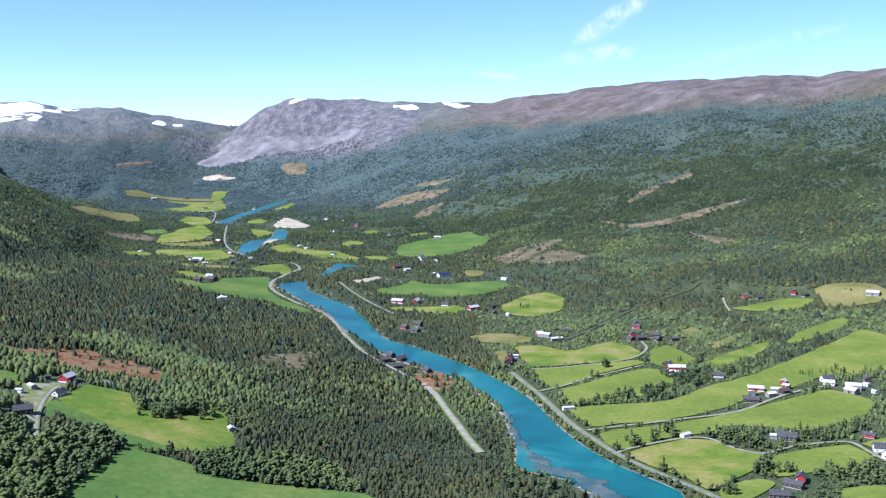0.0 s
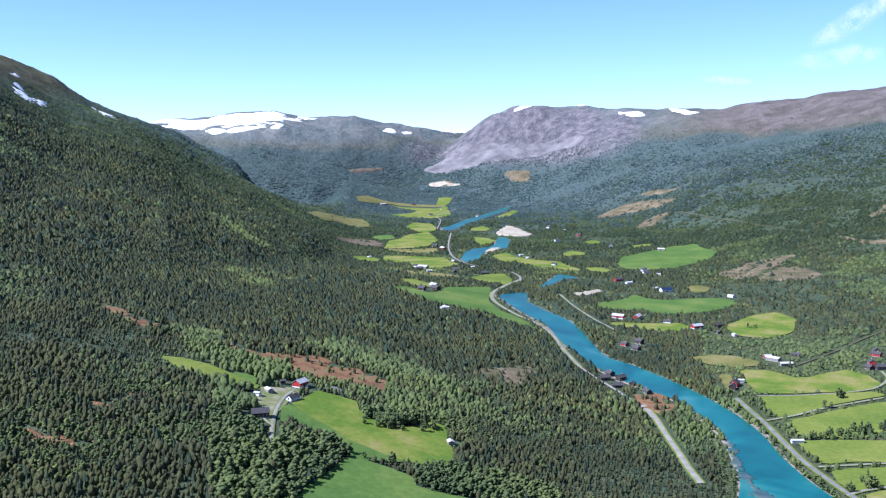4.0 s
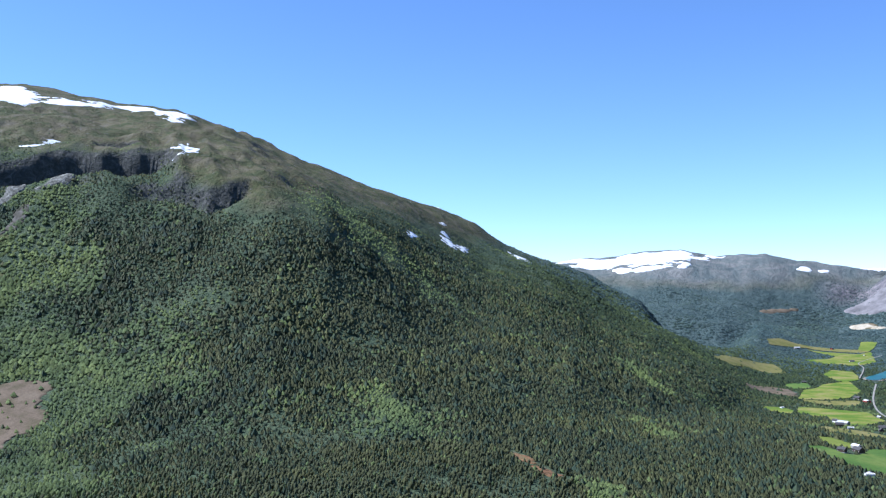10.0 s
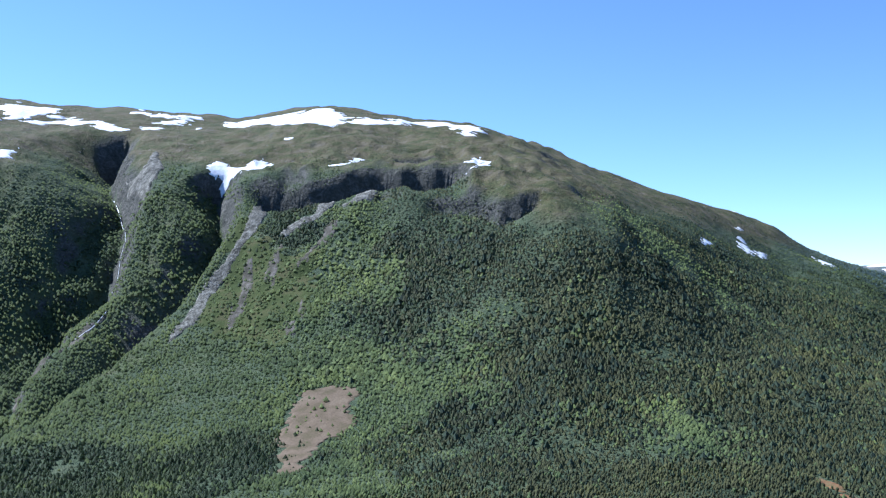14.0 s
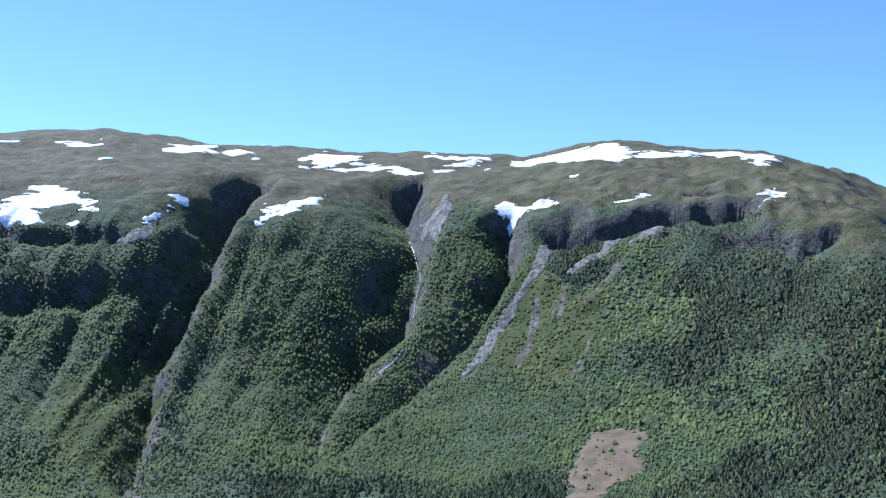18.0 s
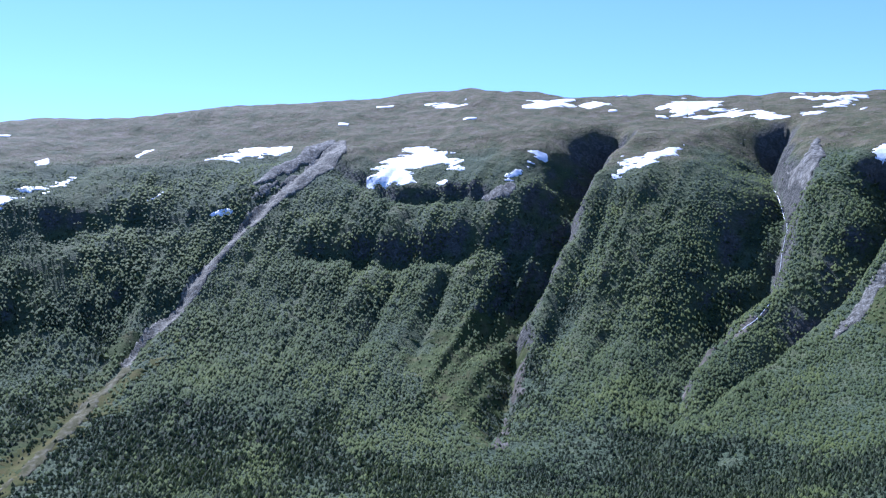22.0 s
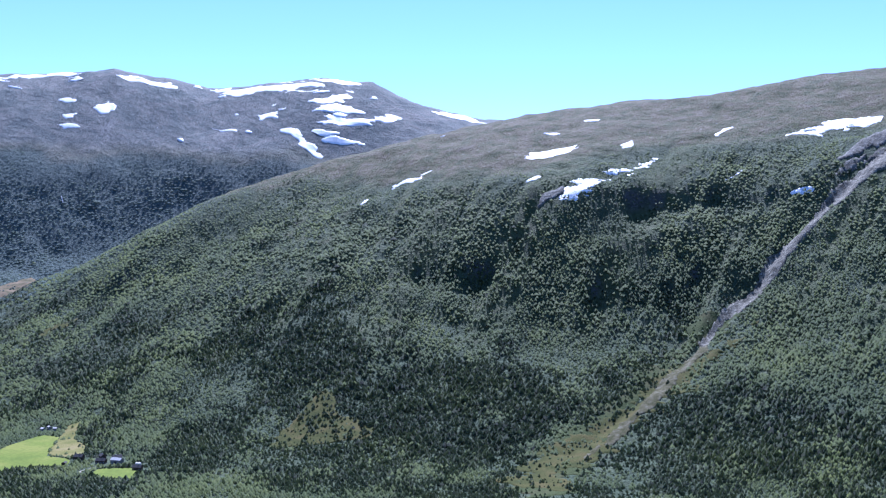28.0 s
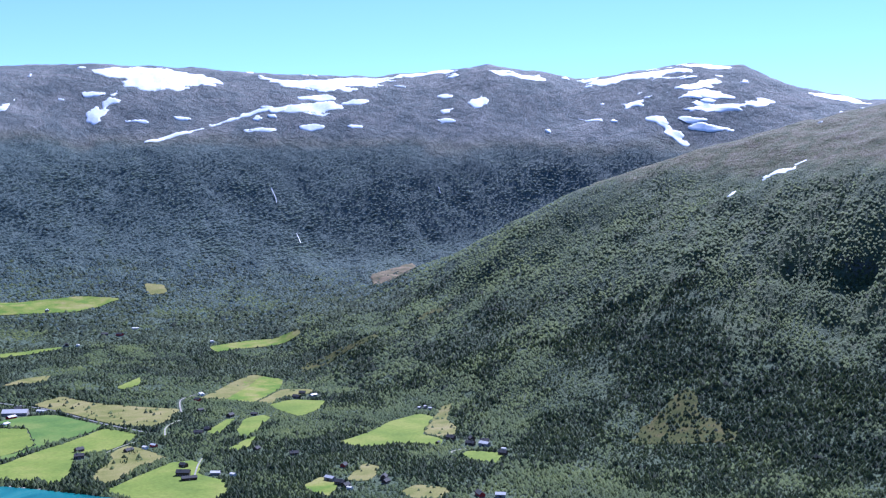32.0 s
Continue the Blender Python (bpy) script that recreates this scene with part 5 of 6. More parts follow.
clump(143, 847, 3, 5)
clump(170, 749, 4, 6)
clump(139, 722, 5, 7)
clump(114, 1337, 3, 5)
clump(53, 1321, 4, 7)
clump(80, 1335, 3, 5)
clump(28, 1402, 5, 12)
clump(69, 1425, 4, 8)
clump(99, 1452, 4, 8)
clump(299, 958, 5, 8)
clump(374, 1131, 9, 11)
clump(351, 1130, 9, 12)
clump(312, 1082, 8, 10)
clump(328, 887, 5, 8)
clump(406, 940, 8, 10)
clump(380, 955, 6, 10)
clump(163, 982, 3, 6)
clump(205, 1011, 3, 6)
clump(127, 1111, 6, 10)
clump(162, 1114, 9, 12)
clump(191, 1134, 9, 12)

GROVES = []


def grove(*outline):
    GROVES.append(outline)


grove((-336, 696), (-283, 683), (-259, 641), (-222, 650), (-205, 633), (-208, 618), (-210, 583), (-214, 561), (-209, 534), (-254, 520))
grove((-165, 647), (-138, 658), (-108, 659), (-70, 661), (-52, 619), (-87, 614), (-128, 608), (-152, 607))
grove((-227, 727), (-210, 755), (-184, 755), (-163, 739), (-184, 721), (-197, 709), (-222, 719))
grove((-369, 765), (-315, 807), (-293, 771), (-299, 721), (-336, 696))

# ---- ground ----
COLS = np.radians(np.concatenate([np.arange(-88, -28, 3.0), np.arange(-28, 168, 0.235), np.arange(168, 272.1, 3.0)]))
RINGS = np.concatenate([[20, 120], np.geomspace(230, 1400, 110), np.arange(1410, 2300, 10.0), np.geomspace(2312, 4880, 75)])
gx, gy = -np.sin(COLS)[None] * RINGS[:, None], np.cos(COLS)[None] * RINGS[:, None]
gz = land(gx, gy)


def ground_at(x, y):
    """Height of the ground mesh."""
    x, y = np.asarray(x, float), np.asarray(y, float)
    b = np.arctan2(-x, y)
    b = np.where(b < radians(-88), b + 2 * math.pi, b)
    c = np.interp(b, COLS, np.arange(len(COLS)))
    r = np.interp(np.hypot(x, y), RINGS, np.arange(len(RINGS)))
    c0, r0 = np.minimum(c.astype(int), len(COLS) - 2), np.minimum(r.astype(int), len(RINGS) - 2)
    u, v = c - c0, r - r0
    return (gz[r0, c0] * (1 - u) + gz[r0, c0 + 1] * u) * (1 - v) + (gz[r0 + 1, c0] * (1 - u) + gz[r0 + 1, c0 + 1] * u) * v


def bearing_of(x, y):
    b = np.degrees(np.arctan2(-x, y))
    return np.where(b < -90, b + 360, b)


def treeline(x, y):
    """Height at which the wood ends."""
    b, r = bearing_of(x, y), np.hypot(x, y)
    west = np.interp(b, [20, 30, 40, 46, 52, 70, 95, 105, 115, 130, 145], [330, 330, 400, 395, 455, 500, 515, 490, 440, 420, 420])
    near = np.where(b < 13, np.interp(b, [-24, -14, -5, 0], [352, 340, 302, 290]), west)
    far = np.interp(b, [-24, -14, -7, -2, 3, 12, 17, 30, 60, 100], [352, 335, 305, 280, 258, 245, 235, 250, 500, 590])
    k = smooth(3100, 3900, r)
    line = near * (1 - k) + far * k
    return line + 26 * fractal(x, y, 160, 3, 41)


def mesh_from(name, co, faces, sides, mat, flat=False):
    me = bpy.data.meshes.new(name)
    me.vertices.add(len(co))
    me.vertices.foreach_set("co", np.ascontiguousarray(co, np.float32).ravel())
    me.loops.add(faces.size)
    me.loops.foreach_set("vertex_index", np.ascontiguousarray(faces, np.int32).ravel())
    me.polygons.add(len(faces))
    me.polygons.foreach_set("loop_start", np.arange(0, faces.size, sides, dtype=np.int32))
    me.polygons.foreach_set("use_smooth", np.full(len(faces), not flat))
    me.update(calc_edges=True)
    me.materials.append(mat)
    return me


cells = np.arange(gx.size).reshape(gx.shape)
quads = np.stack([cells[1:, :-1], cells[1:, 1:], cells[:-1, 1:], cells[:-1, :-1]], -1).reshape(-1, 4)
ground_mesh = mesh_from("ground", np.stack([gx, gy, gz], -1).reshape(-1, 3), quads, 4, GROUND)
run = np.hypot(np.gradient(gz, axis=0) / np.gradient(RINGS)[:, None], np.gradient(gz, axis=1) / (np.gradient(COLS)[None] * RINGS[:, None]))
line = treeline(gx, gy)


def streaked(x, y, z):
    """Open fern strips that run down the steep west mountain, 0 to 1."""
    b, r = bearing_of(x, y), np.hypot(x, y)
    zone = smooth(60, 70, b) * (1 - smooth(128, 138, b)) * smooth(80, 160, z) * (r < 2500)
    return zone * smooth(-0.05, 0.45, -fractal((b + (r - 1900) * 0.0105) * 0.9, r / 1100, 1.0, 3, 33))


near_east = (gx > 40) & (gx < 900) & (gz < 40) & (gy > 350) & (gy < 1500)
for key, values in (
    ("alpine", smooth(-22, 22, gz - line)),
    ("rock", smooth(1.1, 1.45, run + 0.35 * between(bearing_of(gx, gy), 44, 62, 4) * smooth(380, 440, gz) + 0.25 * fractal(gx, gy, 40, 2, 77)) * (gz > 60)),
    ("slate", smooth(-4, 3, bearing_of(gx, gy)) * smooth(3300, 4000, np.hypot(gx, gy)) * smooth(-30, 50, gz - line)),
    ("fell", (1 - smooth(-4, 3, bearing_of(gx, gy))) * smooth(2900, 3300, np.hypot(gx, gy)) * smooth(-25, 30, gz - line)),
    # share of painted haze in the forest floor, growing with distance
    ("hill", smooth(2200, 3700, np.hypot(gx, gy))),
    ("cliff", smooth(3750, 4050, np.hypot(gx, gy)) * (1 - smooth(4480, 4520, np.hypot(gx, gy))) * between(bearing_of(gx, gy), 2.5, 13.5, 2.0) * smooth(-0.35, 0.15, fractal(gx, gy, 300, 3, 88) + (run - 0.32) * 3) * smooth(140, 200, gz)),
    ("pasture", np.maximum(near_east * 0.5, streaked(gx, gy, gz) * 0.5)),
):
    ground_mesh.attributes.new(key, "FLOAT", "POINT").data.foreach_set("value", np.asarray(values, np.float32).ravel())
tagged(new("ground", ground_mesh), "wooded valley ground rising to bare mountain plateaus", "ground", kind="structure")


# ---- cover: fields, clearings, rock, sand ----
def rounded(points, closed=True, steps=3):
    """A softly curved line through the points."""
    p = np.array(points, float)
    n = len(p)
    out = []
    for i in range(n if closed else n - 1):
        a, b, c, d = (p[(i + k) % n] if closed else p[min(max(i + k, 0), n - 1)] for k in (-1, 0, 1, 2))
        for t in np.arange(steps) / steps:
            out.append(b + 0.5 * t * (c - a + t * (2 * a - 5 * b + 4 * c - d + t * (3 * (b - c) + d - a))))
    if not closed:
        out.append(p[-1])
    return np.array(out)


def fenced(points, cut=0.16, step=14.0):
    """Field boundary: straight sides, corners slightly cut, small wobbles."""
    p = np.array(points, float)
    out = []
    for a, b, c in zip(np.roll(p, 1, 0), p, np.roll(p, -1, 0)):
        for q in (b + min(cut, 9 / (np.hypot(*(a - b)) + 1e-6)) * (a - b), b + min(cut, 9 / (np.hypot(*(c - b)) + 1e-6)) * (c - b)):
            out.append(q)
    done = []
    for a, b in zip(out, out[1:] + out[:1]):
        n = max(1, int(np.hypot(*(b - a)) / step))
        done += [a + (b - a) * k / n for k in range(n)]
    return np.array(done)


def inside(x, y, outline):
    p = np.asarray(outline, float)
    hit = np.zeros(np.shape(x), bool)
    for (ax, ay), (bx, by) in zip(p, np.roll(p, -1, 0)):
        if ay != by:
            hit ^= ((ay > y) != (by > y)) & (x < (bx - ax) * (y - ay) / (by - ay) + ax)
    return hit


def lift_for(r):
    return np.interp(r, [0, 1200, 2000, 3000, 4800], [0.55, 0.7, 1.0, 1.6, 2.4])


def fill(outline, step, lift, skirt=0.0):
    """Vertices and triangles that fill an outline and lie on the ground."""
    p = np.asarray(outline, float)
    lo, hi = p.min(0), p.max(0)
    xs, ys = np.meshgrid(np.arange(lo[0], hi[0], step), np.arange(lo[1], hi[1], step))
    xs, ys = xs.ravel() + step * 0.2 * noise2(xs.ravel(), ys.ravel(), 3), ys.ravel() + step * 0.2 * noise2(ys.ravel(), xs.ravel(), 4)
    keep = inside(xs, ys, p)
    pts = np.concatenate([p, np.stack([xs[keep], ys[keep]], 1)])
    n = len(p)
    edges = [(i, (i + 1) % n) for i in range(n)]
    vs, _, fs, *_ = delaunay_2d_cdt([Vector(v) for v in pts], edges, [], 1, 0.01)
    v = np.array([tuple(q) for q in vs])
    f = np.array([t for t in fs if len(t) == 3], int).reshape(-1, 3)
    a, b, c = v[f[:, 0]], v[f[:, 1]], v[f[:, 2]]
    back = ((b - a)[:, 0] * (c - a)[:, 1] - (b - a)[:, 1] * (c - a)[:, 0]) < 0
    f[back] = f[back][:, ::-1]
    z = ground_at(v[:, 0], v[:, 1]) + lift_for(np.hypot(v[:, 0], v[:, 1])) * lift
    co = np.column_stack([v, z])
    if skirt:
        m = len(co)
        rim = np.column_stack([p, ground_at(p[:, 0], p[:, 1]) + lift_for(np.hypot(p[:, 0], p[:, 1])) * lift])
        low = rim - (0, 0, skirt)
        co = np.concatenate([co, rim, low])
        i = np.arange(n)
        j = (i + 1) % n
        f = np.concatenate([f, np.stack([m + i, m + n + i, m + j], 1), np.stack([m + j, m + n + i, m + n + j], 1)])
    return co, f


def ragged(outline, step, lift, fray, seed, along=False):
    """A patch with a torn rim and a few holes, made of small quads on the ground, with a rim that reaches down into it."""
    p = rounded(outline, True, 4)
    lo, hi = p.min(0) - 2 * step, p.max(0) + 2 * step
    xs, ys = np.meshgrid(np.arange(lo[0], hi[0], step), np.arange(lo[1], hi[1], step))
    d = np.full(xs.shape, 1e9)
    for a, c in zip(p, np.roll(p, -1, 0)):
        e = c - a
        t = np.clip(((xs - a[0]) * e[0] + (ys - a[1]) * e[1]) / (e @ e + 1e-9), 0, 1)
        d = np.minimum(d, np.hypot(xs - a[0] - t * e[0], ys - a[1] - t * e[1]))
    d = np.where(inside(xs, ys, p), d, -d)
    away, side = np.hypot(xs, ys), np.arctan2(-xs, ys) * np.hypot(*p.mean(0))
    u, v = (side, away / 3.0) if along else (side / 2.6, away)
    d = d + fray * (fractal(u, v, 9 * step, 4, seed, 0.65) - 0.15)
    use = d > 0
    cell = use[:-1, :-1] | use[1:, :-1] | use[:-1, 1:] | use[1:, 1:]
    # corners outside the rim slide onto it
    gy_, gx_ = np.gradient(d, step)
    g2 = np.maximum(gx_ * gx_ + gy_ * gy_, 0.15)
    k = np.where(use, 0, np.clip(-d, 0, 1.2 * step) / g2)
    px, py = xs + np.clip(k * gx_, -step, step), ys + np.clip(k * gy_, -step, step)
    z = ground_at(px, py) + lift_for(np.hypot(px, py)) * np.where(use, lift, -0.4)
    n = np.arange(xs.size).reshape(xs.shape)
    f = np.stack([n[:-1, :-1], n[:-1, 1:], n[1:, 1:], n[1:, :-1]], -1)[cell]
    used, f = np.unique(f, return_inverse=True)
    return np.stack([px.ravel()[used], py.ravel()[used], z.ravel()[used]], 1), f.reshape(-1, 4)


KINDS = {
    "meadow": ("meadow", MEADOW, "bright green hay meadow between woods", 1.0),
    "lush": ("green_meadow", LUSH, "deep green meadow with mowing lines", 1.0),
    "fern": ("fern_slope", FERN, "dull green fern slope between birches", 0.7),
    "chute": ("gravel_chute", CHUTE, "brown-grey gravel chute down the slope", 1.1),
    "talus": ("talus_fan", TALUS, "pale pinkish-grey talus below the cliff", 1.5),
    "mown": ("mown_meadow", MOWN, "yellow-green mown meadow with dry streaks", 1.1),
    "dry": ("dry_field", DRY, "dry yellow grass field by the woods", 1.18),
    "heath": ("felled_heath", HEATH_RED, "reddish-brown felled strip with stumps and heather", 1.0),
    "heath2": ("open_heath", HEATH_TAN, "greyish-brown open heath clearing in the wood", 1.0),
    "moor": ("open_moor", GRASS_SLOPE, "yellow-brown open moor with scattered bushes", 1.0),
    "felled": ("felled_ground", FELLED, "tan felled strip across the wooded slope", 1.0),
    "grass": ("grass_slope", GRASS_SLOPE, "yellow-green grass apron below the rock slide", 1.0),
    "rock": ("rock_slab", ROCK, "pale grey bare rock and scree", 1.5),
    "scree": ("rock_slide", SCREE, "pale grey rock slide down the slope", 1.5),
    "shoal": ("river_shoal", SHOAL, "brown gravel shoal under thin river water", 1.6),
    "slip": ("gravel_slip", SLIP, "tan gravel tongue at the foot of the rock slide", 1.35),
    "sand": ("sand_pit", SAND, "pale sand pit beside the river", 1.2),
    "rubble": ("stone_heap", ROCK, "grey stone heap at the field edge", 1.2),
    "yard": ("farm_yard", YARD, "trodden farm yard of grass and gravel", 0.8),
}
OPEN = []
for n, (kind, outline) in enumerate(COVER):
    name, mat, words, lift = KINDS[kind]
    torn = kind in ("rock", "scree", "heath", "heath2", "moor", "grass", "felled", "sand", "fern", "chute", "talus", "slip", "shoal")
    p = rounded(outline) if torn else fenced(outline)
    wob = 1.5 * np.stack([noise2(p[:, 0] * 0.13, p[:, 1] * 0.13, 7), noise2(p[:, 0] * 0.13, p[:, 1] * 0.13, 8)], 1)
    p = p + wob
    away = np.hypot(*p.mean(0))
    if torn:
        co, f = ragged(outline, away / 560, lift + 0.5, {"sand": 6.0, "rock": 7.0, "scree": 5.0, "slip": 5.0, "shoal": 4.0, "chute": 11.0, "talus": 14.0, "fern": 22.0, "grass": 18.0}.get(kind, 8.0), 300 + n, kind in ("rock", "scree", "chute", "talus", "slip"))
    else:
        co, f = fill(p, max(9.0, away / 130), lift + 0.02 * (n % 7))
    tagged(new(name, mesh_from(name, co, f, f.shape[1], mat)), words, "ground", kind="structure")
    OPEN.append((p, kind))

# ---- river ----
LOWER_REACH = ((101, 607), (60, 420), (10, 200), (-60, -100), (-170, -450), (-330, -800), (-474, -1046), (-444, -1102), (-392, -1195), (-338, -1279), (-311, -1326), (-230, -1450), (0, -1600), (60, -1530), (-170, -1390), (-270, -1300), (-310, -1220), (-370, -1129), (-405, -1040), (-270, -790), (-110, -450), (0, -100), (70, 200), (110, 420), (150, 608))
co_all, f_all, base = [], [], 0
banks = list(WATER) + [LOWER_REACH]
for outline in banks:
    p = rounded(outline, True, 3)
    OPEN.append((p, "water"))
    away = np.hypot(*p.mean(0))
    co, f = fill(p, max(12.0, away / 120), 1.6)
    co_all.append(co), f_all.append(f + base)
    base += len(co)
tagged(new("river", mesh_from("river", np.concatenate(co_all), np.concatenate(f_all), 3, WATER_MAT)), "milky turquoise glacier river", "water", kind="structure")
for outline in banks:
    p = np.array(outline, float)
    mid = p.mean(0)
    p = rounded(outline, True, 3)
    d = np.roll(p, -1, 0) - np.roll(p, 1, 0)
    out = np.stack([d[:, 1], -d[:, 0]], 1) / (np.linalg.norm(d, axis=1)[:, None] + 1e-6)
    turn = np.sum(p[:, 0] * np.roll(p[:, 1], -1) - p[:, 1] * np.roll(p[:, 0], -1))
    wide = 4.0 + 3.5 * noise2(p[:, 0] * 0.02, p[:, 1] * 0.02, 9)
    q = p + np.sign(turn) * out * wide[:, None]
    co, f = fill(q, max(14.0, np.hypot(*mid) / 110), 0.9)
    tagged(new("river_bank", mesh_from("river_bank", co, f, 3, SHORE)), "brown gravel shore along the river", "shore", kind="structure")


# ---- roads, falls, snow ----
def ribbon(name, line, wide, lift, mat, taper=False):
    p = rounded(line, False, 8)
    d = np.gradient(p, axis=0)
    side = np.stack([-d[:, 1], d[:, 0]], 1) / (np.linalg.norm(d, axis=1)[:, None] + 1e-6)
    w = np.full(len(p), wide / 2.0)
    if taper:
        w = w * (0.75 + 0.5 * np.abs(noise2(p[:, 0] * 0.08, p[:, 1] * 0.08, 5)))
    rows = np.stack([p + side * w[:, None], p, p - side * w[:, None]], 1)
    z = ground_at(rows[..., 0], rows[..., 1]) + lift_for(np.hypot(rows[..., 0], rows[..., 1])) * lift
    z[:, 1] += 0.12
    co = np.concatenate([rows, z[..., None]], -1).reshape(-1, 3)
    i = np.arange(len(p) * 3).reshape(-1, 3)
    f = np.concatenate([np.stack([i[:-1, k], i[:-1, k + 1], i[1:, k + 1], i[1:, k]], -1).reshape(-1, 4)[:, ::-1] for k in (0, 1)])
    return new(name, mesh_from(name, co, f, 4, mat)), p


ROAD_LINES = []
SURFACES = {"lane": ("gravel_lane", GRAVEL, "gravel road narrowed by the wood"), "gravel": ("gravel_road", GRAVEL, "pale gravel road"), "asphalt": ("road", ASPHALT, "grey two-lane country road"), "track": ("forest_track", TRACK, "grassy cleared track through the wood")}
for surface, wide, line in ROADS:
    if surface not in ("track", "lane") and np.hypot(*np.mean(line, axis=0)) < 1700:
        ob, p = ribbon("road_verge", line, wide + (3.0 if wide > 3.5 else 1.5), 1.12, MEADOW)
        tagged(ob, "grassy verge along the road", "verge", kind="structure")
    name, mat, words = SURFACES[surface]
    ob, p = ribbon(name, line, wide, 1.3, mat)
    tagged(ob, words, "road", kind="structure")
    ROAD_LINES.append((p, wide - 6.0 if surface == "lane" else wide))
for wide, line in FALLS:
    ob, p = ribbon("waterfall", line, wide, 2.2, FALL_MAT, True)
    tagged(ob, "thin white waterfall down the mountain face", "waterfall", kind="structure")


def islands(many, faces):
    """Lists of the faces that hang together."""
    mark = np.arange(many)
    while True:
        low = mark[faces].min(1)
        after = mark.copy()
        np.minimum.at(after, faces.ravel(), np.repeat(low, faces.shape[1]))
        if (after == mark).all():
            break
        mark = after
    own = mark[faces[:, 0]]
    return [np.nonzero(own == k)[0] for k in np.unique(own)]


crumbs = []
for n, outline in enumerate(SNOW):
    p = np.array(outline, float)
    away, size = np.hypot(*p.mean(0)), np.ptp(p, axis=0)
    co, f = ragged(outline, away / 760, 0.8, min(0.16 * size.min() + 2, 22) if away < 3600 else min(0.1 * size.min() + 4, 30), 200 + n)
    for piece in islands(len(co), f):
        used, g = np.unique(f[piece], return_inverse=True)
        if len(piece) > 7:
            tagged(new("snow_patch", mesh_from("snow_patch", co[used], g.reshape(-1, 4), 4, SNOW_MAT)), "patch of old white snow on the mountain", "snow", "snow patches")
        else:
            crumbs.append((co[used], g.reshape(-1, 4)))


# small flecks of snow strewn over the high ground
flecks = np.random.default_rng(21)
co_all, f_all, base = [], [], 0
for lo, hi, r0, r1, many in ((118, 166, 4050, 4660, 40), (52, 100, 2300, 3050, 18), (100, 128, 2150, 2600, 6), (26, 40, 2500, 2950, 8), (-3, 9, 4440, 4600, 6)):
    for k in range(many):
        b, r = radians(flecks.uniform(lo, hi)), flecks.uniform(r0, r1)
        x, y = -math.sin(b) * r, math.cos(b) * r
        if ground_at(x, y) < treeline(np.array([x]), np.array([y]))[0] + 15:
            continue
        long, slim = flecks.uniform(0.002, 0.009) * r, flecks.uniform(0.0012, 0.004) * r
        a = b + flecks.normal(0, 0.3)
        ring = [(x + long * math.cos(q) * math.cos(a) - slim * math.sin(q) * math.sin(a), y + long * math.cos(q) * math.sin(a) + slim * math.sin(q) * math.cos(a)) for q in np.arange(8) * math.pi / 4]
        co, f = ragged(ring, r / 900, 1.5, slim * 1.1, 400 + k)
        if len(f):
            co_all.append(co), f_all.append(f + base)
            base += len(co)
for co, f in crumbs:
    co_all.append(co), f_all.append(f + base)
    base += len(co)
tagged(new("snow_flecks", mesh_from("snow_flecks", np.concatenate(co_all), np.concatenate(f_all), 4, SNOW_MAT)), "many small remnants of old snow on the high ground", "snow", kind="stuff")

# ---- woods ----
rng = np.random.default_rng(11)


STRAY = {"moor": 0.40, "grass": 0.42, "heath2": 0.06, "rock": 0.03, "scree": 0.01, "slip": 0.02, "felled": 0.22, "heath": 0.10, "fern": 0.62, "chute": 0.28, "talus": 0.03, "dry": 0.04}


def blocked(x, y):
    """True where no tree of the wood stands."""
    out = np.zeros(x.shape, bool)
    for p, kind in OPEN:
        lo, hi = p.min(0), p.max(0)
        near = (x > lo[0]) & (x < hi[0]) & (y > lo[1]) & (y < hi[1])
        if near.any():
            hit = inside(x[near], y[near], p)
            share = STRAY.get(kind, 0)
            if share:
                hit &= rng.random(hit.size) > share
            out[near] |= hit
    for p, wide in ROAD_LINES:
        lo, hi = p.min(0) - 12, p.max(0) + 12
        near = np.nonzero((x > lo[0]) & (x < hi[0]) & (y > lo[1]) & (y < hi[1]))[0]
        for a, b in zip(p, p[1:]):
            if not len(near):
                break
            d = b - a
            t = np.clip(((x[near] - a[0]) * d[0] + (y[near] - a[1]) * d[1]) / (d @ d + 1e-6), 0, 1)
            out[near] |= np.hypot(x[near] - a[0] - t * d[0], y[near] - a[1] - t * d[1]) < wide * 0.5 + 4.5
    for _, bx, by, long, *_ in BUILDINGS:
        out |= np.hypot(x - bx, y - by) < long * 0.5 + 9
    for outline in SNOW:
        p = np.asarray(outline, float)
        lo, hi = p.min(0), p.max(0)
        near = (x > lo[0]) & (x < hi[0]) & (y > lo[1]) & (y < hi[1])
        if near.any():
            out[near] |= inside(x[near], y[near], p)
    return out


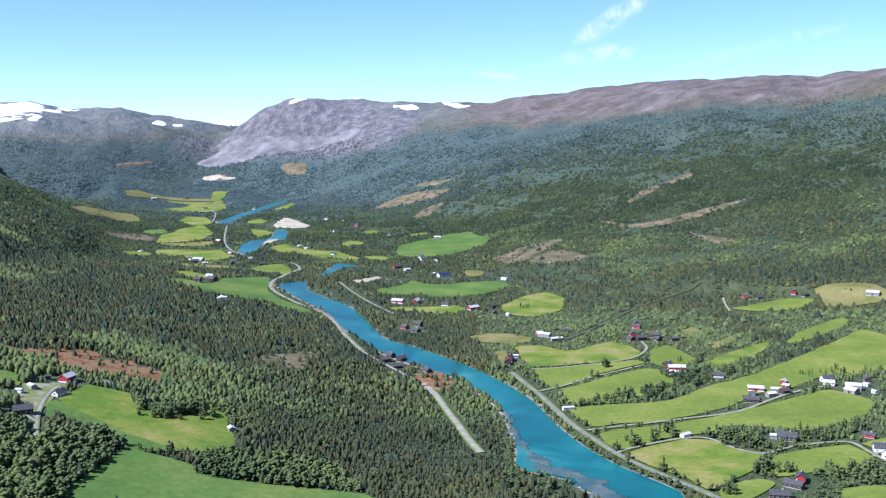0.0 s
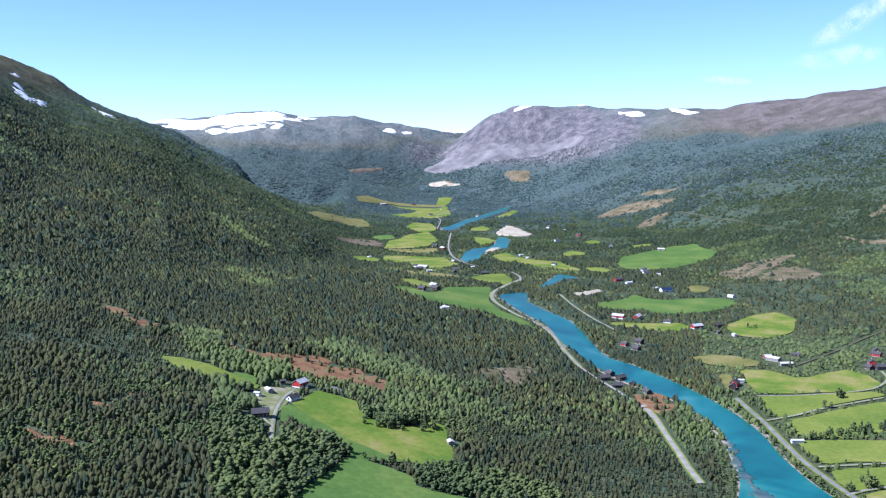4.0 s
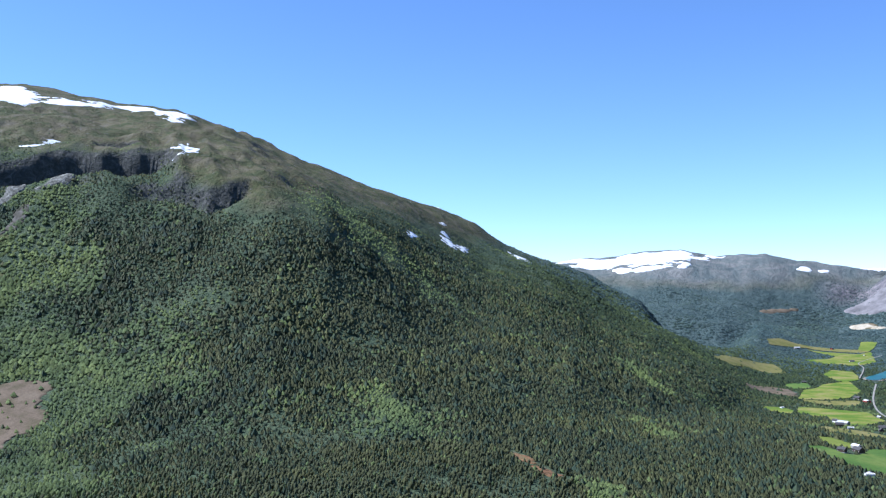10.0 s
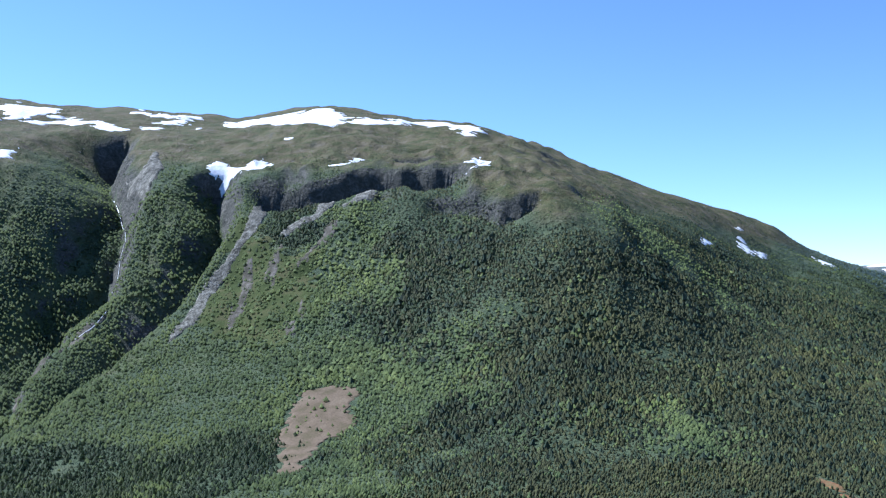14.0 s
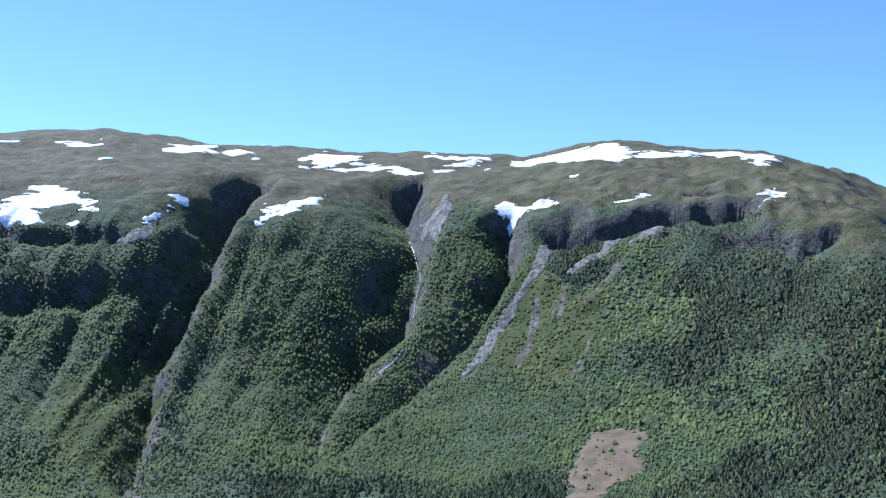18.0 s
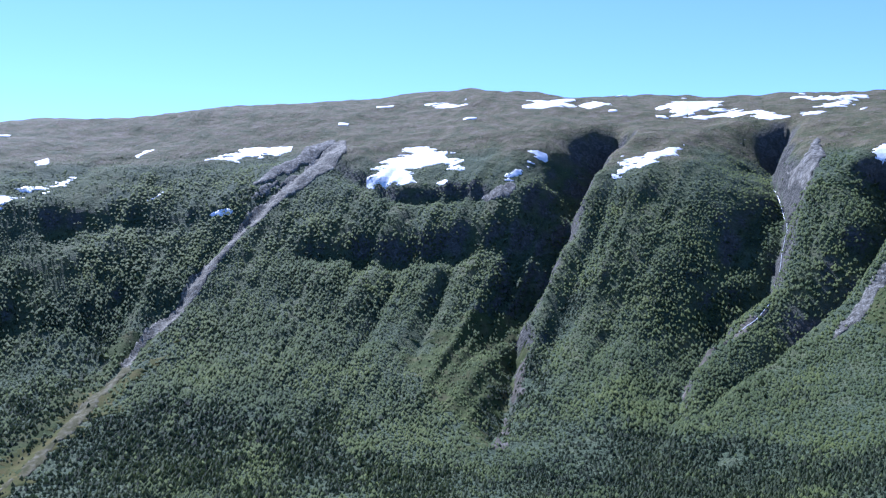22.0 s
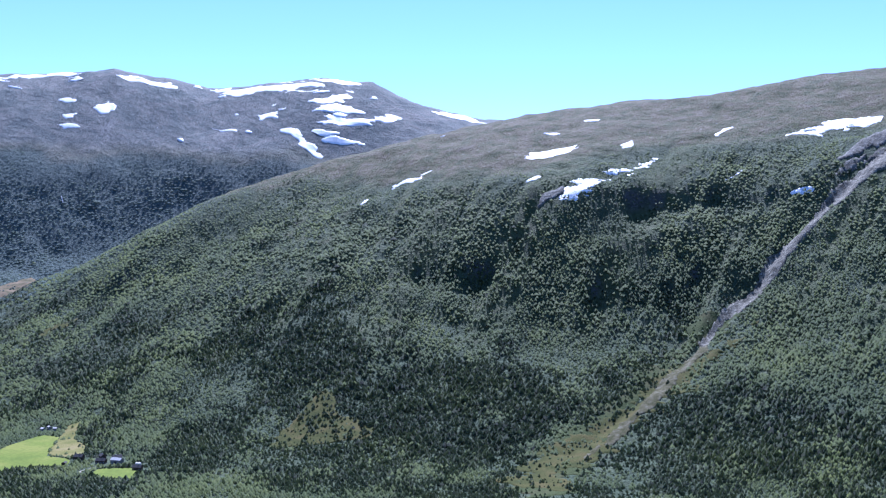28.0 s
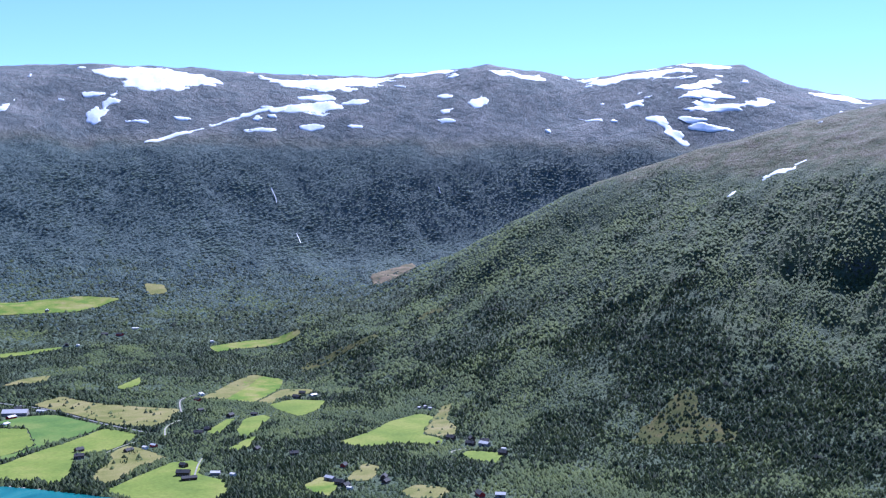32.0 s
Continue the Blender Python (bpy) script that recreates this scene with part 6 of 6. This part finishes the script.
def scatter(r0, r1, spacing, b0=-27.5, b1=167.0):
    """Jittered places in a ring sector that can carry trees: x, y, ground height, room below the treeline."""
    g = np.arange(-r1 - 140, r1 + 140, spacing)
    x, y = np.meshgrid(g, g)
    x, y = x.ravel(), y.ravel()
    r, b = np.hypot(x, y), bearing_of(x, y)
    r = r + np.where(r > 700, 70 * fractal(x, y, 190, 2, 91), 0)
    b = np.where((b > 30) & (b < 80), b + 6 * fractal(x, y, 150, 2, 97), b)
    ok = (r >= r0) & (r < r1) & (b > b0) & (b < b1)
    x, y = x[ok], y[ok]
    x, y = x + spacing * rng.uniform(-0.48, 0.48, x.size), y + spacing * rng.uniform(-0.48, 0.48, y.size)
    z = ground_at(x, y)
    room = treeline(x, y) - z
    edge = smooth(-70, 60, room + 30 * fractal(x, y, 45, 2, 51))
    gaps = smooth(-1.0, -0.45, fractal(x, y, 75, 3, 61)) * 0.5 + 0.5
    thin = np.where((x > 40) & (x < 900) & (z < 30) & (y > 350) & (y < 1500), 0.5, 1.0)
    # felled and thinly grown stands on the eastern side
    open_stand = 0.75 * smooth(0.30, 0.62, fractal(x, y * 1.6, 170, 3, 67)) * (bearing_of(x, y) < 14) * (np.hypot(x, y) > 1250)
    keep = rng.random(x.size) < (1 - open_stand) * edge * gaps * thin * (1 - 0.5 * streaked(x, y, z))
    x, y, z, room = x[keep], y[keep], z[keep], room[keep]
    dx = 6.0
    slope = np.hypot(ground_at(x + dx, y) - z, ground_at(x, y + dx) - z) / dx
    keep = (slope < 2.2) & ~blocked(x, y)
    return x[keep], y[keep], z[keep], room[keep]


def crown_form(kind, seed, stemmed=True):
    """A small crown of unit height standing on the origin: vertices and triangles."""
    r = np.random.default_rng(seed)
    if kind in ("pine", "birch"):
        n = 5
        rings = ((0.19, 0.16), (0.225, 0.62)) if kind == "pine" else ((0.23, 0.20), (0.27, 0.66))
        v = [(q * math.cos(a + 0.6 * k), q * math.sin(a + 0.6 * k), h) for k, (q, h) in enumerate(rings) for a in np.arange(n) * 2 * math.pi / n] + [(0, 0, 1.0)]
        v = np.array(v) + r.normal(0, 0.06, (2 * n + 1, 3))
        t = [(k, (k + 1) % n, n + k) for k in range(n)] + [((k + 1) % n, n + (k + 1) % n, n + k) for k in range(n)] + [(n + k, n + (k + 1) % n, 2 * n) for k in range(n)]
        if not stemmed:
            return v, np.array(t), len(t)
        stem = np.array([(0.02 * math.cos(a), 0.02 * math.sin(a), h) for h in (-0.15, 0.3) for a in (0, 2.1, 4.2)])
        st = np.array([(0, 1, 4), (0, 4, 3), (1, 2, 5), (1, 5, 4), (2, 0, 3), (2, 3, 5)]) + len(v)
        return np.concatenate([v, stem]), np.concatenate([t, st]), len(t)
    if kind == "bush":
        vs, ts = [], []
        for k in range(5):
            a, out, h, w = r.uniform(0, 6.28), r.uniform(0.05, 0.24), (0.34, 0.48, 0.60, 0.72, 0.82)[k], (0.25, 0.27, 0.25, 0.21, 0.16)[k]
            n0 = len(vs)
            for d in ((1, 0, 0), (0, 1, 0), (-1, 0, 0), (0, -1, 0), (0, 0, 1), (0, 0, -1)):
                g = w * r.uniform(0.75, 1.25)
                vs.append((out * math.cos(a) + g * d[0] + 0.03 * r.normal(), out * math.sin(a) + g * d[1] + 0.03 * r.normal(), h + 0.8 * g * d[2]))
            ts += [(n0 + i, n0 + (i + 1) % 4, n0 + 4) for i in range(4)] + [(n0 + (i + 1) % 4, n0 + i, n0 + 5) for i in range(4)]
        return np.array(vs), np.array(ts), len(ts)
    if kind == "spruce":
        vs, ts = [], []
        for lo, hi, w in ((0.04, 0.70, 0.19), (0.40, 1.0, 0.13)):
            n0 = len(vs)
            vs += [(w * (1 + 0.3 * r.normal()) * math.cos(a), w * (1 + 0.3 * r.normal()) * math.sin(a), lo + 0.05 * r.normal()) for a in np.arange(6) * math.pi / 3] + [(0.02 * r.normal(), 0.02 * r.normal(), hi)]
            ts += [(n0 + k, n0 + (k + 1) % 6, n0 + 6) for k in range(6)]
        return np.array(vs), np.array(ts), len(ts)
    if kind in ("cone", "dome"):
        n = 5
        reach, foot, top = (0.43, 0.11, 0.86) if kind == "cone" else (0.42, 0.22, 0.88)
        v = np.array([(reach * math.cos(a), reach * math.sin(a), foot) for a in np.arange(n) * 2 * math.pi / n] + [(0, 0, top)])
        v += r.normal(0, 0.07, v.shape)
        t = np.array([(k, (k + 1) % n, n) for k in range(n)])
        return v, t, len(t)
    n = 3
    low = [(0.44 * math.cos(a), 0.44 * math.sin(a), 0.28) for a in np.arange(n) * 2 * math.pi / n]
    top = [(0.36 * math.cos(a), 0.36 * math.sin(a), 0.74) for a in (np.arange(n) + 0.5) * 2 * math.pi / n]
    v = np.array(low + top + [(0, 0, 1.0)])
    v += r.normal(0, 0.065, v.shape)
    t = np.array([(k, (k + 1) % n, n + k) for k in range(n)] + [((k + 1) % n, n + (k + 1) % n, n + k) for k in range(n)] + [(n + k, n + (k + 1) % n, 2 * n) for k in range(n)])
    return v, t, len(t)


def wood(name, kind, x, y, z, high, broad, mat, words, stemmed, forms=7):
    """One joined stand of trees."""
    cos, tris, base = [], [], 0
    pick = rng.integers(0, forms, x.size)
    for k in range(forms):
        v, t, _ = crown_form(kind, 100 + k, stemmed)
        at = np.nonzero(pick == k)[0]
        if not len(at):
            continue
        a = rng.uniform(0, 6.283, len(at))
        c, s = np.cos(a)[:, None], np.sin(a)[:, None]
        w, h = (high[at] * broad[at])[:, None], high[at][:, None]
        px, py = v[None, :, 0], v[None, :, 1]
        co = np.stack([x[at][:, None] + w * (c * px - s * py), y[at][:, None] + w * (s * px + c * py), z[at][:, None] + h * v[None, :, 2]], -1)
        cos.append(co.reshape(-1, 3))
        tris.append((t[None] + (np.arange(len(at)) * len(v))[:, None, None] + base).reshape(-1, 3))
        base += len(at) * len(v)
    return tagged(new(name, mesh_from(name, np.concatenate(cos), np.concatenate(tris), 3, mat, kind in ("cone", "spruce"))), words, "forest", kind="stuff")


def stands(r0, r1, spacing, simple, b0=-27.5, b1=167.0, grow=1.0, fat=1.0):
    """Pine, birch and spruce over one ring of the land; further out and further round they take toned copies, farthest
    out the haze-tinted one.
    """
    x, y, z, room = scatter(r0, r1, spacing, b0, b1)
    b, r = bearing_of(x, y), np.hypot(x, y)
    leaf = 0.25 + 0.75 * smooth(48, 66, b) * smooth(20, 130, z) * (1 - smooth(104, 122, b) * (1 - smooth(120, 260, z))) + 0.55 * fractal(x, y, 170, 3, 71) - 0.25 * (b < 47)
    leaf = leaf + 0.5 * streaked(x, y, z)
    leaf = leaf + 0.12 * ((z < 14) & (x > 0)) + 0.3 * smooth(-600, -800, y) * smooth(-1750, -1550, y) * (z < 30) + 0.6 * ((x > 40) & (x < 900) & (y > 350) & (y < 1300) & (z < 40))
    grove = np.zeros(x.size, bool)
    for outline in GROVES:
        grove |= inside(x, y, outline)
    leaf = np.where(grove, 1.2, leaf)
    birch = rng.random(x.size) < np.clip(smooth(0.12, 0.82, leaf + 0.35 * fractal(x, y, 60, 2, 73)), 0.04, 0.97)
    spruce = ~birch & (rng.random(x.size) < np.where(y < -700, 0.3, 0.15))
    pine = ~birch & ~spruce
    size = (0.40 + 0.60 * smooth(-50, 150, room)) * rng.uniform(0.55, 1.35, x.size) * grow * np.where(grove, 1.35, 1.0)
    size = size * (1 + 0.2 * fractal(x, y, 34, 2, 83) + 0.2 * fractal(x, y, 150, 2, 84))
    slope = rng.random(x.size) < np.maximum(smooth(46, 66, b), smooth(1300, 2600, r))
    # the farthest trees get the wood colour with haze painted in
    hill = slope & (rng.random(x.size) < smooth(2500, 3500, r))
    for sel, kind, mat, h, words in ((pine, "pine", PINE, 7.2, "dense pine wood on the valley slopes"), (birch, "birch", BIRCH, 7.0, "green birch wood on the valley slopes"), (spruce, "spruce", SPRUCE, 9.5, "dark spruce wood on the valley slopes")):
        k = ("bush" if kind == "birch" and r1 <= 760 else kind) if not simple else ("dome" if kind == "birch" else "cone")
        for these, paint in ((sel & ~slope, mat), (sel & slope & ~hill, SLOPE[kind]), (sel & hill, HAZE_WOOD)):
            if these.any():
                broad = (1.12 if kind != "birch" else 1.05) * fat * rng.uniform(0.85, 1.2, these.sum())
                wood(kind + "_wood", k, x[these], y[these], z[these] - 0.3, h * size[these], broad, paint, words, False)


SLOPE = {"pine": SLOPE_PINE, "birch": SLOPE_BIRCH, "spruce": SLOPE_PINE}
stands(560, 760, 3.3, False, -27.5, 56, 0.66, 1.05)
stands(760, 950, 3.6, False, -27.5, 50, 0.70, 1.05)
stands(950, 1250, 4.0, True, -27.5, 167, 0.72, 0.95)
stands(760, 950, 4.2, False, 50, 167, 0.75, 1.05)
stands(1250, 1900, 4.8, True, grow=0.75, fat=1.1)
stands(1900, 2500, 6.2, True, grow=0.72, fat=1.45)
stands(2500, 3300, 8.4, True, grow=0.70, fat=1.9)
stands(3300, 4600, 11.0, True, grow=0.62, fat=2.7)

# ---- buildings ----
def part(name, bm, mat, parent, label=""):
    me = bpy.data.meshes.new(name)
    bm.to_mesh(me)
    bm.free()
    me.materials.append(mat)
    ob = new(name, me)
    ob.parent = parent
    return tagged(ob, label) if label else ob


def box(bm, lo, hi):
    v = [bm.verts.new((x, y, z)) for z in (lo[2], hi[2]) for x, y in ((lo[0], lo[1]), (hi[0], lo[1]), (hi[0], hi[1]), (lo[0], hi[1]))]
    for f in ((3, 2, 1, 0), (4, 5, 6, 7), (0, 1, 5, 4), (1, 2, 6, 5), (2, 3, 7, 6), (3, 0, 4, 7)):
        bm.faces.new([v[k] for k in f])
    return bm


def gable(long, wide, high, rise):
    """Walls with gable ends, long side along x."""
    bm = bmesh.new()
    x, y = long / 2, wide / 2
    low = [bm.verts.new(p) for p in ((-x, -y, 0), (x, -y, 0), (x, y, 0), (-x, y, 0))]
    top = [bm.verts.new(p) for p in ((-x, -y, high), (x, -y, high), (x, y, high), (-x, y, high))]
    a, b = bm.verts.new((-x, 0, high + rise)), bm.verts.new((x, 0, high + rise))
    bm.faces.new((low[0], low[1], top[1], top[0]))
    bm.faces.new((low[2], low[3], top[3], top[2]))
    bm.faces.new((low[1], low[2], top[2], b, top[1]))
    bm.faces.new((low[3], low[0], top[0], a, top[3]))
    bm.faces.new(low[::-1])
    return bm


def roof_slab(long, wide, high, rise, side, thick=0.22, over=0.45):
    bm = bmesh.new()
    x, run = long / 2 + over, wide / 2 + over
    drop = rise * run / (wide / 2)
    pts = [(-x, 0, high + rise), (x, 0, high + rise), (x, side * run, high + rise - drop), (-x, side * run, high + rise - drop)]
    lo = [bm.verts.new((px, py, pz + 0.02)) for px, py, pz in pts]
    up = [bm.verts.new((px, py, pz + 0.02 + thick)) for px, py, pz in pts]
    bm.faces.new(up), bm.faces.new(lo[::-1])
    for k in range(4):
        bm.faces.new((lo[k], lo[(k + 1) % 4], up[(k + 1) % 4], up[k]))
    bmesh.ops.recalc_face_normals(bm, faces=bm.faces)
    return bm


STYLES = {
    "barn_red": (RED, TIN, 0.62, True, "red-painted timber barn with a grey tin roof", "barn"),
    "barn_grey": (GREY, TIN, 0.55, True, "weathered timber barn with a pale tin roof", "barn"),
    "barn_white": (RED, BRIGHT, 0.42, True, "long red farm shed with a pale roof", "barn"),
    "barn_pale": (GREY, BRIGHT, 0.6, True, "weathered grey timber barn with a pale tin roof", "barn"),
    "house_pale": (WHITE, BRIGHT, 0.6, False, "white-painted farmhouse with a pale tin roof", "house"),
    "solar_barn": (WHITE, SOLAR, 0.45, True, "white farm hall with dark roof panels", "barn"),
    "house_white": (WHITE, SLATE, 0.8, False, "white-painted farmhouse with a dark roof", "house"),
    "house_dark": (BROWN, SLATE, 0.75, False, "tarred timber house with a dark roof", "house"),
    "house_red": (RED, SLATE, 0.75, False, "red-painted timber house with a dark roof", "house"),
    "shed_grey": (GREY, BRIGHT, 0.45, False, "small weathered shed with a pale tin roof", "shed"),
    "shed_white": (WHITE, BRIGHT, 0.35, False, "small white shed with a pale roof", "shed"),
    "shed_dark": (BROWN, SLATE, 0.55, False, "small tarred shed with a dark roof", "shed"),
    "shed_red": (RED, TIN, 0.5, False, "small red shed with a grey roof", "shed"),
}


def make_building(style, x, y, long, wide, high, turn):
    wall_mat, roof_mat, pitch, is_barn, words, kind = STYLES[style]
    rise = wide / 2 * pitch
    root = new(kind)
    root.matrix_world = pose(x, y, float(ground_at(x, y)) + 0.6, 0, 0, turn)
    part("foundation", box(bmesh.new(), (-long / 2 + 0.1, -wide / 2 + 0.1, -3.0), (long / 2 - 0.1, wide / 2 - 0.1, 0.0)), STONE, root, "grey stone footing")
    part("wall", gable(long, wide, high, rise), wall_mat, root)
    for side in (1, -1):
        part("roof", roof_slab(long, wide, high, rise, side), roof_mat, root)
    if is_barn and wall_mat is RED:
        part("base_wall", box(bmesh.new(), (-long / 2 - 0.05, -wide / 2 - 0.05, 0.0), (long / 2 + 0.05, wide / 2 + 0.05, 0.9)), WHITE, root, "whitewashed stone lower wall")
    glass = not kind == "shed"
    for side in (1, -1):
        wy = side * (wide / 2 + 0.05)
        lo, hi = min(wy, wy + side * 0.06), max(wy, wy + side * 0.06)
        if is_barn:
            part("door", box(bmesh.new(), (-1.3, lo, 0.05), (1.3, hi, 2.4)), BROWN if wall_mat is not BROWN else GREY, root, "wide dark barn door")
        elif side == 1:
            part("door", box(bmesh.new(), (-0.5, lo, 0.05), (0.5, hi, 2.1)), GREY, root)
        if glass:
            n = max(2, int(long // 3))
            for k in range(n):
                wx = (k + 0.5) / n * long - long / 2
                if abs(wx) < (2.0 if is_barn else 1.2):
                    continue
                pane = part("window", box(bmesh.new(), (wx - 0.55, lo, 0.9), (wx + 0.55, hi, 1.95)), WHITE, root, "white-framed window")
                part("pane", box(bmesh.new(), (wx - 0.43, min(lo, wy + side * 0.09), 1.0), (wx + 0.43, max(hi, wy + side * 0.09), 1.85)), GLASS, pane)
    if kind == "house":
        part("chimney", box(bmesh.new(), (long * 0.15 - 0.4, -0.4, high + rise * 0.7), (long * 0.15 + 0.4, 0.4, high + rise + 1.1)), STONE, root, "stone chimney")
        for end in (1, -1):
            ex = end * long / 2
            part("window", box(bmesh.new(), (min(ex, ex + end * 0.06), -0.7, 1.0), (max(ex, ex + end * 0.06), 0.7, 2.3)), GLASS, root)
    return tagged(root, words, kind, "farm buildings")


for row in BUILDINGS:
    make_building(*row)


# ---- single trees by the fields ----
def leaf_cloud(seed, tall, wide, count, kind):
    """A crown of many small clumps with gaps between them."""
    r = np.random.default_rng(seed)
    bm = bmesh.new()
    for k in range(count):
        if kind == "spruce":
            h = r.uniform(0.10, 1.0)
            reach = wide * (1.04 - h) * r.uniform(0.5, 1.0)
            size = wide * (0.42 - 0.26 * h)
        else:
            h = r.uniform(0.25, 0.97)
            reach = wide * math.sqrt(max(1 - ((h - 0.58) / 0.42) ** 2, 0.02)) * r.uniform(0.45, 1.0)
            size = wide * r.uniform(0.26, 0.42)
        a = r.uniform(0, 6.283)
        m = Matrix.Translation((reach * math.cos(a), reach * math.sin(a), h * tall)) @ Euler(r.uniform(0, 6, 3)).to_matrix().to_4x4() @ Matrix.Diagonal((size, size * 0.9, size * 0.85, 1))
        made = bmesh.ops.create_icosphere(bm, subdivisions=1, radius=1, matrix=m)
        for v in made["verts"]:
            v.co += Vector(r.normal(0, size * 0.2, 3))
    return bm


def stem(tall, thick):
    bm = bmesh.new()
    bmesh.ops.create_cone(bm, segments=7, radius1=thick, radius2=thick * 0.35, depth=tall + 1, cap_ends=True, matrix=Matrix.Translation((0, 0, tall / 2 - 0.5)))
    for k in range(4):
        a, h = k * 1.7, tall * (0.45 + 0.13 * k)
        m = Matrix.Translation((0.5 * math.cos(a), 0.5 * math.sin(a), h)) @ Euler((0, 0.9, a)).to_matrix().to_4x4()
        bmesh.ops.create_cone(bm, segments=5, radius1=thick * 0.35, radius2=thick * 0.1, depth=2.2, cap_ends=True, matrix=m)
    return bm


def make_tree(seed, kind, tall, wide):
    root = new("tree")
    part("trunk", stem(tall * 0.8, 0.22), BARK, root)
    part("crown", leaf_cloud(seed, tall, wide, 28, kind), BIRCH if kind == "birch" else SPRUCE, root)
    words = "leafy broad birch tree at the field edge" if kind == "birch" else "dark pointed spruce tree at the field edge"
    return tagged(root, words, "tree", "trees by the fields")


forms = [make_tree(1, "birch", 8.5, 2.5), make_tree(2, "birch", 7.5, 2.4), make_tree(3, "birch", 9.5, 2.7), make_tree(4, "spruce", 10.5, 2.0)]
spare = random.Random(5)
spots = []
for cx, cy, many, spread in CLUMPS:
    for k in range(many):
        a, d = spare.uniform(0, 6.283), spread * math.sqrt(spare.random())
        spots.append((cx + d * math.cos(a), cy + d * math.sin(a), spare.uniform(0.7, 1.15), spare.uniform(0, 360), spare.choices(range(4), (4, 4, 3, 2))[0]))
# those nearest to the bend of the river stand singly, the others are one hedge
spots.sort(key=lambda p: math.hypot(p[0] - 120, p[1] - 600))
hedge_co, hedge_tris, base = [], [], 0
for n, (tx, ty, size, turn, form) in enumerate(spots):
    m = pose(tx, ty, float(ground_at(tx, ty)), 0, 0, turn) @ Matrix.Scale(size, 4)
    if n < 4:
        forms[n].matrix_world = m
    elif n < 296:
        copy_thing(forms[form], m)
    else:
        leaves = forms[form].children[1].data
        co = np.empty(len(leaves.vertices) * 3, np.float32)
        leaves.vertices.foreach_get("co", co)
        tri = np.empty(len(leaves.loops), np.int32)
        leaves.loops.foreach_get("vertex_index", tri)
        at = np.array(m)
        hedge_co.append(co.reshape(-1, 3) @ at[:3, :3].T + at[:3, 3])
        hedge_tris.append(tri.reshape(-1, 3) + base)
        base += len(co) // 3
tagged(new("hedge_trees", mesh_from("hedge_trees", np.concatenate(hedge_co), np.concatenate(hedge_tris), 3, BIRCH)), "leafy birch belts along the far field edges", "trees", kind="stuff")


# ---- thin clouds over the eastern ridge ----
def cirrus(b0, e0, b1, e1, wide, strength):
    """A streak between two bearings and sight angles, far out."""
    r, n, k = 4750.0, 40, 8
    rows, veil = [], []
    for i in range(n + 1):
        u = i / n
        b, e = radians(b0 + (b1 - b0) * u), radians(e0 + (e1 - e0) * u)
        for j in range(k + 1):
            v = j / k - 0.5
            spread = wide * (0.35 + 0.65 * math.sin(math.pi * min(max(u, 0.02), 0.98)))
            ee = e + radians(v * spread + 0.12 * float(noise2(np.array(u * 6), np.array(b0), 12)))
            rows.append((-math.sin(b) * r, math.cos(b) * r, 220 + r * math.tan(ee)))
            veil.append(strength * math.cos(math.pi * v) * min(1, 5 * u, 5 * (1 - u)))
    i = np.arange((n + 1) * (k + 1)).reshape(n + 1, k + 1)
    f = np.stack([i[:-1, :-1], i[:-1, 1:], i[1:, 1:], i[1:, :-1]], -1).reshape(-1, 4)
    me = mesh_from("cloud", np.array(rows), f, 4, CIRRUS)
    me.attributes.new("veil", "FLOAT", "POINT").data.foreach_set("value", np.array(veil, np.float32))
    ob = tagged(new("cloud", me), "thin white cirrus streak in the blue sky", "cloud", kind="structure")
    ob.visible_shadow = False
    return ob


cirrus(-11.5, 7.9, -7.0, 5.6, 1.6, 1.15)
cirrus(-11.0, 5.2, -6.0, 4.6, 1.2, 0.95)
cirrus(-4.4, 3.7, -1.5, 3.95, 0.55, 1.2)
cirrus(-22.5, 6.4, -13.0, 4.2, 1.0, 0.3)
